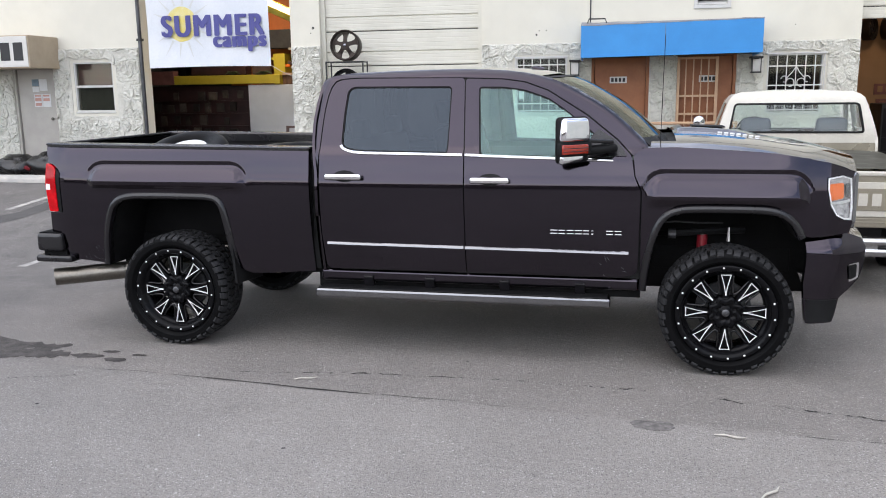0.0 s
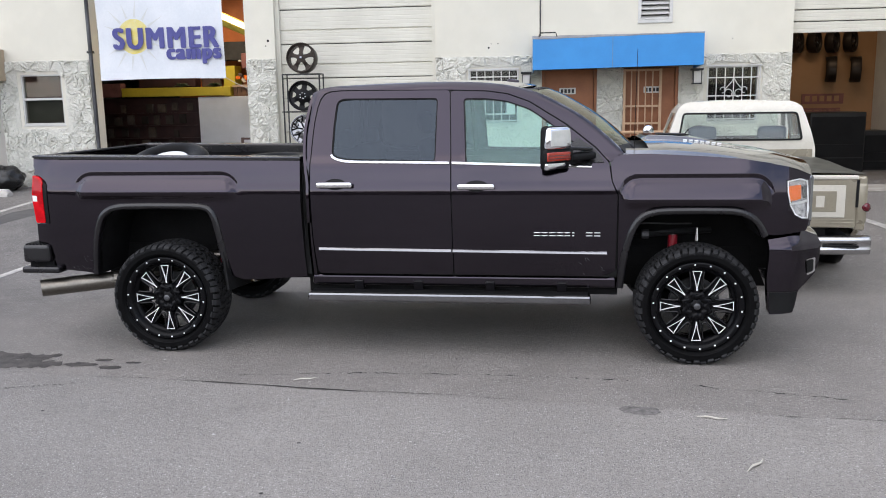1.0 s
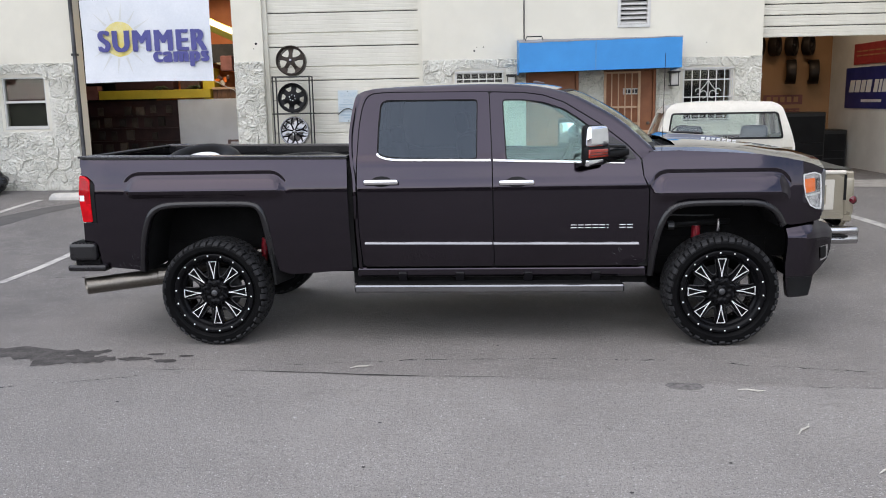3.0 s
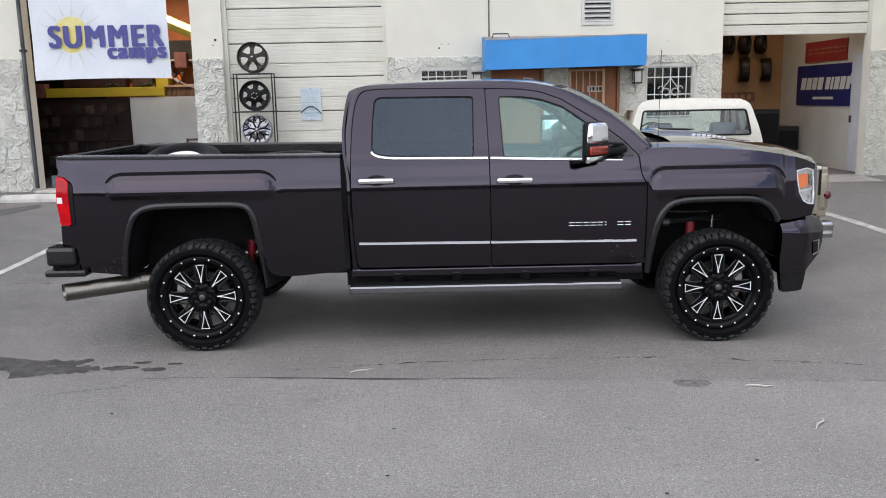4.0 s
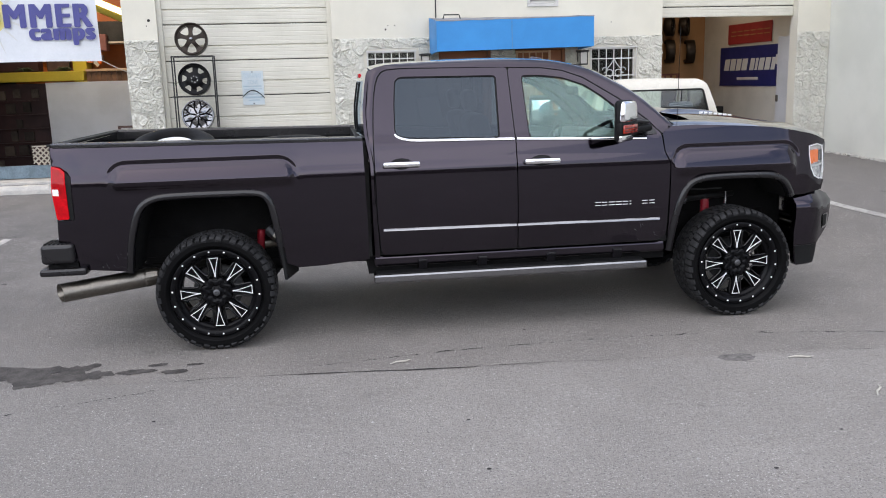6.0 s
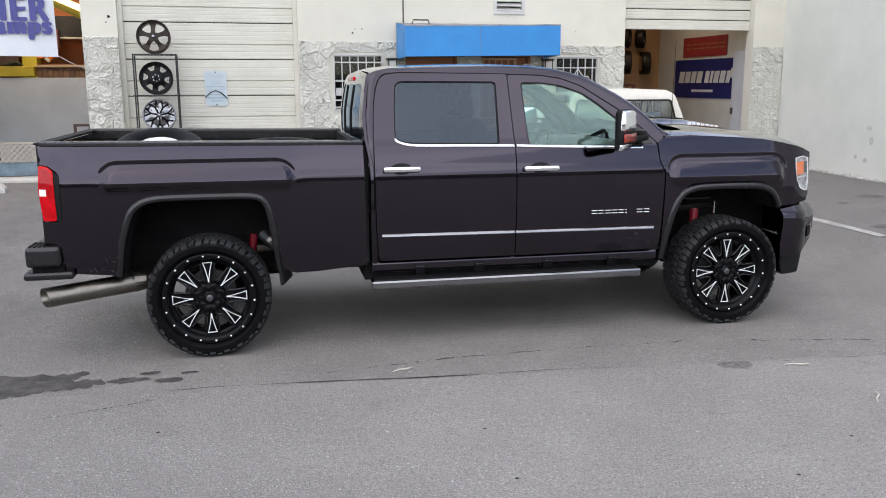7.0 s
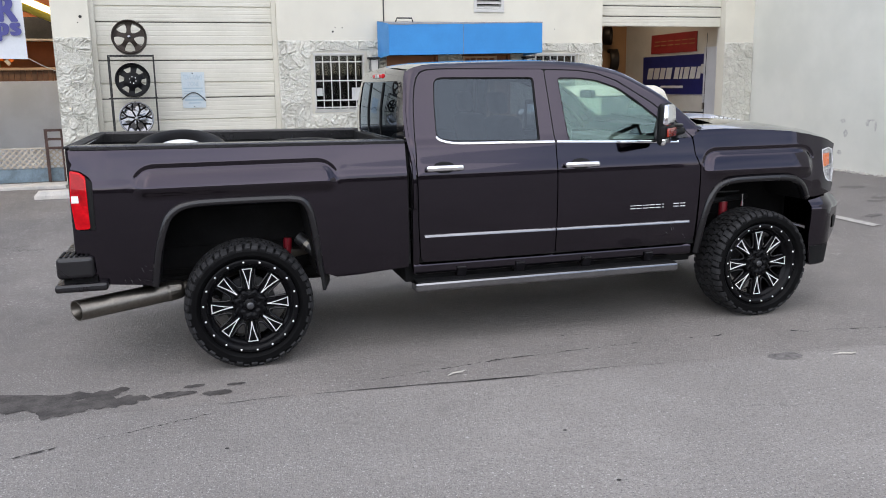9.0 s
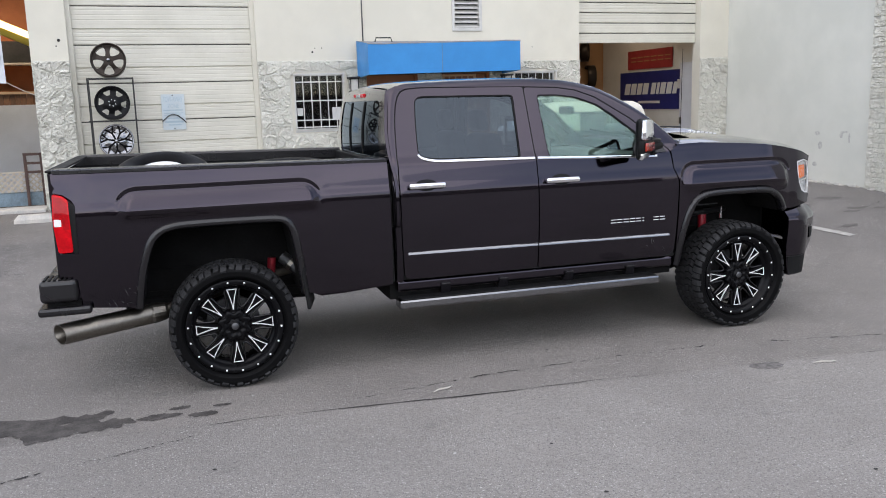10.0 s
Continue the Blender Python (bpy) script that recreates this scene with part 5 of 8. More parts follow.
    t2 = part("lamp_surround", facing(sheet([(-0.948, 1.322), (-0.910, 1.285), (-0.913, 0.986), (-0.944, 0.991)], on_side(0.006), 0.03, depth=(0, 0.05, 0)), (0, -1, 0)), M_BLACK, t1)
    t3 = part("reversing_lens", facing(sheet([(-1.036, 1.205), (-0.995, 1.203), (-0.995, 1.160), (-1.038, 1.160)], on_side(0.015), 0.03), (0, -1, 0)), M_MILLED, t1, "small white lens")
    t4 = part("lamp_shade_band", facing(sheet([(-1.030, 1.345), (-0.985, 1.335), (-0.953, 1.30), (-0.951, 1.14), (-0.985, 1.14), (-0.99, 1.215), (-1.034, 1.215)], on_side(0.014), 0.03), (0, -1, 0)), M_TAILDARK, t1, "darker red upper lens")
    for o in (t1, t2, t3, t4):
        mirror_y(o, root, "tail_lamp" if o is t1 else o.name)

    # tailgate, bed walls, floor, rail caps
    part("tailgate", box(-1.062, -1.000, -0.885, 0.885, 0.72, 1.490, 0.012), M_PAINT, root, "painted tailgate")
    part("tailgate_handle", box(-1.082, -1.055, -0.12, 0.12, 1.28, 1.36, 0.01), M_BLACK, root, "black tailgate handle")
    part("tailgate_cap", box(-1.070, -0.985, -0.90, 0.90, 1.488, 1.503, 0.005), M_BLACK, root)
    part("bed_floor", box(-1.0, 1.086, -0.495, 0.495, 0.955, 0.985), M_BLACK, root, "black bed liner floor")
    part("bed_front_wall", box(1.052, 1.088, -0.93, 0.93, 0.62, 1.462, 0.006), M_BLACK, root, "black bed front wall")
    for s in (-1, 1):
        part("bed_inner_wall", box(-1.0, 1.09, s * 0.815 - 0.015, s * 0.815 + 0.015, 1.13, 1.462), M_BLACK, root, "black bed liner side")
        part("bed_ledge", box(-1.0, 1.086, min(s * 0.49, s * 0.83), max(s * 0.49, s * 0.83), 1.115, 1.135), M_BLACK, root)
        part("bed_riser", box(-1.0, 1.086, s * 0.485 - 0.01, s * 0.485 + 0.01, 0.985, 1.13), M_BLACK, root)
        for k in range(5):
            x = -0.8 + 0.42 * k
            part("liner_rib", box(x, x + 0.16, s * 0.797 - 0.010, s * 0.797 + 0.010, 1.15, 1.36, 0.008), M_BLACK, root)
        bm = bmesh.new()
        rows = []
        for i in range(21):
            x = -1.03 + 2.122 * i / 20
            zt = 1.4985 + (1.4715 - 1.4985) * i / 20
            w = half_width(x, 1.47)
            rows.append([bm.verts.new((x, s * yy, zz)) for yy, zz in ((w + 0.007, zt - 0.016), (w + 0.007, zt + 0.003), (w - 0.010, zt + 0.010), (0.80, zt + 0.010), (0.79, zt - 0.004), (0.79, zt - 0.07))])
        for a, b in zip(rows, rows[1:]):
            for k in range(5):
                bm.faces.new((a[k], a[k + 1], b[k + 1], b[k]))
        bmesh.ops.recalc_face_normals(bm, faces=bm.faces)
        part("bed_rail", facing(bm, (0, 0, 1)), M_TRIM, root, "dark bed-rail cap")

    # cab rear wall and glass
    def on_back(y, z):
        k = 1 - (y / 0.95) ** 2
        return (CAB_REAR(z) + 0.004 - 0.034 * k, y, z)
    zs = [1.0, 1.2, 1.38, 1.5, 1.62, 1.74, 1.84, 1.91, 1.945]
    edge = [(cab_width(1.40, z) - (0.0 if z < 1.8 else 0.02 * (z - 1.8) / 0.1), z) for z in zs]
    back = [(-w, z) for w, z in edge] + [(0.0, 1.985)] + [(w, z) for w, z in edge[::-1]]
    rg = rounded([(-0.74, 1.47), (-0.68, 1.875), (0.68, 1.875), (0.74, 1.47)], 0.06)
    part("cab_back", facing(sheet(back, on_back, 0.045, [rg], depth=(0.02, 0, 0)), (-1, 0, 0)), M_PAINT, root, "", True)
    part("rear_glass", facing(sheet(rg, lambda y, z: (on_back(y, z)[0] + 0.006, y, z), 0.08), (-1, 0, 0)), M_PRIVACY, root, "dark rear cab window", True)
    for y in (-0.24, 0.24):
        part("slider_bar", facing(sheet([(y - 0.011, 1.476), (y + 0.011, 1.476), (y + 0.011, 1.868), (y - 0.011, 1.868)], lambda u, v: (on_back(u, v)[0] - 0.003, u, v), 0.06, depth=(0.01, 0, 0)), (-1, 0, 0)), M_BLACK, root)
    sl = part("stop_lamp", box(1.113, 1.160, -0.19, 0.19, 1.900, 1.932, 0.008), M_TAIL, root, "red high-level brake lamp")
    part("cargo_lens", box(1.110, 1.120, -0.07, 0.07, 1.904, 1.928, 0.003), M_LAMPWHITE, sl, "white cargo lens")

    # towing mirrors
    for s in (-1, 1):
        def put(name, bm, mt, lab=""):
            if s > 0:
                bmesh.ops.scale(bm, vec=(1, -1, 1), verts=bm.verts)
                bmesh.ops.reverse_faces(bm, faces=bm.faces)
            return part(name, bm, mt, root, lab, True)
        shell = box(-0.130, 0.126, -0.004, 0.044, -0.140, 0.150, 0.030, 4)
        put("mirror_shell", moved(shell, pose(2.962, -1.205, 1.540, 0, 0, 44)), M_BLACK, "black mirror shell")
        cap = box(-0.122, 0.116, -0.034, 0.020, -0.074, 0.078, 0.030, 5)
        for q in cap.verts:
            k = 1 - 0.14 * max(0.0, (q.co.z + 0.02) / 0.108)
            q.co.x, q.co.y = q.co.x * k, q.co.y * k - 0.010 * (1 - (q.co.x / 0.125) ** 2) * (q.co.y < 0)
        put("mirror_cap", moved(cap, pose(2.962, -1.205, 1.605, 0, 0, 44)), M_CHROME, "chrome mirror cap")
        put("mirror_body", moved(box(-0.130, 0.124, -0.030, 0.030, -0.062, 0.034, 0.018, 3), pose(2.964, -1.203, 1.505, 0, 0, 44)), M_BLACK, "black mirror housing")
        put("mirror_lamp", moved(box(-0.120, 0.088, -0.008, 0.008, -0.030, 0.030, 0.006, 2), pose(2.984, -1.240, 1.490, 0, 0, 44)), M_AMBERDARK, "dark orange mirror indicator")
        for dz in (-0.012, 0.008):
            put("lamp_rib", moved(box(-0.116, 0.084, -0.010, 0.006, -0.002, 0.002), pose(2.984, -1.240, 1.490 + dz, 0, 0, 44)), M_MAROON)
        foot = box(-0.116, 0.070, -0.026, 0.024, -0.028, 0.034, 0.018, 3)
        for q in foot.verts:
            q.co.z += 0.018 * max(0.0, q.co.x) / 0.07 * (q.co.z < 0)
        put("mirror_foot", moved(foot, pose(2.958, -1.198, 1.424, 0, 0, 44)), M_CHROME, "chrome lower mirror cap")
        put("mirror_glass", moved(box(-0.105, 0.100, -0.003, 0.003, -0.105, 0.095, 0.002, 1), pose(2.940, -1.166, 1.55, 0, 0, 44)), mirror_mat(), "mirror glass")
        put("mirror_arm", moved(box(-0.13, 0.13, -0.040, 0.040, -0.011, 0.013, 0.009, 3), pose(3.075, -1.075, 1.532, 0, 4, 36)), M_TRIM, "grey upper mirror arm")
        put("mirror_arm", moved(box(-0.15, 0.15, -0.050, 0.050, -0.030, 0.024, 0.020, 3), pose(3.085, -1.060, 1.478, 0, -3, 36)), M_BLACK, "black lower mirror arm")
        put("arm_joint", moved(revolve([(0, -0.034), (0.034, -0.034), (0.040, -0.026), (0.040, 0.026), (0.034, 0.034), (0, 0.034)], 20), pose(3.165, -0.985, 1.500, 90, 0, 0)), M_TRIM, "grey arm joint")
        put("mirror_sail", facing(sheet([(3.00, 1.418), (3.285, 1.430), (3.270, 1.462), (3.215, 1.530), (3.10, 1.600), (3.06, 1.56)], on_cab(0.008), 0.05, depth=(0, 0.02, 0)), (0, -1, 0)), M_TRIM, "dark mirror mounting plate")

    # side steps
    for s in (-1, 1):
        def put2(name, bm, mt, lab=""):
            if s > 0:
                bmesh.ops.scale(bm, vec=(1, -1, 1), verts=bm.verts)
                bmesh.ops.reverse_faces(bm, faces=bm.faces)
            return part(name, bm, mt, root, lab)
        put2("step_board", box(1.130, 3.205, -1.035, -0.90, 0.420, 0.482, 0.014, 3), M_DARKCHROME, "chrome-edged side step")
        put2("step_pad", box(1.150, 3.185, -1.022, -0.905, 0.480, 0.490, 0.004), M_BLACK, "ribbed black step pad")
        for x in (1.50, 1.95, 2.48, 3.00):
            put2("step_bracket", moved(box(-0.035, 0.035, -0.02, 0.14, -0.03, 0.06, 0.008), pose(x, -0.92, 0.512, 18, 0, 0)), M_TRIM, "grey step bracket")

    # rear bumper with corner steps
    bm = box(-1.150, -0.985, -0.985, 0.985, 0.690, 0.815, 0.022, 3)
    part("rear_bumper", bm, M_TRIM, root, "glossy black rear bumper")
    for s in (-1, 1):
        bm = box(-1.165, -0.940, s * 0.895 - 0.105, s * 0.895 + 0.105, 0.680, 0.822, 0.028, 3)
        part("bumper_corner", bm, M_TRIM, root, "satin black bumper corner")
        part("corner_step", box(-1.185, -0.870, s * 0.885 - 0.115, s * 0.885 + 0.115, 0.595, 0.648, 0.018, 3), M_TRIM, root, "black moulded corner step")
        part("corner_post", box(-1.130, -0.930, s * 0.88 - 0.08, s * 0.88 + 0.08, 0.640, 0.690), M_UNDER, root)
        for k in range(6):
            part("step_rib", box(-1.140 + 0.03 * k, -1.125 + 0.03 * k, s * 0.895 - 0.09, s * 0.895 + 0.09, 0.820, 0.828), M_BLACK, root)

    # exhaust, axles, frame, shocks
    part("exhaust_tip", slash_cut(facing(open_pipe((-1.080, -0.930, 0.462), (-0.520, -0.785, 0.510), 0.067, 0.061), (0, 0, 1))), M_STEEL, root, "wide heat-tinted exhaust tip", True)
    # capped black plug that puts shade into the open pipe end
    part("exhaust_bore", tube([(-1.022, -0.915, 0.467), (-0.80, -0.8575, 0.486)], 0.060, 24), M_UNDER, root, "black plug standing for the shade in the exhaust tip")
    part("exhaust_clamp", tube([(-0.53, -0.792, 0.511), (-0.515, -0.789, 0.512), (-0.44, -0.776, 0.518), (-0.425, -0.773, 0.519)], 0.066, 20, radii=[0.066, 0.070, 0.060, 0.052]), M_STEEL, root)
    part("exhaust_pipe", tube([(-0.48, -0.783, 0.515), (-0.30, -0.72, 0.545), (0.2, -0.52, 0.66), (0.60, -0.45, 0.68), (1.1, -0.40, 0.58), (3.0, -0.35, 0.55)], 0.042, 14), M_STEEL, root)
    part("resonator", tube([(0.375, -0.64, 0.80), (0.50, -0.72, 0.69)], 0.046, 18), M_DISC, root, "dull steel canister")
    part("canister_band", tube([(0.425, -0.672, 0.756), (0.445, -0.685, 0.738)], 0.050, 18), M_STEEL, root, "steel clamp band")
    for s in (-1, 1):
        part("frame_rail", box(-0.95, 4.4, s * 0.46 - 0.05, s * 0.46 + 0.05, 0.60, 0.76, 0.01), M_UNDER, root)
        part("rear_shock", tube([(0.29, s * 0.56, 0.60), (0.31, s * 0.56, 0.785)], 0.030, 14), M_REDPART, root, "red shock absorber")
        part("front_shock", tube([(3.795, s * 0.70, 0.56), (3.80, s * 0.70, 0.880)], 0.034, 14), M_REDPART, root, "red shock absorber")
        part("shock_collar", tube([(3.80, s * 0.70, 0.880), (3.80, s * 0.70, 0.900)], 0.018, 12), M_STEEL, root)
        part("brake_line_fitting", tube([(3.965, s * 0.72, 0.84), (3.967, s * 0.72, 0.935)], 0.010, 8, radii=[0.015, 0.007]), M_CHROME, root, "bright fitting")
        part("control_arm", tube([(3.45, s * 0.56, 0.86), (3.62, s * 0.68, 0.88), (3.80, s * 0.70, 0.90), (4.08, s * 0.60, 0.90)], 0.024, 8), M_BLACK, root)
        part("suspension_bush", tube([(3.575, s * 0.72, 0.885), (3.625, s * 0.72, 0.885)], 0.034, 12), M_DISC, root, "dull metal bush")
        part("brake_hose", tube([(3.53, s * 0.70, 0.955), (3.62, s * 0.72, 0.968), (3.78, s * 0.72, 0.962), (3.93, s * 0.72, 0.965)], 0.006, 6), M_DISC, root, "thin grey hose")
        part("maker_tag", box(3.415, 3.475, s * 0.75 - 0.002, s * 0.75 + 0.002, 0.775, 0.800), M_DISC, root, "small silver tag")
        part("leaf_spring", box(-0.70, 0.75, s * 0.52 - 0.035, s * 0.52 + 0.035, 0.50, 0.56, 0.01), M_UNDER, root)
    for x in (0.0, 3.94):
        part("axle", tube([(x, -0.80, 0.436), (x, -0.25, 0.44), (x, 0.0, 0.44), (x, 0.25, 0.44), (x, 0.80, 0.436)], 0.06, 14, radii=[0.06, 0.06, 0.16, 0.06, 0.06]), M_UNDER, root)
    part("drive_shaft", tube([(0.1, 0, 0.48), (2.4, 0.05, 0.60)], 0.05, 12), M_UNDER, root)
    part("underbody", box(1.10, 3.40, -0.86, 0.86, 0.46, 0.60), M_UNDER, root)
    part("bed_underside", box(0.50, 1.10, -0.86, 0.86, 0.56, 0.60), M_UNDER, root)
    part("gearbox", box(2.3, 3.3, -0.25, 0.25, 0.48, 0.64, 0.05), M_UNDER, root)
    part("engine_mass", box(3.45, 4.55, -0.48, 0.48, 0.58, 1.36, 0.04), M_UNDER, root)
    part("fuel_tank", box(0.72, 2.1, 0.15, 0.72, 0.44, 0.62, 0.04), M_UNDER, root)

    # cab interior
    part("cab_floor", box(1.20, 3.42, -0.88, 0.88, 0.62, 0.70), M_UNDER, root)
    for s in (-1, 1):
        part("door_card", box(1.22, 3.30, s * 0.895 - 0.02, s * 0.895 + 0.02, 0.66, 1.36), M_SEAT, root)
        part("front_seat", box(2.10, 2.62, s * 0.42 - 0.27, s * 0.42 + 0.27, 0.85, 1.06, 0.06, 3), M_SEAT, root, "grey leather seat", True)
        part("front_backrest", moved(box(-0.08, 0.08, -0.26, 0.26, 0, 0.62, 0.06, 3), pose(2.13, s * 0.42, 1.0, 0, -14, 0)), M_SEAT, root, "grey leather backrest", True)
        part("head_restraint", moved(box(-0.05, 0.05, -0.13, 0.13, 0, 0.17, 0.045, 3), pose(1.97, s * 0.42, 1.62, 0, -10, 0)), M_SEAT, root, "grey head restraint", True)
        part("rear_head_restraint", moved(box(-0.05, 0.05, -0.13, 0.13, 0, 0.16, 0.045, 3), pose(1.33, s * 0.45, 1.50, 0, -8, 0)), M_SEAT, root, "grey head restraint", True)
    part("rear_bench", box(1.32, 1.80, -0.72, 0.72, 0.85, 1.05, 0.06, 3), M_SEAT, root, "grey rear bench", True)
    part("rear_backrest", moved(box(-0.07, 0.07, -0.72, 0.72, 0, 0.55, 0.05, 3), pose(1.40, 0, 0.98, 0, -10, 0)), M_SEAT, root, "grey rear backrest", True)
    part("dashboard", box(2.98, 3.42, -0.86, 0.86, 1.05, 1.40, 0.06, 3), M_SEAT, root, "dark dashboard", True)
    part("centre_console", box(2.1, 3.0, -0.13, 0.13, 0.75, 1.08, 0.04, 3), M_SEAT, root, "", True)
    ring = [(0.185 * math.cos(2 * math.pi * k / 24), 0.185 * math.sin(2 * math.pi * k / 24), 0) for k in range(25)]
    part("steering_wheel", moved(tube(ring, 0.016, 8, cap=False), pose(2.84, 0.42, 1.30, 0, -65, 0)), M_BLACK, root, "black steering wheel", True)
    part("rear_view_mirror", box(2.89, 2.94, -0.12, 0.12, 1.715, 1.785, 0.024, 4), M_BLACK, root, "black interior mirror")
    part("headliner", box(1.32, 2.66, -0.62, 0.62, 1.945, 1.965), M_SEAT, root)
    # the nose drawn out ahead of the fenders and bowed at the bumper
    for ob in root.children_recursive:
        if ob.type == "MESH" and ob.parent.type in ("EMPTY", "MESH") and ob.matrix_basis == Matrix.Identity(4) and max(v.co.x for v in ob.data.vertices) > 4.42:
            for v in ob.data.vertices:
                v.co.x += 0.032 * ease((v.co.x - 4.42) / 0.08) + 0.045 * ease((v.co.x - 4.63) / 0.10)
    root.matrix_world = pose(-4.201, 9.73, 0.0, 0, 0, -2.0)
    return root


def inset_poly(poly, d):
    """The polygon shrunk by d."""
    n = len(poly)
    area = sum(poly[i - 1][0] * poly[i][1] - poly[i][0] * poly[i - 1][1] for i in range(n))
    s = 1 if area > 0 else -1
    out = []
    for i in range(n):
        a, p, b = Vector(poly[i - 1]), Vector(poly[i]), Vector(poly[(i + 1) % n])
        u, v = (p - a), (b - p)
        if u.length < 1e-7 or v.length < 1e-7:
            out.append(tuple(p))
            continue
        u, v = u.normalized(), v.normalized()
        n1, n2 = Vector((-u.y, u.x)) * s, Vector((-v.y, v.x)) * s
        m = n1 + n2
        m = m / max(0.4, m.length_squared / 2) if m.length > 1e-6 else n1
        out.append((p.x + m.x * d, p.y + m.y * d))
    return out


def slash_cut(bm):
    """The open end of the exhaust tip, cut on the slant to face outwards."""
    for v in bm.verts:
        if v.co.x < -0.95:
            v.co.x -= 0.42 * (v.co.y + 0.930)
    return bm


def open_pipe(a, b, r, ri):
    """A pipe with a wall, open at its end a."""
    a, b = Vector(a), Vector(b)
    d = (b - a).normalized()
    bm = tube([a, b], r, 28, cap=False)
    tube([a, a + d * 0.3], ri, 28, bm=bm, cap=False)
    side = d.orthogonal().normalized()
    up = d.cross(side)
    ring = lambda q: [bm.verts.new(a - d * 0.0005 + q * (math.cos(2 * math.pi * k / 28) * side + math.sin(2 * math.pi * k / 28) * up)) for k in range(28)]
    o, i = ring(r), ring(ri)
    for k in range(28):
        bm.faces.new((o[k], o[(k + 1) % 28], i[(k + 1) % 28], i[k]))
    return bm


MIRROR = []


def mirror_mat():
    if not MIRROR:
        MIRROR.append(mat("mirror_silver", (0.85, 0.86, 0.87), 0.03, 1.0, var=0.01))
    return MIRROR[0]


build_pickup()


# ---- things of the forecourt and the facade ----
def box_part(name, parent, material, x0, x1, y0, y1, z0, z1, bevel=0.0, label=""):
    return part(name, box(x0, x1, y0, y1, z0, z1, bevel), material, parent, label)


# rooms behind the facade; the shop walls are added, near-black for indoor shade
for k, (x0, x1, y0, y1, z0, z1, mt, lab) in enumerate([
        (-16, 2.30, 21.0, 21.2, 0, TOP, M_DARKIN, "added back wall of the shops, room shade in its colour"),
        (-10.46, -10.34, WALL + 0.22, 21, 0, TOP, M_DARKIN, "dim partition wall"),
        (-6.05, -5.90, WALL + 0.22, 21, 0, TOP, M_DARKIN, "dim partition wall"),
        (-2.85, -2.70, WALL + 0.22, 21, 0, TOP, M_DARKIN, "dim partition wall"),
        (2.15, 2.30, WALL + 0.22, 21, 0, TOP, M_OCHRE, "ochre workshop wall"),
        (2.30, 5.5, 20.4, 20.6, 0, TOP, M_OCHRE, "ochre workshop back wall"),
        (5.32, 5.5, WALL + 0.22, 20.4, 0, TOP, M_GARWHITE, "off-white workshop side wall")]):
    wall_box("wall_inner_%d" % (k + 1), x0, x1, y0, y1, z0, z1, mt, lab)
tagged(link("ceiling", box(-16, 5.5, WALL + 0.22, 21, 4.3, 4.4), M_DARKIN), "added shop ceiling, room shade in its colour", "ceiling", kind="structure")


def shutter(name, x0, x1, z0, z1, pitch, groove, ribs):
    """A sectional steel door: tall panels parted by dark seams, each with a second groove and fine pressed ribs."""
    root = tagged(link(name, box(x0, x1, WALL + 0.16, WALL + 0.19, z0 + 0.015, z1), M_GAP), "ivory ribbed steel garage door", "garage door", kind="structure")
    lows = []
    z = z0
    while z < z1 - 0.05:
        lows.append(z)
        z += pitch
    for lo in lows:
        prof = [(0.0, 0.0), (0.016, 0.004), (0.020, 0.016)]
        marks = sorted([(h, 0.0025, 0.004) for h in ribs] + ([(groove, 0.021, 0.0075)] if groove else []))
        for h, deep, wide in marks:
            prof += [(0.020, h - 2 * wide), (0.020 - deep, h - 0.4 * wide), (0.020 - deep, h + 0.4 * wide), (0.020, h + 2 * wide)]
        prof += [(0.020, pitch - 0.016), (0.016, pitch - 0.014), (0.0, pitch - 0.012)]
        bm = bmesh.new()
        a, b = ([bm.verts.new((x, WALL + 0.158 - d, min(lo + h, z1))) for d, h in prof] for x in (x0 + 0.005, x1 - 0.005))
        for i in range(len(a) - 1):
            bm.faces.new((a[i], b[i], b[i + 1], a[i + 1]))
        bmesh.ops.dissolve_degenerate(bm, dist=1e-5, edges=bm.edges)
        part("panel", facing(bm, (0, -1, 0)), M_SHUTTER, root)
    return root


shutter("garage_door_1", -5.63, -2.98, 0.609, 4.2, 0.553, 0.218, (0.055, 0.11, 0.165, 0.285, 0.35, 0.42, 0.49))
part("bottom_seal", box(-5.625, -2.985, WALL + 0.138, WALL + 0.16, 0.42, 0.600, 0.006), M_SHUTTER, bpy.data.objects["garage_door_1"], "ivory foot panel")
shutter("garage_door_2", 2.58, 5.08, 2.80, 4.2, 0.177, None, (0.06, 0.115))
for x in (-5.60, -3.01):
    tagged(link("trim", box(x - 0.035, x + 0.035, WALL + 0.08, WALL + 0.14, 0.42, 4.2), M_SHUTTER), "ivory door track", "trim", kind="structure")

# added lamps, out of view, that brighten workshop and west bay
for nm, x, y, z, wx, power, col in (("ceiling_light", 3.9, 18.6, 4.05, 1.2, 14, (1.0, 0.80, 0.58)), ("ceiling_light", -7.3, 18.4, 4.05, 1.2, 45, (1.0, 0.84, 0.62))):
    cl = thing(nm, "added lamp bar, out of view, that brightens the room", "ceiling light", "ceiling lights")
    box_part("batten", cl, M_BOARD, x - wx / 2, x + wx / 2, y - 0.06, y + 0.06, z + 0.03, 4.30, 0.01)
    ld = bpy.data.lights.new("batten_light", "AREA")
    ld.shape, ld.size, ld.size_y, ld.energy, ld.color = "RECTANGLE", wx, 0.12, power, col
    lo_ = new("batten_light", ld)
    lo_.matrix_world = pose(x, y, z)

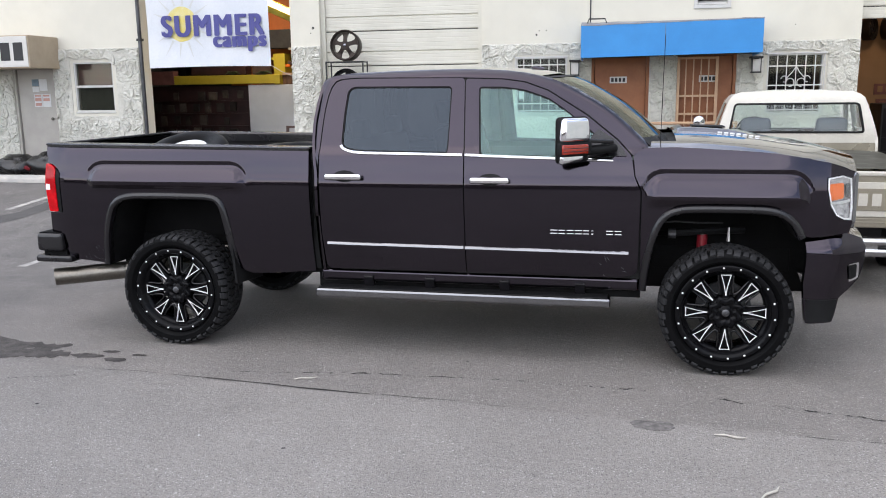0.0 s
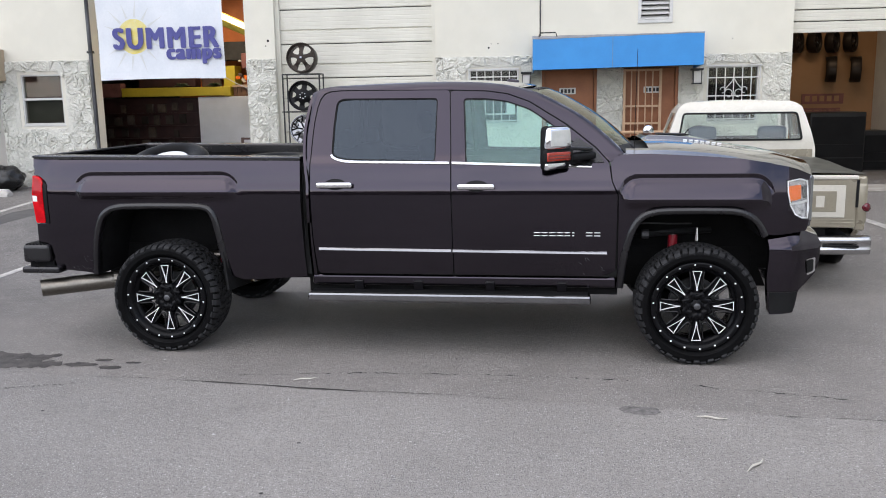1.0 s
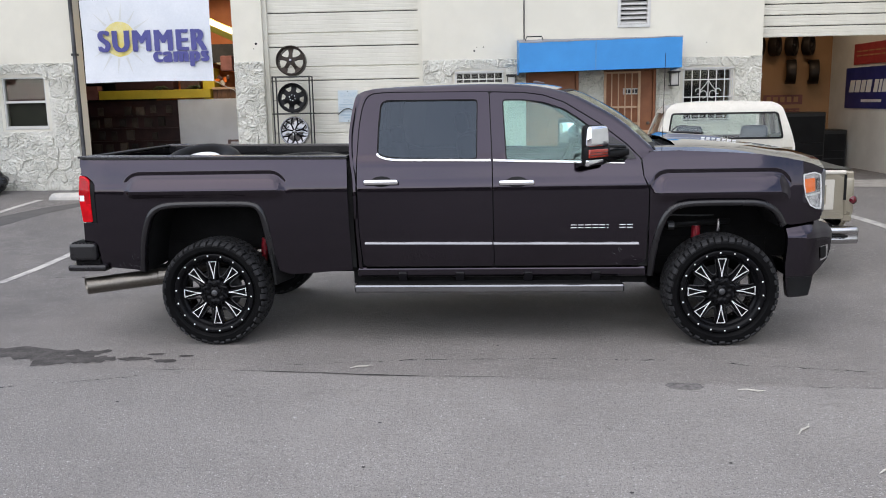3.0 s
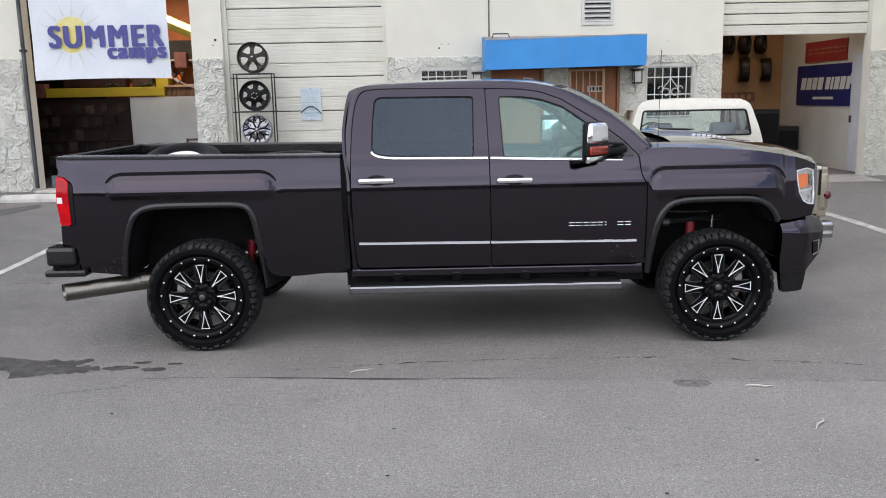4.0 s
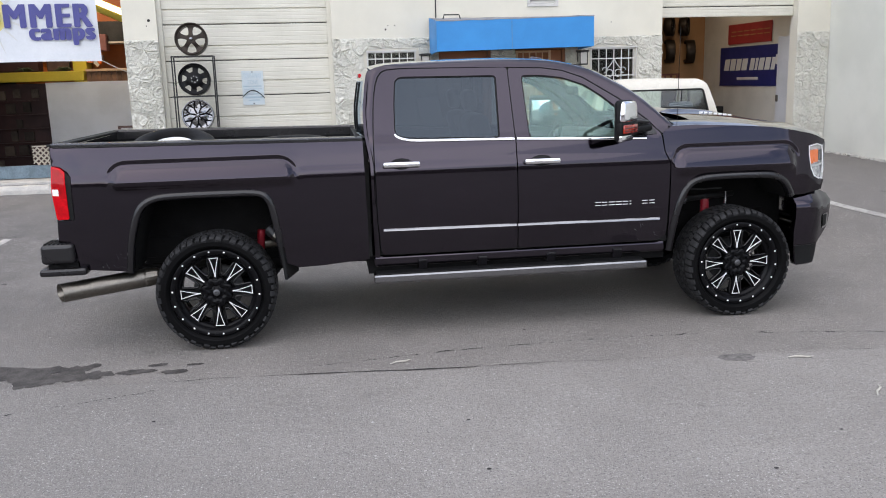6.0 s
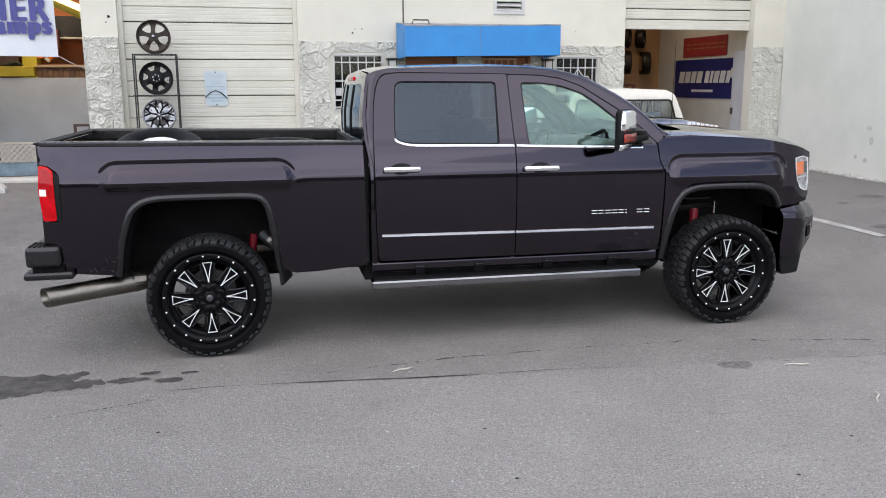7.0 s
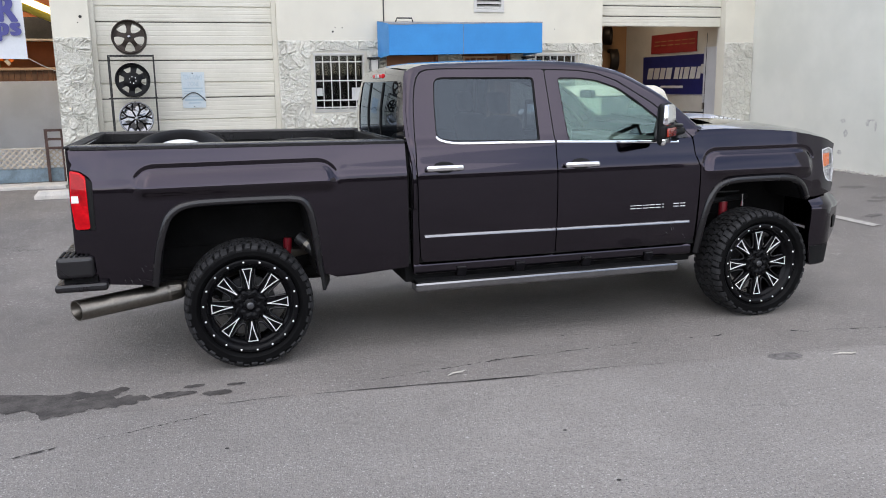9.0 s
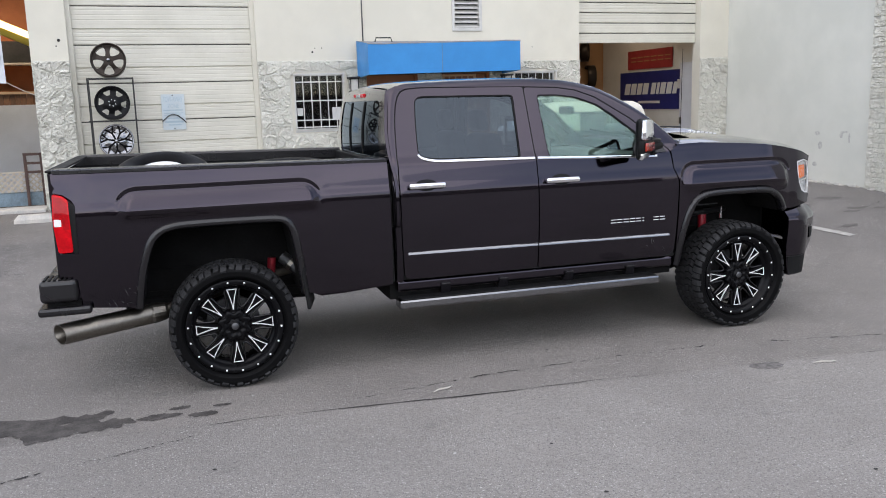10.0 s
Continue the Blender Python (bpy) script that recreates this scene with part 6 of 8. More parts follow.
# poster and bent wire on the steel door
po = thing("poster", "pale blue faded notice fixed to the steel door", "poster")
box_part("board", po, M_PALEBLUE, -4.430, -4.095, 16.615, 16.625, 1.557, 2.087)
for text, x, z, width, height in (("TOW-AWAY", -4.405, 1.972, 0.285, 0.080), ("ZONE", -4.345, 1.880, 0.165, 0.066)):
    t = lettering(text, 1.0, M_BLUEPRINT, po, pose(0, 0, 0), 0.001, 0.0, "lettering", "faded blue capitals")
    bpy.context.view_layer.update()
    sx, sz = width / t.dimensions.x, height / t.dimensions.y
    t.matrix_local = Matrix.Translation((x, 16.612, z)) @ pose(0, 0, 0, 90, 0, 0) @ Matrix.Diagonal((sx, sz, 1, 1))
for z in (2.070, 1.575):
    part("screw", moved(revolve([(0, -0.006), (0.008, -0.005), (0.010, 0.0)], 10), pose(-4.263, 16.615, z)), M_RACK, po)
for k, (z, h, a, b) in enumerate([(1.84, 0.018, 0.05, 0.9), (1.80, 0.010, 0.08, 0.92), (1.77, 0.010, 0.08, 0.80), (1.72, 0.018, 0.15, 0.85), (1.66, 0.03, 0.1, 0.92), (1.62, 0.02, 0.25, 0.8)]):
    box_part("print_bar", po, M_BLUEPRINT, -4.430 + 0.335 * a, -4.430 + 0.335 * b, 16.611, 16.616, z, z + h)
part("wire_handle", tube([(-4.435 + 0.345 * t, 16.59, 1.680 + 0.115 * math.sin(math.pi * t) - 0.02 * t) for t in [i / 12 for i in range(13)]], 0.008, 6), M_RACK, po, "bent black wire")


def window_unit(name, x0, x1, z0, z1, label, mid=None):
    root = tagged(new(name), label, "window", kind="structure")
    t = 0.024
    for a, b, c, d in ((x0, x1, z1 - t, z1), (x0, x1, z0, z0 + t), (x0, x0 + t, z0 + t, z1 - t), (x1 - t, x1, z0 + t, z1 - t)):
        box_part("window_frame", root, M_FRAME, a, b, WALL + 0.01, WALL + 0.09, c, d, 0.004)
    if mid:
        box_part("window_frame", root, M_FRAME, x0 + t, x1 - t, WALL + 0.02, WALL + 0.085, mid - 0.02, mid + 0.02, 0.004)
    for a, b in (((z0 + t), (mid - 0.02) if mid else (z1 - t)),) + ((((mid + 0.02), (z1 - t)),) if mid else ()):
        p = box_part("pane", root, M_PANE, x0 + t, x1 - t, WALL + 0.055, WALL + 0.061, a, b)
        p.visible_shadow = False
    box_part("window_sill", root, M_FRAME, x0 - 0.01, x1 + 0.01, WALL - 0.012, WALL + 0.06, z0 - 0.03, z0 - 0.003, 0.004)
    # dark sheet that stands for the shade behind the panes
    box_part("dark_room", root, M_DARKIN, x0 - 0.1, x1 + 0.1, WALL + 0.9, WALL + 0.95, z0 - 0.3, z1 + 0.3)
    return root


w1 = window_unit("window_1", -10.12, -9.38, 1.57, 2.41, "white-framed sash window in painted stone", 2.0)
# reflections in the two sashes, painted as sheets behind the glass
box_part("blind", w1, M_DULLRED, -10.09, -9.41, WALL + 0.10, WALL + 0.105, 2.01, 2.39)
box_part("blind", w1, M_OLIVEGREY, -10.09, -9.41, WALL + 0.10, WALL + 0.105, 1.60, 2.0)
w2 = window_unit("window_2", -2.44, -1.64, 1.47, 2.34, "dark window behind white iron bars")
w3 = window_unit("window_3", 1.31, 2.10, 1.45, 2.32, "dark window behind white scrolled iron bars")
for x0, z0, w, h in ((-2.40, 1.70, 0.09, 0.12), (-1.84, 1.62, 0.14, 0.20)):
    box_part("paper_notice", w2, M_WHITEPRINT, x0, x0 + w, WALL + 0.045, WALL + 0.05, z0, z0 + h)


def bars(name, x0, x1, z0, z1, n, rows, scroll=False):
    root = thing(name, "white painted iron window bars" + (" with scrolled centre" if scroll else ""), "window bars", "window bars")
    y = WALL - 0.055
    for k in range(n):
        x = x0 + (x1 - x0) * k / (n - 1)
        part("upright_bar", box(x - 0.0065, x + 0.0065, y - 0.0065, y + 0.0065, z0, z1), M_BARS, root)
    for z in rows:
        part("cross_bar", box(x0 - 0.02, x1 + 0.02, y - 0.012, y + 0.012, z - 0.009, z + 0.009), M_BARS, root)
    for x in (x0, x1):
        for z in (rows[0], rows[-1]):
            part("bracket", box(x - 0.01, x + 0.01, y, WALL + 0.01, z - 0.01, z + 0.01), M_BARS, root)
    if scroll:
        xm, zm = (x0 + x1) / 2, 1.93
        for s in (-1, 1):
            for r, dx, dz in ((0.060, 0.075, -0.03), (0.045, 0.16, 0.02)):
                part("scroll", tube([(xm + s * (dx + r * (1 - 0.05 * i / 4) * math.cos(i * 0.5)), y - 0.012, zm + dz + r * math.sin(i * 0.5)) for i in range(11)], 0.007, 6), M_BARS, root)
            part("scroll", tube([(xm, y - 0.012, zm + 0.20), (xm + s * 0.05, y - 0.012, zm + 0.12), (xm + s * 0.13, y - 0.012, zm + 0.03)], 0.007, 6), M_BARS, root)
    return root


bars("window_bars", -2.44, -1.66, 1.47, 2.36, 7, (1.52, 1.63, 1.93, 2.22, 2.34))
bars("window_bars", 1.31, 2.10, 1.45, 2.34, 7, (1.50, 1.86, 2.14, 2.325), True)


# doors under the awning
def leaf(name, x0, x1, material, label):
    root = tagged(new(name), label, "door", kind="structure")
    zb = 0.44
    for a, b in ((x0, x0 + 0.045), (x1 - 0.045, x1)):
        box_part("door_frame", root, material, a, b, WALL + 0.005, WALL + 0.12, zb, 2.315, 0.004)
    box_part("door_frame", root, material, x0, x1, WALL + 0.005, WALL + 0.12, 2.315, 2.358, 0.004)
    box_part("door_leaf", root, material, x0 + 0.05, x1 - 0.05, WALL + 0.05, WALL + 0.095, zb, 2.31, 0.004)
    part("door_knob", moved(revolve([(0, -0.06), (0.02, -0.055), (0.028, -0.04), (0.02, -0.02), (0.012, 0.0)], 16), pose(x1 - 0.12, WALL + 0.05, 1.45)), M_STEEL, root, "dull metal knob", True)
    return root


d2 = leaf("door_2", -1.27, -0.40, M_BROWN, "closed rust-brown door with a plate of plain bars")
d3 = leaf("door_3", 0.01, 0.87, M_BROWN, "closed rust-brown door behind a tan gate")
for d, x in ((d2, -0.99), (d3, 0.34)):
    box_part("number_plate", d, M_BOARD, x, x + 0.26, WALL + 0.035, WALL + 0.048, 1.925, 2.025)
    for k in range(4):
        box_part("number_bar", d, M_INK, x + 0.022 + 0.058 * k, x + 0.060 + 0.058 * k, WALL + 0.030, WALL + 0.036, 1.945, 2.005)
gate = thing("security_gate", "tan painted iron gate hung before a brown door", "gate")
for x in (0.03, 0.59):
    box_part("gate_stile", gate, M_GATE, x - 0.02, x + 0.02, WALL - 0.045, WALL - 0.015, 0.46, 2.30)
for z in (0.50, 0.95, 1.45, 1.72, 2.28):
    box_part("gate_rail", gate, M_GATE, 0.05, 0.57, WALL - 0.04, WALL - 0.02, z - 0.015, z + 0.015)
for k in range(4):
    x = 0.14 + 0.11 * k
    box_part("gate_bar", gate, M_GATE, x - 0.008, x + 0.008, WALL - 0.038, WALL - 0.022, 0.48, 2.28)
rail = thing("hand_rail", "low tan iron railing before the doors", "railing")
for z in (1.20, 1.33):
    part("rail_bar", tube([(-0.42, 16.0, z), (0.85, 16.0, z)], 0.022, 10), M_GATE, rail)
for x in (-0.40, 0.20, 0.83):
    part("rail_post", tube([(x, 16.0, ground_z(x, 16.0) - 0.02), (x, 16.0, 1.33)], 0.022, 10), M_GATE, rail)

aw = thing("awning", "bright blue vinyl box awning over two doors", "awning")
AX0, AX1, AYF = -1.42, 1.10, 15.74
def slab(corners, thick):
    """A plate between four corners, thickened by a vector."""
    bm = bmesh.new()
    a = [bm.verts.new(c) for c in corners]
    b = [bm.verts.new(Vector(c) + Vector(thick)) for c in corners]
    bm.faces.new(a)
    bm.faces.new(b[::-1])
    for i in range(4):
        bm.faces.new((a[i], a[(i + 1) % 4], b[(i + 1) % 4], b[i]))
    bmesh.ops.recalc_face_normals(bm, faces=bm.faces)
    return bm


part("awning_front", slab([(AX0, AYF, 2.292), (AX1, AYF, 2.322), (AX1, AYF, 2.800), (AX0, AYF, 2.755)], (0, 0.02, 0)), M_BLUE, aw)
for x, z0, z1, zw in ((AX0, 2.292, 2.755, 2.265), (AX1 - 0.02, 2.322, 2.800, 2.295)):
    part("awning_end", slab([(x, AYF + 0.022, z0), (x, WALL - 0.045, zw), (x, WALL - 0.045, 2.84), (x, AYF + 0.022, z1)], (0.02, 0, 0)), M_BLUE, aw)
bm = bmesh.new()
rows = [[bm.verts.new((AX0 - 0.005 + (AX1 - AX0 + 0.01) * i / 10, y, z + dz * i / 10 - 0.010 * math.sin(i * 1.7) ** 2)) for i in range(11)] for y, z, dz in ((AYF - 0.004, 2.744, 0.045), (AYF - 0.002, 2.762, 0.045), (AYF + 0.4, 2.805, 0.022), (WALL - 0.045, 2.845, 0.0))]
for a, b in zip(rows, rows[1:]):
    for i in range(10):
        bm.faces.new((a[i], a[i + 1], b[i + 1], b[i]))
part("awning_top", facing(bm, (0, 0, 1)), M_AWNTOP, aw, "unseen awning top, grey to keep blue bounce off the wall", True)
part("seam", box(-0.235, -0.229, AYF - 0.004, AYF + 0.001, 2.31, 2.775), M_BLUETILE, aw, "thin stitched seam")
for y in (AYF + 0.03, AYF + 0.38, WALL - 0.04):
    part("awning_tube", tube([(AX0 + 0.03, y, 2.315), (AX1 - 0.03, y, 2.345)], 0.014, 8), M_RACK, aw)


def sconce(x):
    r = thing("wall_lamp", "black box lantern fixed to the stone wall", "wall lamp", "wall lamps")
    box_part("back_plate", r, M_RACK, x - 0.05, x + 0.05, WALL - 0.09, WALL - 0.03, 2.10, 2.27, 0.006)
    part("lamp_hood", moved(box(-0.085, 0.085, -0.10, 0.10, 0, 0.03, 0.008), pose(x, WALL - 0.16, 2.255)), M_RACK, r, "black lamp hood")
    box_part("lamp_glass", r, M_BOARD, x - 0.055, x + 0.055, WALL - 0.215, WALL - 0.10, 2.065, 2.245, 0.008, "frosted lamp glass")
    for sx in (-1, 1):
        box_part("lamp_post", r, M_RACK, x + sx * 0.062 - 0.006, x + sx * 0.062 + 0.006, WALL - 0.225, WALL - 0.212, 2.05, 2.26)
    box_part("lamp_base", r, M_RACK, x - 0.07, x + 0.07, WALL - 0.225, WALL - 0.09, 2.045, 2.065)


sconce(1.12)
sconce(-1.52)
part("top_bracket", tube([(-1.33, 15.66, 2.77), (-1.31, 15.66, 2.83), (-1.08, 15.66, 2.83), (-1.06, 15.66, 2.77)], 0.010, 6), M_RACK, aw, "black wire bracket")
for x, z, r in ((-2.12, 2.68, 0.016), (-2.08, 2.74, 0.008), (-1.97, 2.74, 0.010), (-5.745, 2.875, 0.022), (-5.785, 2.794, 0.010), (1.673, 2.736, 0.008)):
    tagged(link("wall_hole", moved(revolve([(0, -0.002), (r * 0.8, -0.003), (r, 0.0)], 12), pose(x, WALL - 0.001, z)), M_GAP), "small dark hole in the stucco", "hole", kind="structure")
cd = thing("conduit", "thin painted conduit down the stucco wall", "conduit")
part("pipe", tube([(-1.30, WALL - 0.009, 2.60), (-1.30, WALL - 0.009, TOP)], 0.010, 8), M_DISC, cd)
vent = tagged(new("vent_1"), "white louvred wall vent", "vent", kind="structure")
for a, b, c, d in ((0.22, 0.75, 3.50, 3.55), (0.22, 0.75, 3.0, 3.05), (0.22, 0.27, 3.05, 3.5), (0.70, 0.75, 3.05, 3.5)):
    box_part("vent_frame", vent, M_FRAME, a, b, WALL - 0.02, WALL + 0.08, c, d, 0.004)
for k in range(6):
    part("slat", moved(box(0.27, 0.70, -0.045, 0.045, -0.006, 0.006), pose(0, WALL + 0.03, 3.085 + 0.075 * k, 38, 0, 0)), M_FRAME, vent)
box_part("vent_back", vent, M_GAP, 0.22, 0.75, WALL + 0.10, WALL + 0.12, 3.0, 3.55)

# west door with notices, and its canopy
d1 = leaf("door_1", -11.31, -10.50, M_DOORGREY, "closed warm-grey steel door with paper notices")
for (x, z, w, h, mt) in ((-10.98, 2.02, 0.13, 0.12, M_BLUETILE), (-10.84, 1.94, 0.15, 0.20, M_WHITEPRINT), (-10.98, 1.92, 0.13, 0.09, M_WHITEPRINT), (-10.96, 1.66, 0.15, 0.22, M_WHITEPRINT), (-10.80, 1.66, 0.16, 0.22, M_WHITEPRINT)):
    box_part("paper_notice", d1, mt, x, x + w, WALL + 0.042, WALL + 0.048, z, z + h)
for (x, z, w, h) in ((-10.945, 1.84, 0.12, 0.03), (-10.945, 1.76, 0.12, 0.06), (-10.945, 1.68, 0.12, 0.05), (-10.785, 1.84, 0.12, 0.03), (-10.785, 1.76, 0.12, 0.05)):
    box_part("print_bar", d1, M_PINK, x, x + w, WALL + 0.038, WALL + 0.042, z, z + h)
cn = thing("canopy", "beige box canopy with a white board of black bars", "canopy")
box_part("canopy_box", cn, M_BEIGE, -12.1, -10.36, 15.70, WALL - 0.002, 2.31, 2.84, 0.01)
box_part("canopy_board", cn, M_BOARD, -12.08, -10.38, 15.685, 15.698, 2.33, 2.82, 0.004)
for k in range(4):
    box_part("number_bar", cn, M_INK, -11.35 + 0.24 * k, -11.18 + 0.24 * k, 15.678, 15.686, 2.43, 2.72)
dp = thing("downpipe", "dull metal downpipe beside the open bay", "downpipe")
part("pipe", tube([(-8.80, WALL - 0.04, 0.55), (-8.80, WALL - 0.04, TOP)], 0.032, 12), M_DISC, dp)
box_part("pipe_strap", dp, M_RACK, -8.845, -8.755, WALL - 0.078, WALL + 0.01, 2.74, 2.78)

# banner
bn = thing("banner", "white vinyl banner with violet lettering and a yellow sun", "banner")
bm = bmesh.new()
BX0, BX1, BZ0, BZ1, BY = -8.63, -6.47, 2.285, 3.63, 16.42
def banner_y(x, z):
    return BY + 0.012 * math.sin(x * 3.1 + z) + 0.010 * math.sin(z * 4.3 + x * 1.3)
g = [[bm.verts.new((BX0 + (BX1 - BX0) * i / 28, banner_y(BX0 + (BX1 - BX0) * i / 28, BZ0 + (BZ1 - BZ0) * j / 22), BZ0 + (BZ1 - BZ0) * j / 22 + 0.015 * math.sin(3.14 * i / 28) * (j == 0))) for i in range(29)] for j in range(23)]
for a, b in zip(g, g[1:]):
    for i in range(28):
        bm.faces.new((a[i], a[i + 1], b[i + 1], b[i]))
part("cloth", facing(bm, (0, -1, 0)), M_BANNER, bn, "white vinyl", True)
disc = blob(-8.00, 2.99, 0.285, 0.285, 3, 40, 0.05)
part("sun_disc", facing(sheet(disc, lambda x, z: (x, banner_y(x, z) - 0.004, z), 0.05), (0, -1, 0)), M_SUN, bn, "yellow printed sun", True)
for k in range(14):
    a = 2 * math.pi * k / 14 + 0.1
    tri = [(-8.0 + r * math.cos(a + w), 2.99 + r * math.sin(a + w)) for r, w in ((0.31, -0.07), (0.31, 0.07), (0.56 + 0.06 * (k % 2), 0.0))]
    if all(BX0 + 0.03 < p[0] for p in tri):
        part("sun_ray", facing(sheet(tri, lambda x, z: (x, banner_y(x, z) - 0.003, z), 0.08), (0, -1, 0)), M_RAY, bn, "", True)
for text, x, z, width, height in (("SUMMER", -8.36, 2.79, 1.83, 0.335), ("camps", -7.45, 2.535, 0.945, 0.235)):
    for k, dx in enumerate((-0.026, -0.017, -0.009, 0.0, 0.009, 0.017, 0.026)):       # struck several times for a heavy face
        t = lettering(text, 1.0, M_VIOLET, bn, pose(0, 0, 0), 0.0005, 0.0, "lettering", "violet heavy lettering")
        t.data.space_character = 1.20
        bpy.context.view_layer.update()
        sx, sz = (width - 0.052) / t.dimensions.x, height / t.dimensions.y
        lo = min(q[1] for q in t.bound_box) * sz
        left = min(q[0] for q in t.bound_box) * sx
        t.matrix_local = Matrix.Translation((x - left + 0.026 + dx, BY - 0.024 - 0.0004 * k, z - lo + (0.007, -0.007)[k % 2])) @ pose(0, 0, 0, 90, 0, 0) @ Matrix.Diagonal((sx, sz, 1, 1))
part("cord", tube([(-6.47, 16.42, 2.30), (-6.30, 16.44, 2.20), (-6.13, 16.47, 2.12)], 0.006, 6), M_LATTICE, bn, "pale cord")
for x, s in ((BX0, -1), (BX1, 1)):
    part("cord", tube([(x, 16.42, BZ1), (x + s * 0.15, 16.46, BZ1 + 0.10), (x + s * 0.30, 16.49, BZ1 + 0.16)], 0.005, 6), M_LATTICE, bn, "pale cord")
hb = thing("header_bar", "dark steel bar across the bay above the banner", "bar")
part("bar", tube([(-8.79, 16.60, 3.80), (-6.12, 16.60, 3.80)], 0.045, 10), M_RACK, hb)

# open west bay: maroon block screen, grey panel, yellow beam, orange wall
kb = tagged(link("kerb", box(-8.78, -6.13, 16.28, WALL + 0.3, 0.40, 0.512, 0.012), M_CONC), "white painted concrete threshold", "kerb", kind="structure")
base_p = tagged(link("base_panel", box(-8.76, -6.14, 16.93, 16.99, 0.51, 0.71), M_BLUETILE), "blue-grey painted base panel", "panel", kind="structure")
scr = thing("block_screen", "maroon open-block screen inside the bay", "screen")
box_part("screen_back", scr, M_MAROON, -10.33, -8.06, 19.22, 19.26, 0.42, 2.00)
blk = random.Random(31)
for j in range(6):
    for i in range(8):
        if blk.random() < 0.18:
            continue
        x = -10.27 + 0.275 * i + (0.135 if j % 2 else 0.0) + blk.uniform(-0.03, 0.03)
        z, wide, high = 1.735 - 0.252 * j + blk.uniform(-0.02, 0.02), blk.uniform(0.10, 0.17), blk.uniform(0.14, 0.20)
        if x + wide < -8.08:
            box_part("block", scr, M_BLOCK, x, x + wide, 19.13 + blk.uniform(0, 0.05), 19.215, z, z + high, 0.006)
for j in range(6):
    box_part("course", scr, M_MAROON, -10.33, -8.06, 19.125, 19.212, 1.690 - 0.252 * j, 1.708 - 0.252 * j)
gp = thing("grey_panel", "blue-grey upright panel inside the bay", "panel")
box_part("sheet", gp, M_GREYPANEL, -8.04, -5.98, 19.10, 19.16, 0.45, 2.01, 0.004)
bmn = thing("yellow_beam", "yellow painted cross beam inside the bay", "beam")
box_part("beam", bmn, M_YELLOW, -9.62, -7.36, 19.08, 19.30, 2.03, 2.205, 0.01)
box_part("beam_end", bmn, M_DULLRED, -10.33, -9.63, 19.08, 19.30, 2.03, 2.30, 0.01, "dull red beam end")
sh = thing("wall_shelf", "yellow shelf with small goods inside the bay", "shelf")
box_part("shelf_board", sh, M_YELLOW, -8.0, -7.63, 19.5, 19.85, 2.50, 2.55)
box_part("shelf_side", sh, M_YELLOW, -7.62, -7.38, 19.45, 19.85, 0.42, 2.62)
box_part("carton", sh, M_MAROON, -9.4, -8.2, 19.4, 19.7, 2.21, 2.44, 0.02)
box_part("carton", sh, M_WOOD, -8.05, -7.66, 19.35, 19.45, 2.21, 2.50, 0.02)
box_part("carton", sh, M_DULLRED, -7.22, -6.98, 19.40, 19.70, 2.56, 2.86, 0.02, "dull red carton")
for k in range(5):
    part("packet", moved(box(-0.05, 0.05, -0.02, 0.02, -0.03, 0.03, 0.012), pose(-7.30 + 0.055 * k, 19.40, 2.38 + 0.06 * math.sin(k * 2.1), 0, 25 * k, 0)), (M_AMBER, M_WOOD, M_LATTICE)[k % 3], sh)
wall_box("wall_inner_8", -8.80, -6.06, 20.0, 20.1, 0.4, 4.3, M_ORANGE, "orange painted back wall of the bay")
ds = thing("dark_shelf", "dark cupboard with a pale ledge on the orange wall", "cupboard")
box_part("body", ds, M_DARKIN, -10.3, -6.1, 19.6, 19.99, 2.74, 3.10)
box_part("ledge", ds, M_LATTICE, -7.34, -6.1, 19.56, 19.99, 2.70, 2.735, 0.004, "pale wooden ledge")
tc = thing("timber_counter", "tan-topped timber counter along the orange wall", "counter")
box_part("top", tc, M_GATE, -7.35, -6.02, 19.17, 19.60, 2.19, 2.235, 0.006)
for k in range(15):
    box_part("board", tc, M_TIMBER, -7.34 + 0.088 * k, -7.26 + 0.088 * k, 19.20, 19.24, 0.45, 2.19)
yb = thing("lit_beam", "slanting yellow beam under the bay ceiling", "beam")
part("beam", moved(box(-1.5, 1.5, -0.10, 0.10, -0.11, 0.11, 0.01), pose(-6.9, 18.4, 3.30, 0, 24, 0)), M_YELLOW, yb)
# light falling on the beam, put in as a glowing strip
part("beam_light", moved(box(-1.45, 1.45, -0.125, -0.101, 0.00, 0.10, 0.01), pose(-6.9, 18.4, 3.30, 0, 24, 0)), glow("tube_light", (1.0, 0.86, 0.55), 1.6), yb, "glowing strip that stands for the lit beam face")
M_PLANT = mat("plant_green", (0.0312, 0.0468, 0.0156), 0.6)
for x in (-8.37, -7.70):
    pl = thing("small_plant", "small dark green plant on the beam", "plant", "plants on the beam")
    for k in range(15):
        a = 2.4 * k
        part("leaf", tube([(x, 19.12, 2.20), (x + 0.07 * math.cos(a), 19.12 + 0.05 * math.sin(a), 2.25 + 0.012 * (k % 3)), (x + 0.17 * math.cos(a), 19.12 + 0.10 * math.sin(a), 2.22 + 0.022 * (k % 4))], 0.012, 5, radii=[0.005, 0.015, 0.003]), M_PLANT, pl)
lt = thing("lattice_fence", "pale wooden lattice panel with dark posts", "lattice fence")
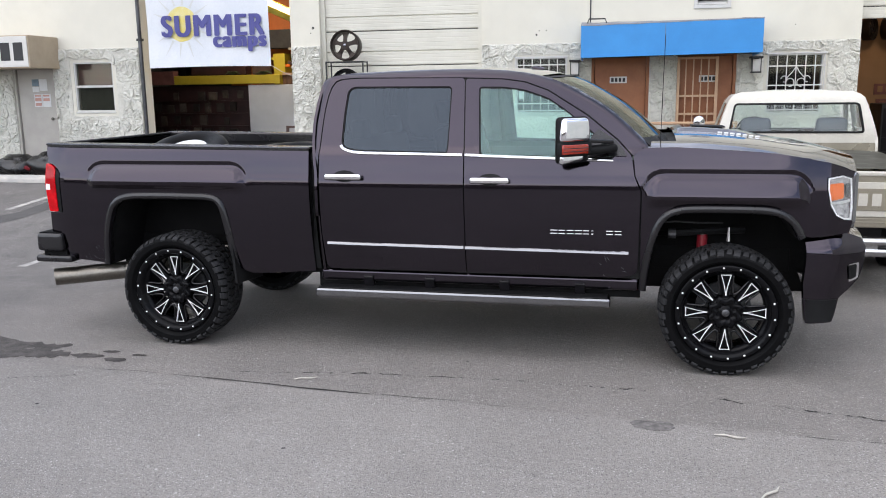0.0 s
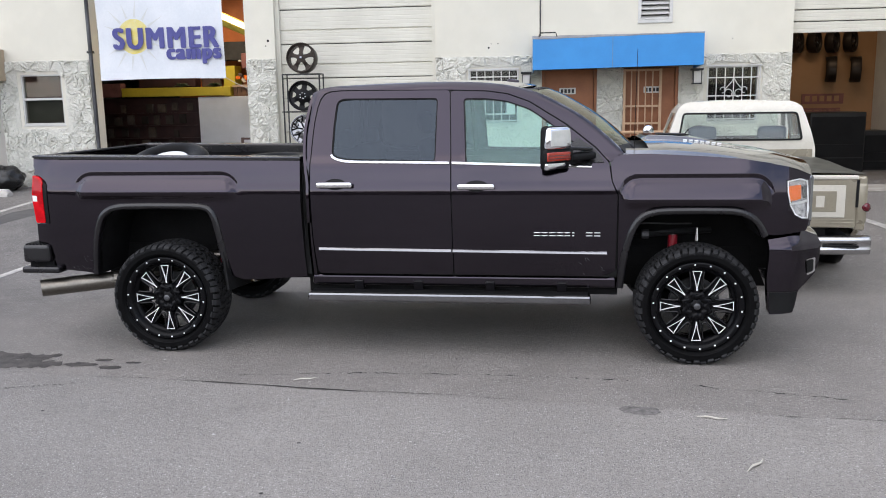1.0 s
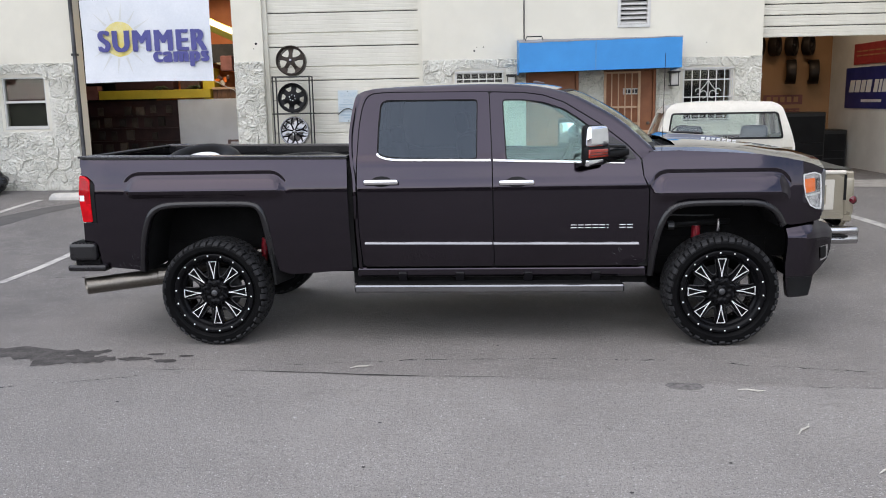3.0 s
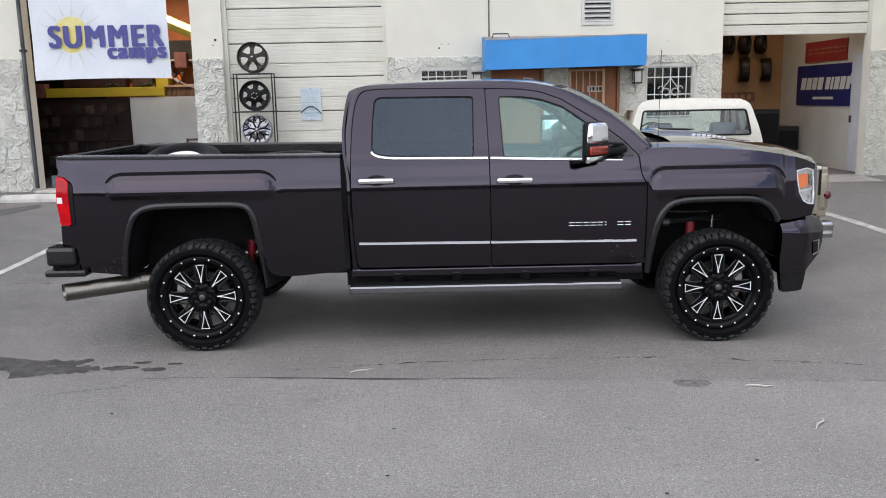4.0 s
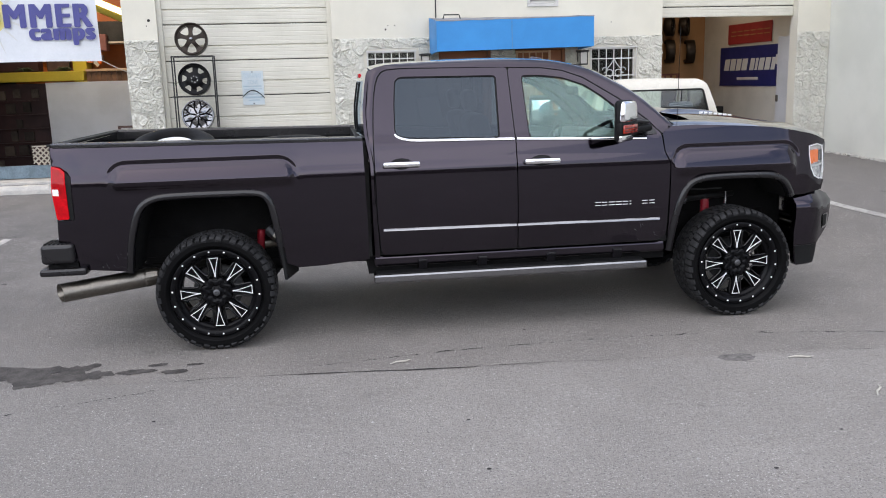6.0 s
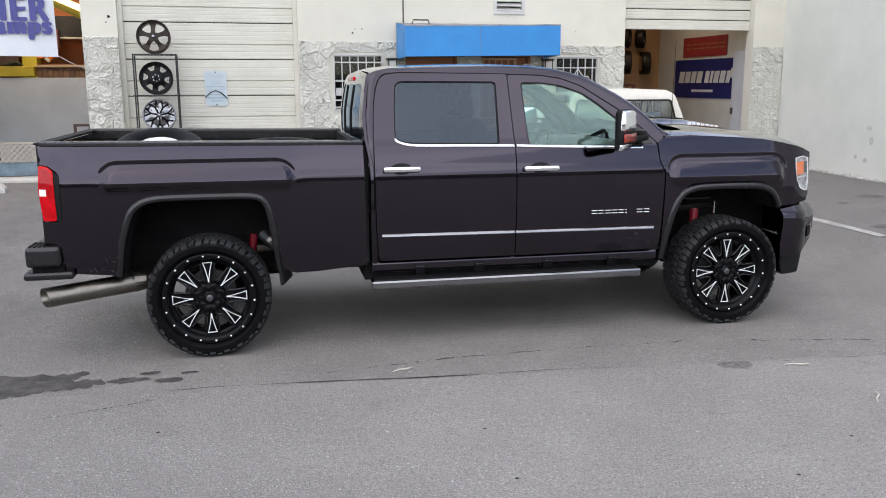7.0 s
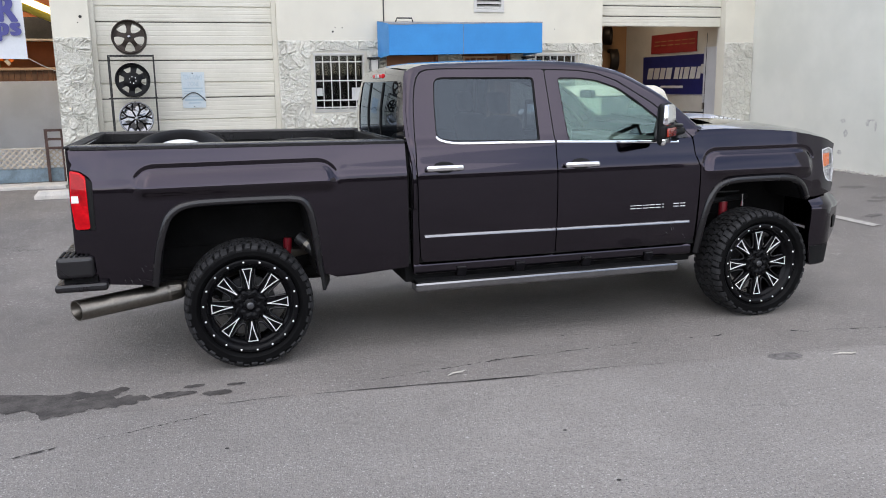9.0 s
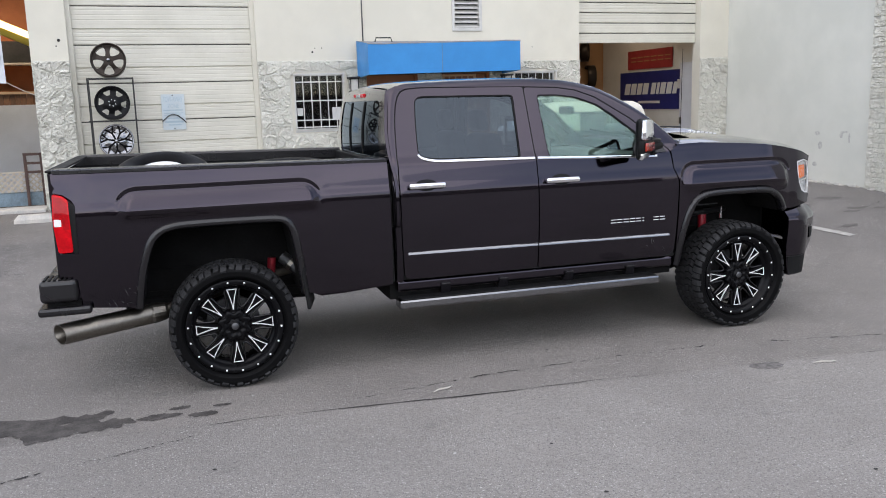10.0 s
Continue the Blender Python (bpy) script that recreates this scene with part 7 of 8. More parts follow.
def lattice(x0, x1, z0, z1, y):
    for s in (-1, 1):
        c = x0 - (z1 - z0)
        while c < x1 + (z1 - z0):
            pts = []
            for t in np.linspace(0, 1, 2):
                pts.append((c + (z1 - z0) * t * 1.0, z0 + (z1 - z0) * t) if s > 0 else (c + (z1 - z0) * t, z1 - (z1 - z0) * t))
            (xa, za), (xb, zb) = pts
            if xb > x0 and xa < x1:
                if xa < x0:
                    f = (x0 - xa) / (xb - xa)
                    za, xa = za + (zb - za) * f, x0
                if xb > x1:
                    f = (x1 - xa) / (xb - xa)
                    zb, xb = za + (zb - za) * f, x1
                d = Vector((xb - xa, 0, zb - za))
                if d.length > 0.03:
                    n = Vector((-d.z, 0, d.x)).normalized() * 0.011
                    bm = bmesh.new()
                    vs = [bm.verts.new((p[0] + n.x * q, y - 0.008 * s - o, p[1] + n.z * q)) for p in ((xa, za), (xb, zb)) for q in (-1, 1) for o in (0, 0.006)]
                    for f in ((0, 1, 5, 4), (2, 6, 7, 3), (1, 3, 7, 5), (0, 4, 6, 2), (0, 2, 3, 1), (4, 5, 7, 6)):
                        bm.faces.new([vs[i] for i in f])
                    bmesh.ops.recalc_face_normals(bm, faces=bm.faces)
                    part("lath", bm, M_LATTICE, lt)
            c += 0.085
lattice(-7.75, -6.16, 0.72, 1.00, 16.90)
for x in (-6.40, -6.18):
    box_part("fence_post", lt, M_WOOD, x - 0.02, x + 0.02, 16.85, 16.89, 0.51, 1.29)
for z in (1.01, 1.14, 1.27):
    box_part("fence_rail", lt, M_WOOD, -6.40, -6.16, 16.855, 16.885, z - 0.018, z + 0.018)
box_part("fence_rail", lt, M_LATTICE, -7.75, -6.42, 16.88, 16.91, 1.0, 1.02)

# bin bags
for k, (x, y, rx, rz) in enumerate(((-10.35, 16.02, 0.44, 0.34), (-11.05, 16.06, 0.40, 0.30))):
    zb = ground_z(x, y)
    bm = bmesh.new()
    bmesh.ops.create_icosphere(bm, subdivisions=4, radius=1.0)
    for v in bm.verts:
        c = v.co.copy()
        n = 1 + 0.20 * noise.noise(c * 1.7 + Vector((k * 5, 0, 0))) + 0.07 * noise.noise(c * 6)
        v.co = Vector((c.x * rx * n, c.y * 0.30 * n, max(-0.02, 0.55 * rz + c.z * rz * 0.62 * n + 0.10 * rz * max(0, c.z) ** 3)))
    bg = thing("bin_bag", "full black plastic bin bag lying against the wall", "bin bag", "bin bags", pose(x, y, zb))
    part("bag", bm, M_BAG, bg, "", True)
    part("tie", moved(box(-0.05, 0.05, -0.02, 0.02, -0.03, 0.03, 0.012), pose(-0.36 * (1 - 0.1 * k), -0.20, 0.16, 10, 20, 30)), M_REDPART, bg, "red tie")


def wheel_stop(x):
    y = 15.45
    st = thing("wheel_stop", "white painted concrete wheel stop on asphalt", "wheel stop", "wheel stops", pose(x, y, ground_z(x, y) - 0.01, math.degrees(math.atan(0.05)), 0, 0))
    bm = bmesh.new()
    prof = [(-0.085, 0.0), (-0.08, 0.06), (-0.055, 0.115), (0.055, 0.115), (0.08, 0.06), (0.085, 0.0)]
    rows = [[bm.verts.new((xx, py, pz * (0.55 if e else 1))) for py, pz in prof] for xx, e in ((-0.91, 1), (-0.86, 0), (-0.3, 0), (0.3, 0), (0.86, 0), (0.91, 1))]
    for a, b in zip(rows, rows[1:]):
        for i in range(5):
            bm.faces.new((a[i], a[i + 1], b[i + 1], b[i]))
    bm.faces.new(rows[0])
    bm.faces.new(rows[-1][::-1])
    bmesh.ops.recalc_face_normals(bm, faces=bm.faces)
    part("block", bm, M_CONC, st)


for x in (-10.75, -8.02, -5.52):
    wheel_stop(x)


# ---- display rack with show wheels ----
def show_wheel(name, label, style, m, material, lip):
    root = tagged(link(name, revolve([(0.236, 0.02), (0.240, -0.075), (0.236, -0.088), (0.222, -0.088), (0.214, -0.075), (0.208, -0.02), (0.205, 0.09), (0.225, 0.10), (0.236, 0.095)], 48, closed=True), lip, smooth=True), label, "wheel", "show wheels")
    root.matrix_world = m
    face = [(0.218 * math.cos(2 * math.pi * k / 48), 0.218 * math.sin(2 * math.pi * k / 48)) for k in range(48)]
    n = {"five": 5, "six": 6, "mesh": 7}[style]

    def dish(u, v):
        r = math.hypot(u, v)
        return (u, -0.066 + 0.030 * ease((r - 0.06) / 0.11) - 0.012 * ease((r - 0.16) / 0.05), v)

    def swing(pts, a):
        return [(r * math.cos(a + w), r * math.sin(a + w)) for r, w in pts]
    if style == "mesh":       # bright dished face cut by dark forked lines
        part("face", facing(sheet(face, lambda u, v: (u, dish(u, v)[1] + 0.008 * noise.noise((u * 22, v * 22, 2.0)), v), 0.016, depth=(0, 0.02, 0)), (0, -1, 0)), material, root, "crumpled bright wheel face")
        for k in range(n):
            a = 2 * math.pi * (k + 0.25) / n
            for pts in ([(0.03, 0.0), (0.125, 0.0)], [(0.125, 0.0), (0.213, 0.26)], [(0.125, 0.0), (0.213, -0.26)]):
                (u0, v0), (u1, v1) = swing(pts, a)
                part("spoke_line", tube([(u0 + (u1 - u0) * q / 4, dish(u0 + (u1 - u0) * q / 4, v0 + (v1 - v0) * q / 4)[1] - 0.004, v0 + (v1 - v0) * q / 4) for q in range(5)], 0.0125, 6), M_RIM, root, "dark forked line")
    else:
        if style == "five":   # spokes that flare towards the rim
            gap = [(0.062, 0.0), (0.085, -0.27), (0.120, -0.39), (0.165, -0.40), (0.202, -0.34), (0.207, 0.0), (0.202, 0.34), (0.165, 0.40), (0.120, 0.39), (0.085, 0.27)]
        else:                 # a broad black disc with six windows
            gap = [(0.118, -0.20), (0.118, 0.20), (0.190, 0.29), (0.190, -0.29)]
        holes = [rounded(swing(gap, math.pi / 2 + 2 * math.pi * (k + 0.5) / n), 0.014, 3) for k in range(n)]
        part("face", facing(sheet(face, dish, 0.02, holes, depth=(0, 0.035, 0)), (0, -1, 0)), material, root, "", True)
    part("centre_cap", revolve([(0, -0.085), (0.018, -0.083), (0.026, -0.076), (0.030, -0.060), (0.030, -0.03), (0, -0.03)], 24), M_DARKCHROME if style == "five" else material, root, "", True)
    if style != "mesh":
        for k in range(n):
            a = 2 * math.pi * (k + 0.5) / n + 0.3
            part("lug_hole", moved(revolve([(0, -0.008), (0.007, -0.008), (0.007, 0.0)], 8), pose(0.046 * math.cos(a), -0.066, 0.046 * math.sin(a))), M_MILLED if style == "six" else M_GAP, root)
    return root


show_wheel("show_wheel", "dark bronze five-spoke alloy wheel on the rack top", "five", pose(-5.10, 16.18, 2.567, -6, 0, 0), M_BRONZE, M_BRONZE)
show_wheel("show_wheel", "satin black alloy wheel on the rack", "six", pose(-5.10, 16.18, 1.970, -6, 8, 0), M_RIM, M_RIM)
show_wheel("show_wheel", "chrome and black forked alloy wheel on the rack", "mesh", pose(-5.09, 16.18, 1.430, -6, 0, 0), M_DARKCHROME, M_DARKCHROME)
show_wheel("show_wheel", "black alloy wheel low on the rack", "six", pose(-5.09, 16.18, 0.88, -6, 3, 0), M_RIM, M_RIM)
rk = thing("display_rack", "narrow black iron rack standing by the steel door", "rack")
gz = ground_z(-5.1, 16.2)
for x in (-5.40, -4.80):
    for y in (16.06, 16.32):
        box_part("rack_post", rk, M_RACK, x - 0.010, x + 0.010, y - 0.010, y + 0.010, gz - 0.01, 2.325)
for z in (2.315, 1.722, 1.185, 0.632):
    for y in (16.06, 16.32):
        box_part("rack_rail", rk, M_RACK, -5.43 if z < 2 else -5.41, -4.77 if z < 2 else -4.79, y - 0.009, y + 0.009, z - 0.009, z + 0.009)
    for x in (-5.40, -5.22, -4.98, -4.80):
        box_part("rack_rail", rk, M_RACK, x - 0.007, x + 0.007, 16.06, 16.32, z - 0.008, z + 0.008)


# ---- open east workshop ----
def wall_wheel(x, y, z, r, turn, lab="dark alloy wheel hung on the workshop wall"):
    k = r / 0.24
    show_wheel("hung_wheel", lab, "five", pose(x, y, z, 0, 17, turn) @ Matrix.Diagonal((k, k, k, 1)), M_HUNG, M_BRONZE)


for k in range(5):
    wall_wheel(3.42 + 0.34 * k, 20.27, 2.86, 0.21, 52)
for x, z in ((4.44, 2.33), (4.90, 2.32)):
    wall_wheel(x, 20.25, z, 0.25, 74)
for x0, x1, z0, z1, mt in ((3.95, 4.75, 1.66, 1.86, M_DULLRED), (4.0, 4.7, 1.48, 1.58, M_DULLRED)):
    sg = thing("wall_sign", "faded red sign on the ochre wall", "sign")
    box_part("board", sg, mt, x0, x1, 20.37, 20.395, z0, z1)
    for k in range(5):
        box_part("print_bar", sg, M_OCHRE, x0 + 0.06 + 0.14 * k, x0 + 0.15 + 0.14 * k, 20.362, 20.37, z0 + 0.05, z1 - 0.04)
for x0, x1, y0, y1, z1 in ((3.7, 4.70, 19.0, 19.7, 1.52), (4.78, 5.25, 19.3, 19.9, 1.16)):
    cb = thing("tool_cabinet", "black steel tool cabinet standing in the workshop", "cabinet", "tool cabinets")
    box_part("body", cb, M_RACK, x0, x1, y0, y1, 0.36, z1, 0.02)
    for k in range(4):
        box_part("drawer", cb, M_BLACK, x0 + 0.03, x1 - 0.03, y0 - 0.015, y0 + 0.002, 0.45 + k * (z1 - 0.55) / 4, 0.42 + (k + 1) * (z1 - 0.50) / 4, 0.005)
t1 = thing("wall_banner", "navy blue banner with plain white bars on the workshop wall", "banner")
box_part("sheet", t1, M_NAVY, 5.300, 5.312, 17.42, 19.62, 1.58, 2.355)
for k, (a, b) in enumerate(((0.07, 0.16), (0.18, 0.27), (0.29, 0.37), (0.39, 0.48), (0.53, 0.60), (0.62, 0.66), (0.68, 0.76), (0.78, 0.86), (0.88, 0.94))):
    part("print_bar", slab([(5.296, 19.60 - 2.2 * b, 1.885), (5.296, 19.60 - 2.2 * a, 1.885), (5.296, 19.54 - 2.2 * a, 2.115), (5.296, 19.54 - 2.2 * b, 2.115)], (0.004, 0, 0)), M_WHITEPRINT, t1)
box_part("print_bar", t1, M_WHITEPRINT, 5.293, 5.300, 18.1, 18.9, 1.70, 1.75)
t2 = thing("wall_banner", "red banner with plain pale bars on the workshop wall", "banner")
box_part("sheet", t2, M_REDSIGN, 5.300, 5.312, 17.68, 19.32, 2.41, 2.80)
for k in range(6):
    y = 19.18 - 0.25 * k
    for a, b, c, d in ((0, 0.19, 2.565, 2.585), (0, 0.19, 2.645, 2.665)):
        box_part("print_bar", t2, M_OCHRE, 5.293, 5.300, y - b, y - a, c, d)
dl = tagged(new("door_4"), "grey-green steel door standing open against the workshop wall", "door", kind="structure")
box_part("door_leaf", dl, M_GREYPANEL, 5.20, 5.245, WALL + 0.26, WALL + 0.78, 0.44, 2.47, 0.004)
box_part("door_handle", dl, M_STEEL, 5.17, 5.20, WALL + 0.70, WALL + 0.74, 1.30, 1.42)
sw = thing("switch_box", "small pale switch box on the workshop wall", "switch box")
box_part("case", sw, M_BOARD, 5.285, 5.318, 17.38, 17.48, 1.98, 2.16, 0.005)


# ---- side wall: scuffs, base debris, brick pilaster ----
for k, (y, z, a, b) in enumerate(((14.17, 1.17, 0.055, 0.035), (13.66, 1.16, 0.035, 0.055), (13.50, 1.11, 0.022, 0.075), (13.58, 1.20, 0.06, 0.014), (14.10, 0.97, 0.045, 0.06), (14.20, 0.67, 0.05, 0.04), (14.42, 0.70, 0.035, 0.03), (13.12, 0.74, 0.03, 0.10))):
    bm = sheet(blob(y, z, a, b, 40 + k, 30, 0.5), lambda u, v: (5.697, u, v), 0.05)
    tagged(link("scuff", facing(bm, (-1, 0, 0)), M_SCUFF), "grey scuff mark on the side wall", "stain", kind="structure")
bm = bmesh.new()
rnd = random.Random(3)
for k in range(150):
    y = rnd.uniform(10.5, 16.3)
    s = rnd.uniform(0.012, 0.035)
    moved_box = box(-s, s, -s * 1.4, s * 1.4, -s * 0.4, s * 0.4)
    bmesh.ops.transform(moved_box, matrix=pose(5.66 - rnd.random() * 0.08, y, ground_z(5.6, y) + s * 0.3, rnd.uniform(-20, 20), rnd.uniform(-20, 20), rnd.uniform(0, 360)), verts=moved_box.verts)
    me = bpy.data.meshes.new("tmp")
    moved_box.to_mesh(me)
    moved_box.free()
    bm.from_mesh(me)
    bpy.data.meshes.remove(me)
tagged(link("rubble", bm, M_CONC), "loose pale plaster crumbs along the wall foot", "rubble", kind="stuff")

# twigs and chips on the asphalt
for k, (x, y, ln, a) in enumerate(((-0.40, 7.53, 0.17, -12), (-3.0, 8.09, 0.16, 20), (-0.31, 6.89, 0.19, 50), (-0.10, 6.35, 0.15, 30))):
    tw = thing("twig", "short pale dry twig lying on the asphalt", "twig", "twigs", pose(x, y, 0.008, 0, 0, a))
    part("stick", tube([(-ln / 2, 0, 0), (-ln / 6, 0.008, 0.003), (ln / 5, -0.006, 0.002), (ln / 2, 0.012, 0)], 0.006, 6, radii=[0.003, 0.006, 0.006, 0.002]), M_TWIG, tw)
bm = bmesh.new()
rnd = random.Random(12)
for k in range(900):
    x, y = rnd.uniform(-9, 4.5), rnd.uniform(4.2, 12)
    s = rnd.uniform(0.003, 0.0075) * (1.6 if k % 23 == 0 else 1)
    vs = [bm.verts.new((x + s * rnd.uniform(0.6, 1.2) * math.cos(a), y + s * rnd.uniform(0.6, 1.2) * math.sin(a), ground_z(x, y) + 0.001)) for a in (0, 1.6, 3.1, 4.7)]
    tp = bm.verts.new((x, y, ground_z(x, y) + s * 0.8))
    for i in range(4):
        bm.faces.new((vs[i], vs[(i + 1) % 4], tp))
tagged(link("grit", bm, M_PEBBLE), "scattered pale grit on the asphalt", "grit", kind="stuff")
for k, (x, y) in enumerate(((-0.86, 6.45), (-2.77, 6.42), (-1.43, 6.12), (-4.5, 7.42), (-2.0, 8.6), (-2.75, 7.03))):
    decal("gum_spot", blob(x, y, 0.012, 0.009, 60 + k, 14), M_CRACK, "small dark gum spot on the asphalt", 0.004, "spot")


for k, (x, y, rx, ry) in enumerate(((4.50, 12.62, 0.22, 0.09), (4.40, 12.0, 0.19, 0.06), (4.70, 11.9, 0.09, 0.05), (4.15, 11.85, 0.15, 0.045), (3.50, 11.22, 0.12, 0.05), (3.85, 12.35, 0.09, 0.04))):
    decal("oil_spot", blob(x, y, rx, ry, 140 + k, 60, 0.7), M_DAMP, "dark damp patch on the asphalt", 0.004, "stain")

decal("apron", [(2.62, 15.90), (4.98, 15.58), (5.10, 16.70), (2.60, 16.70)], M_APRON, "pale concrete apron at the workshop door", 0.006, "apron")

# ---- wheels lying in the cargo bed ----
BED = pose(-4.201, 9.73, 0.0, 0, 0, -2.0)
def loose_wheel(m, label, rim=M_RIM, rim_label="dark wheel rim"):
    prof = [(r * 0.87, y) for r, y in ((0.195, -0.075), (0.20, -0.098), (0.23, -0.112), (0.25, -0.122), (0.31, -0.128), (0.355, -0.118), (0.385, -0.098), (0.402, -0.07), (0.408, 0.0), (0.402, 0.07), (0.385, 0.098), (0.31, 0.128), (0.25, 0.122), (0.205, 0.085))]
    root = tagged(link("loose_tyre", revolve(prof, 64), M_RUBBER, smooth=True), label, "tyre", "loose tyres")
    root.matrix_world = m
    part("rim", revolve([(0.178, -0.085), (0.170, -0.094), (0.158, -0.07), (0.12, -0.06), (0.06, -0.068), (0.03, -0.075), (0.0, -0.075)], 40), rim, root, rim_label, True)
    return root


loose_wheel(BED @ pose(0.55, 0.05, 1.115, -90, 0, 0), "tyre lying flat on the bed floor")
loose_wheel(BED @ pose(-0.39, 0.02, 1.322, -70, 0, 0), "black tyre with a bright rim lying tilted in the truck bed", M_WHITERIM, "bright silver wheel rim")
loose_wheel(BED @ pose(0.55, 0.12, 1.297, -87, 0, 0), "black tyre lying on another in the truck bed")


# ---- old white-and-gold pickup, tail towards the forecourt ----
def build_old_pickup():
    root = thing("old_pickup", "old pickup, white cab and gold bed, parked nose to wall", "pickup truck")
    # local: x right, y ahead from the tailgate, z up
    HW = 0.90
    side = [(0.0, 0.58), (0.0, 1.10), (2.06, 1.14), (2.06, 0.52), (1.45, 0.50), (1.38, 0.72), (1.22, 0.88), (1.0, 0.92), (0.80, 0.88), (0.64, 0.72), (0.58, 0.52), (0.08, 0.50)]
    for s in (-1, 1):
        e = 0.06 if s > 0 else 0.0
        w = lambda v: HW - e - 0.05 * ((v - 0.85) / 0.35) ** 2
        part("bed_side", facing(sheet(rounded(side, 0.03, 2), lambda u, v: (s * w(v), u, v), 0.06, depth=(-s * 0.05, 0, 0)), (s, 0, 0)), M_GOLD, root, "faded gold bed side", True)
        part("side_band", box(s * (HW - e + 0.004) - 0.006, s * (HW - e + 0.004) + 0.006, 0.04, 2.05, 0.80, 0.92, 0.003), M_OLDWHITE, root, "white side band")
        part("corner_post", box(s * (0.83 - e / 2) - 0.055, s * (0.83 - e / 2) + 0.055, -0.012, 0.10, 0.57, 1.098, 0.025), M_GOLD, root, "gold rear corner post")
        part("tail_housing", moved(box(-0.055, 0.055, -0.05, 0.05, -0.20, 0.19, 0.03, 3), pose(s * (0.865 - e), 0.02, 0.84)), M_GOLD, root, "gold tail-lamp housing", True)
        part("tail_lamp", moved(revolve([(0, -0.062), (0.028, -0.058), (0.042, -0.045), (0.046, 0.0)], 20), pose(s * (0.895 - e), 0.01, 0.80, 0, 0, s * 35)), M_LAMPOLD, root, "round dark red tail lamp", True)
        part("hinge_strap", box(s * 0.765 - 0.012, s * 0.765 + 0.012, -0.03, -0.005, 0.80, 1.06), M_BLACK, root)
        part("wheel_arch", moved(revolve([(0.36, -0.03), (0.36, 0.30), (0.0, 0.30)], 32), pose(s * 0.80, 1.0, 0.55, 0, 0, 90 if s > 0 else -90)), M_UNDER, root)
    # tailgate: frame, sunken panel, white field with plain bars
    tg = part("tailgate", box(-0.765, 0.765, -0.02, 0.03, 0.60, 1.095, 0.012), M_GOLD, root, "gold tailgate with a white field")
    part("gate_edge", box(-0.77, 0.77, -0.035, 0.03, 1.065, 1.105, 0.012), M_OLDWHITE, tg, "pale rolled top edge")
    part("white_field", box(-0.66, 0.66, -0.028, -0.019, 0.70, 1.01, 0.006), M_OLDWHITE, tg, "white painted field")
    part("inner_field", box(-0.58, 0.58, -0.034, -0.027, 0.755, 0.955, 0.004), M_GOLD, tg, "grey-gold inner field")
    for k in range(9):
        x = -0.50 + 0.112 * k
        part("letter_bar", box(x, x + 0.075, -0.040, -0.033, 0.80, 0.91), M_OLDWHITE, tg)
    for z in (0.645, 0.675):
        part("gate_rib", box(-0.74, 0.74, -0.026, -0.019, z, z + 0.012, 0.004), M_GOLD, tg)
    bm = bmesh.new()
    prof = rounded([(-0.08, 0.535), (-0.190, 0.535), (-0.212, 0.512), (-0.209, 0.482), (-0.196, 0.468), (-0.196, 0.432), (-0.206, 0.416), (-0.196, 0.380), (-0.165, 0.362), (-0.08, 0.365)], 0.010, 2)
    rings = [[bm.verts.new((x, y + 0.05 * abs((x + 0.04) / 0.92) ** 4, z)) for y, z in prof] for x in (-0.96, -0.94, -0.80, -0.5, 0.0, 0.4, 0.72, 0.855, 0.875)]
    for a, b in zip(rings, rings[1:]):
        for i in range(len(prof)):
            bm.faces.new((a[i], a[(i + 1) % len(prof)], b[(i + 1) % len(prof)], b[i]))
    bm.faces.new(rings[0])
    bm.faces.new(rings[-1][::-1])
    bmesh.ops.recalc_face_normals(bm, faces=bm.faces)
    bp = part("rear_bumper", bm, M_DULLCHROME, root, "dull ribbed chrome rear bumper", True)
    for s in (-1, 1):
        part("bumper_slot", box(s * 0.60 - 0.16, s * 0.60 + 0.16, -0.200, -0.186, 0.438, 0.460, 0.003), M_BLACK, bp)
        part("bumper_iron", box(s * 0.45 - 0.03, s * 0.45 + 0.03, -0.12, 0.4, 0.40, 0.50), M_UNDER, root)
    bm = bmesh.new()
    rows = [[bm.verts.new((-0.84 + 1.68 * i / 12, y, 1.115 + 0.02 * (y > 1) + 0.015 * (1 - (i / 6 - 1) ** 2))) for i in range(13)] for y in (0.0, 0.02, 0.7, 1.4, 2.05)]
    for a, b in zip(rows, rows[1:]):
        for i in range(12):
            bm.faces.new((a[i], a[i + 1], b[i + 1], b[i]))
    part("bed_cover", facing(bm, (0, 0, 1)), M_OLIVE, root, "dark olive bed cover", True)
    # cab
    wid = curve_of([(0.5, 0.84), (1.0, 0.87), (1.25, 0.865), (1.36, 0.835), (1.65, 0.745), (1.72, 0.715), (1.76, 0.67), (1.795, 0.58)])
    def on_rear(x, z):
        y = 2.13 + 0.10 * ease((z - 1.30) / 0.5) + 0.05 * ease((z - 1.70) / 0.1) + 0.035 * (x / 0.8) ** 2
        return (x, y, z)
    zz = [0.55, 0.9, 1.22, 1.34, 1.5, 1.65, 1.72, 1.76, 1.79]
    low = [(-wid(z), z) for z in zz[:3]] + [(wid(z), z) for z in zz[:3][::-1]]
    upp = [(-wid(z), z) for z in zz[2:]] + [(0, 1.805)] + [(wid(z), z) for z in zz[2:][::-1]]
    win = rounded([(-0.725, 1.325), (-0.665, 1.665), (0.665, 1.665), (0.725, 1.325)], 0.05)
    part("cab_back_lower", facing(sheet(low, on_rear, 0.08), (0, -1, 0)), M_GOLD, root, "", True)
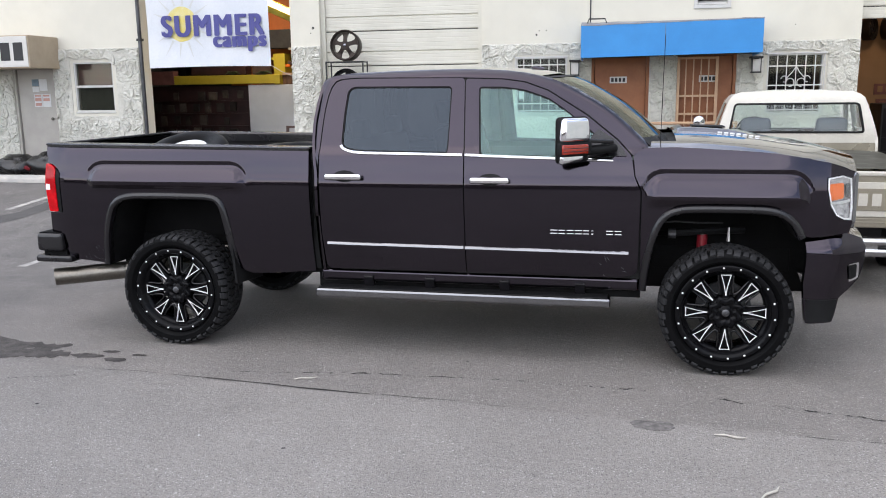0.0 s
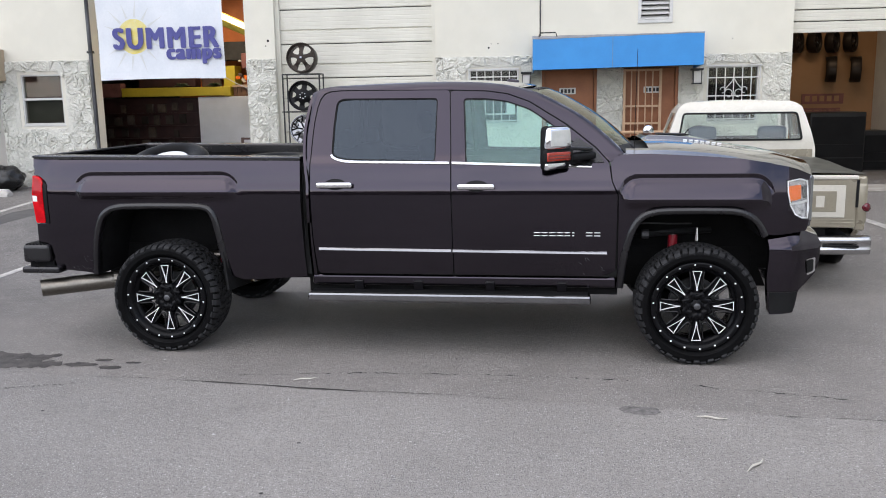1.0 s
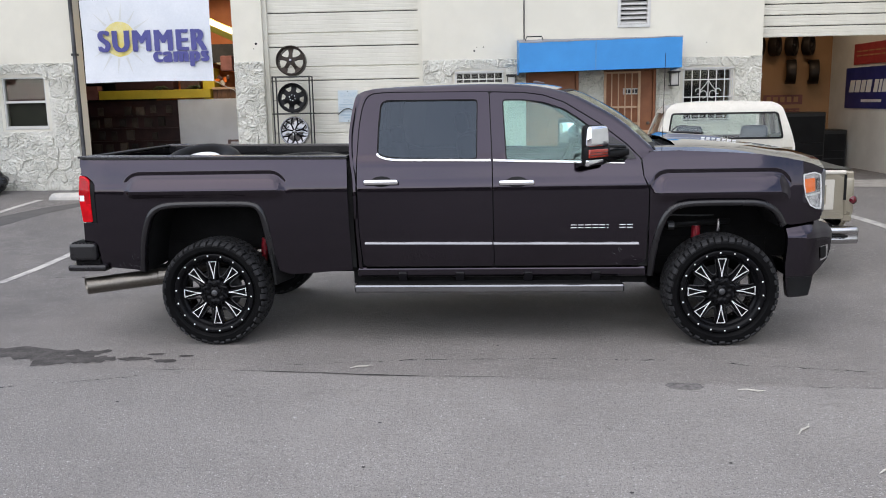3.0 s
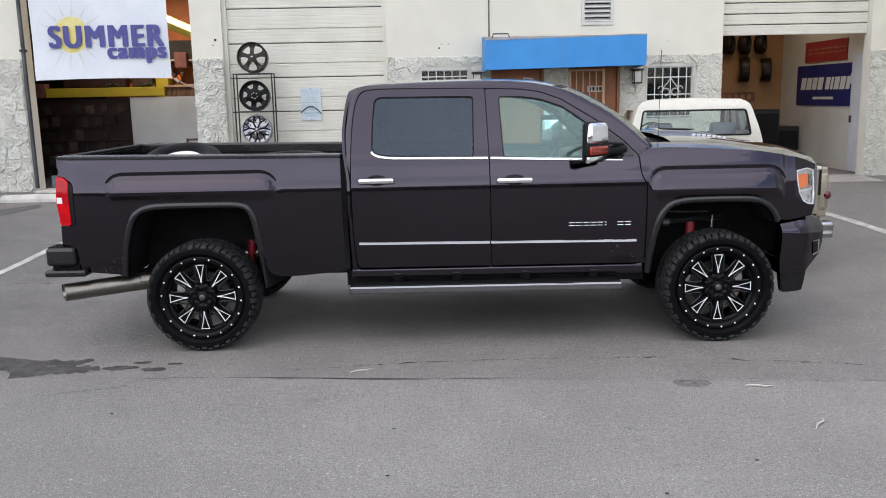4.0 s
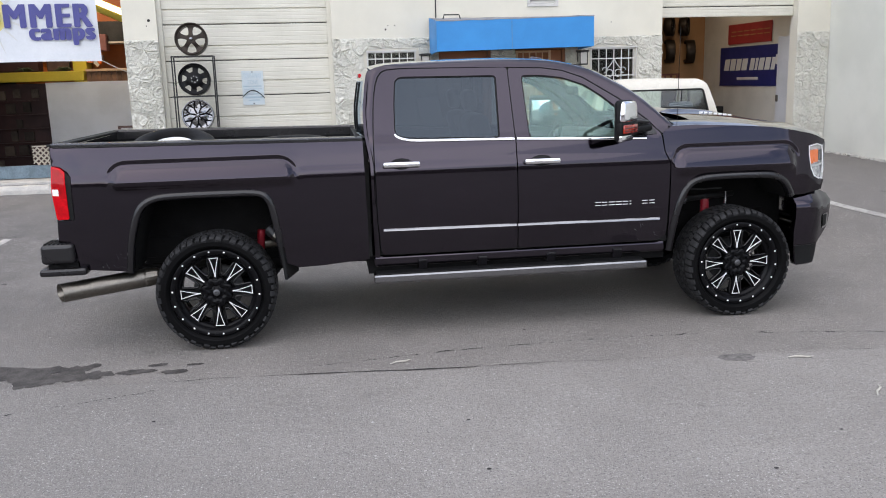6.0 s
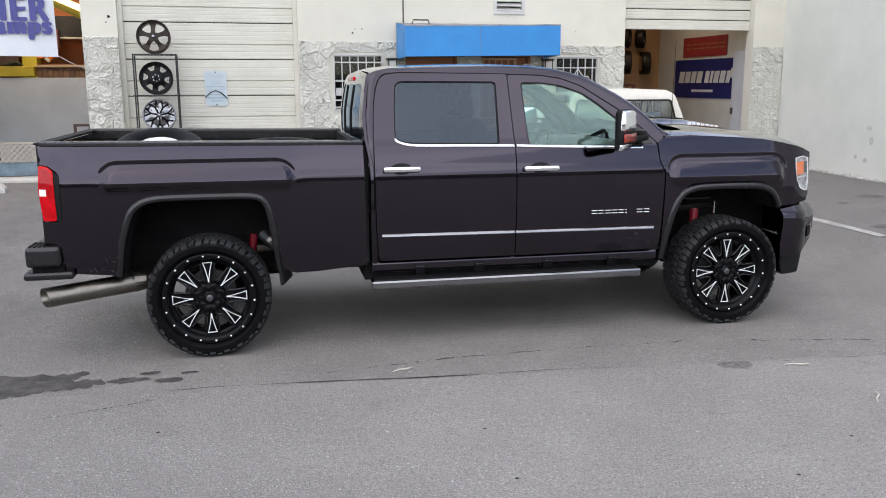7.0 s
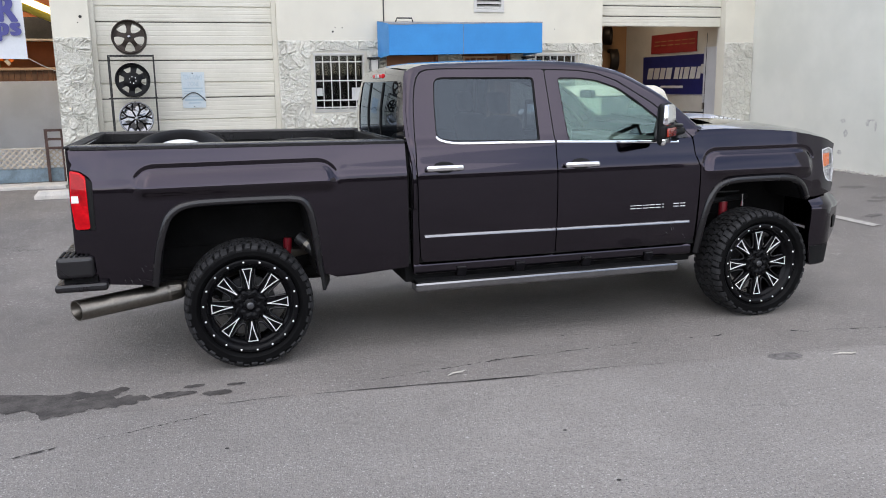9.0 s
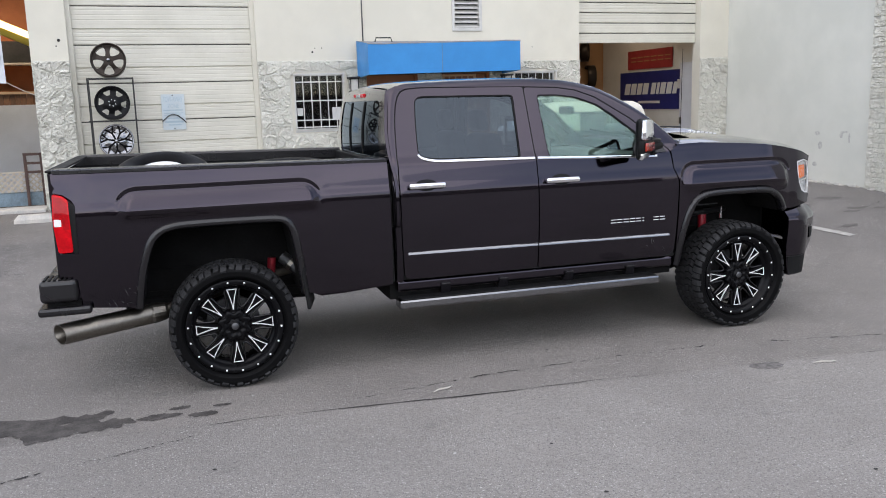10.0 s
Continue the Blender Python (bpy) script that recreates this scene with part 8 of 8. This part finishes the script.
    part("cab_back", facing(sheet(upp, on_rear, 0.04, [win], depth=(0, 0.03, 0)), (0, -1, 0)), M_OLDWHITE, root, "white cab back", True)
    part("window_gasket", facing(sheet(win, lambda x, z: (x, on_rear(x, z)[1] - 0.006, z), 0.05, [inset_poly(win, 0.022)], depth=(0, 0.02, 0)), (0, -1, 0)), M_BLACK, root, "black rubber gasket")
    part("rear_glass", facing(sheet(inset_poly(win, 0.018), lambda x, z: (x, on_rear(x, z)[1] + 0.004, z), 0.2), (0, -1, 0)), M_OLDGLASS, root, "greenish rear window")
    for s in (-1, 1):
        sd = [(2.16, 0.55), (2.16, 1.22), (2.20, 1.36), (2.27, 1.70), (2.34, 1.77), (3.02, 1.76), (3.12, 1.70), (3.45, 1.24), (3.45, 0.55)]
        sw_ = rounded([(2.36, 1.36), (2.42, 1.66), (3.02, 1.66), (3.28, 1.34)], 0.04)
        part("cab_side", facing(sheet(sd, lambda u, v: (s * wid(v), u, v), 0.07, [sw_], depth=(-s * 0.03, 0, 0)), (s, 0, 0)), M_OLDWHITE, root, "white cab side", True)
        part("side_glass", facing(sheet(sw_, lambda u, v: (s * (wid(v) - 0.012), u, v), 0.2), (s, 0, 0)), M_OLDGLASS, root)
        if s < 0:
            part("door_mirror", moved(revolve([(0, -0.03), (0.06, -0.025), (0.075, 0.0), (0.06, 0.02), (0, 0.03)], 20), pose(s * 1.03, 3.10, 1.42)), M_CHROME, root, "round chrome mirror", True)
            part("mirror_arm", tube([(s * 0.85, 3.05, 1.26), (s * 1.02, 3.10, 1.38)], 0.010, 6), M_CHROME, root)
        part("seat", moved(box(-0.17, 0.17, -0.06, 0.06, 0, 0.48, 0.058, 4), pose(s * 0.41, 2.46, 1.02, 10, 0, 0)), M_SEATBLUE, root, "blue-grey bucket seat", True)
        part("front_wing", box(s * 0.86 - 0.05 * 1, s * 0.86 + 0.05, 3.46, 4.75, 0.45, 1.14, 0.04), M_GOLD, root, "gold front wing")
        for y in (1.0, 4.05):
            t = part("wheel", moved(revolve([(0.19, -0.09), (0.21, -0.10), (0.31, -0.10), (0.345, -0.08), (0.35, 0.0), (0.345, 0.08), (0.31, 0.10), (0.19, 0.09)], 40), pose(s * 0.80, y, 0.335 + ground_z(1, 11.08 + y), 0, 0, 90 if s > 0 else -90)), M_RUBBER, root, "black tyre", True)
            part("hub_cap", moved(revolve([(0, -0.10), (0.10, -0.09), (0.19, -0.075), (0.19, 0.0)], 32), pose(s * 0.80, y, 0.335 + ground_z(1, 11.08 + y), 0, 0, 90 if s > 0 else -90)), M_CHROME, t, "chrome hub cap", True)
    part("dashboard", box(-0.68, 0.68, 3.02, 3.36, 1.02, 1.335, 0.05, 3), M_DARKIN, root, "dark dashboard", True)
    bm = bmesh.new()
    rows = []
    for y, dz in ((2.29, -0.03), (2.36, 0.0), (2.6, 0.022), (2.9, 0.018), (3.06, -0.01), (3.13, -0.06)):
        rows.append([bm.verts.new((0.60 * k / 6, y, 1.790 + dz - 0.035 * (abs(k) / 6) ** 3)) for k in range(-6, 7)])
    for a, b in zip(rows, rows[1:]):
        for k in range(12):
            bm.faces.new((a[k], a[k + 1], b[k + 1], b[k]))
    for s in (0, 12):       # roof edge rolled down to the sides
        for a, b in zip(rows, rows[1:]):
            e = 1 if s else -1
            va, vb = [bm.verts.new((e * 0.715, r[s].co.y, 1.71)) for r in (a, b)]
            vc, vd = [bm.verts.new((e * 0.685, r[s].co.y, r[s].co.z - 0.02)) for r in (a, b)]
            bm.faces.new((a[s], b[s], vd, vc))
            bm.faces.new((vc, vd, vb, va))
    bmesh.ops.remove_doubles(bm, verts=bm.verts, dist=0.001)
    part("roof", facing(bm, (0, 0, 1)), M_OLDWHITE, root, "white roof", True)
    part("windscreen", facing(sheet(rounded([(-0.68, 0.0), (-0.60, 1.0), (0.60, 1.0), (0.68, 0.0)], 0.05), lambda u, v: (u, 3.46 - 0.36 * v, 1.25 + 0.46 * v), 0.2), (0, 1, 0)), M_OLDGLASS, root)
    for s in (-1, 1):
        part("screen_pillar", tube([(s * 0.76, 3.47, 1.24), (s * 0.66, 3.10, 1.72)], 0.03, 8), M_OLDWHITE, root)
    part("dashboard", box(-0.8, 0.8, 3.20, 3.45, 1.05, 1.26, 0.04), M_SEAT, root)
    ring = [(0.20 * math.cos(2 * math.pi * k / 24), 0.20 * math.sin(2 * math.pi * k / 24), 0) for k in range(25)]
    part("steering_wheel", moved(tube(ring, 0.012, 8, cap=False), pose(-0.38, 3.0, 1.30, 60, 0, 0)), M_BLACK, root, "", True)
    part("bonnet", box(-0.80, 0.80, 3.46, 4.78, 1.02, 1.20, 0.05), M_OLDWHITE, root, "white bonnet")
    part("nose", box(-0.88, 0.88, 4.72, 4.86, 0.50, 1.14, 0.03), M_CHROME, root)
    part("chassis", box(-0.5, 0.5, 0.0, 4.7, 0.42, 0.60), M_UNDER, root)
    part("cab_floor", box(-0.82, 0.82, 2.16, 3.45, 0.55, 0.62), M_UNDER, root)
    root.matrix_world = pose(0.87, 11.08, 0.0, 0, 0, -5.0)
    return root


build_old_pickup()


# ---- pieces of the walls ----
pil = tagged(link("pilaster", box(5.645, 5.702, 12.40, 13.10, -0.1, TOP), M_MORTAR), "white painted brick pilaster on the side wall", "pilaster", kind="structure")
bmb = box(-0.010, 0.010, -0.102, 0.102, -0.031, 0.031, 0.004, 1)
brick_me = bpy.data.meshes.new("brick")
bmb.to_mesh(brick_me)
bmb.free()
brick_me.materials.append(M_STONE)
for j in range(44):
    z = 0.20 + 0.074 * j
    for i in range(4):
        y = 12.50 + 0.212 * i + (0.106 if j % 2 else 0) - 0.05
        if 12.52 <= y <= 13.01:
            b = new("brick", brick_me)
            b.parent = pil
            b.location = (5.640, y, z)
stone_facing(wall_l, -10.50, -8.86, 0.42, 2.64, 0.195, 1, [(-10.18, -9.32, 1.50, 2.46)])
stone_facing(wall_l, -12.3, -11.31, 0.42, 2.31, 0.195, 2)
stone_facing(wall_p, -6.13, -5.63, 0.42, 2.59, 0.185, 3)
stone_facing(wall_m, -2.98, -1.27, 0.42, 2.55, 0.20, 4, [(-2.49, -1.59, 1.42, 2.38)])
stone_facing(wall_m, -0.40, 0.01, 0.42, 2.36, 0.18, 5)
stone_facing(wall_m, 0.87, 2.58, 0.42, 2.51, 0.20, 6, [(1.26, 2.15, 1.40, 2.37)])
stone_facing(wall_r, 5.08, 5.69, 0.36, 2.52, 0.145, 7)
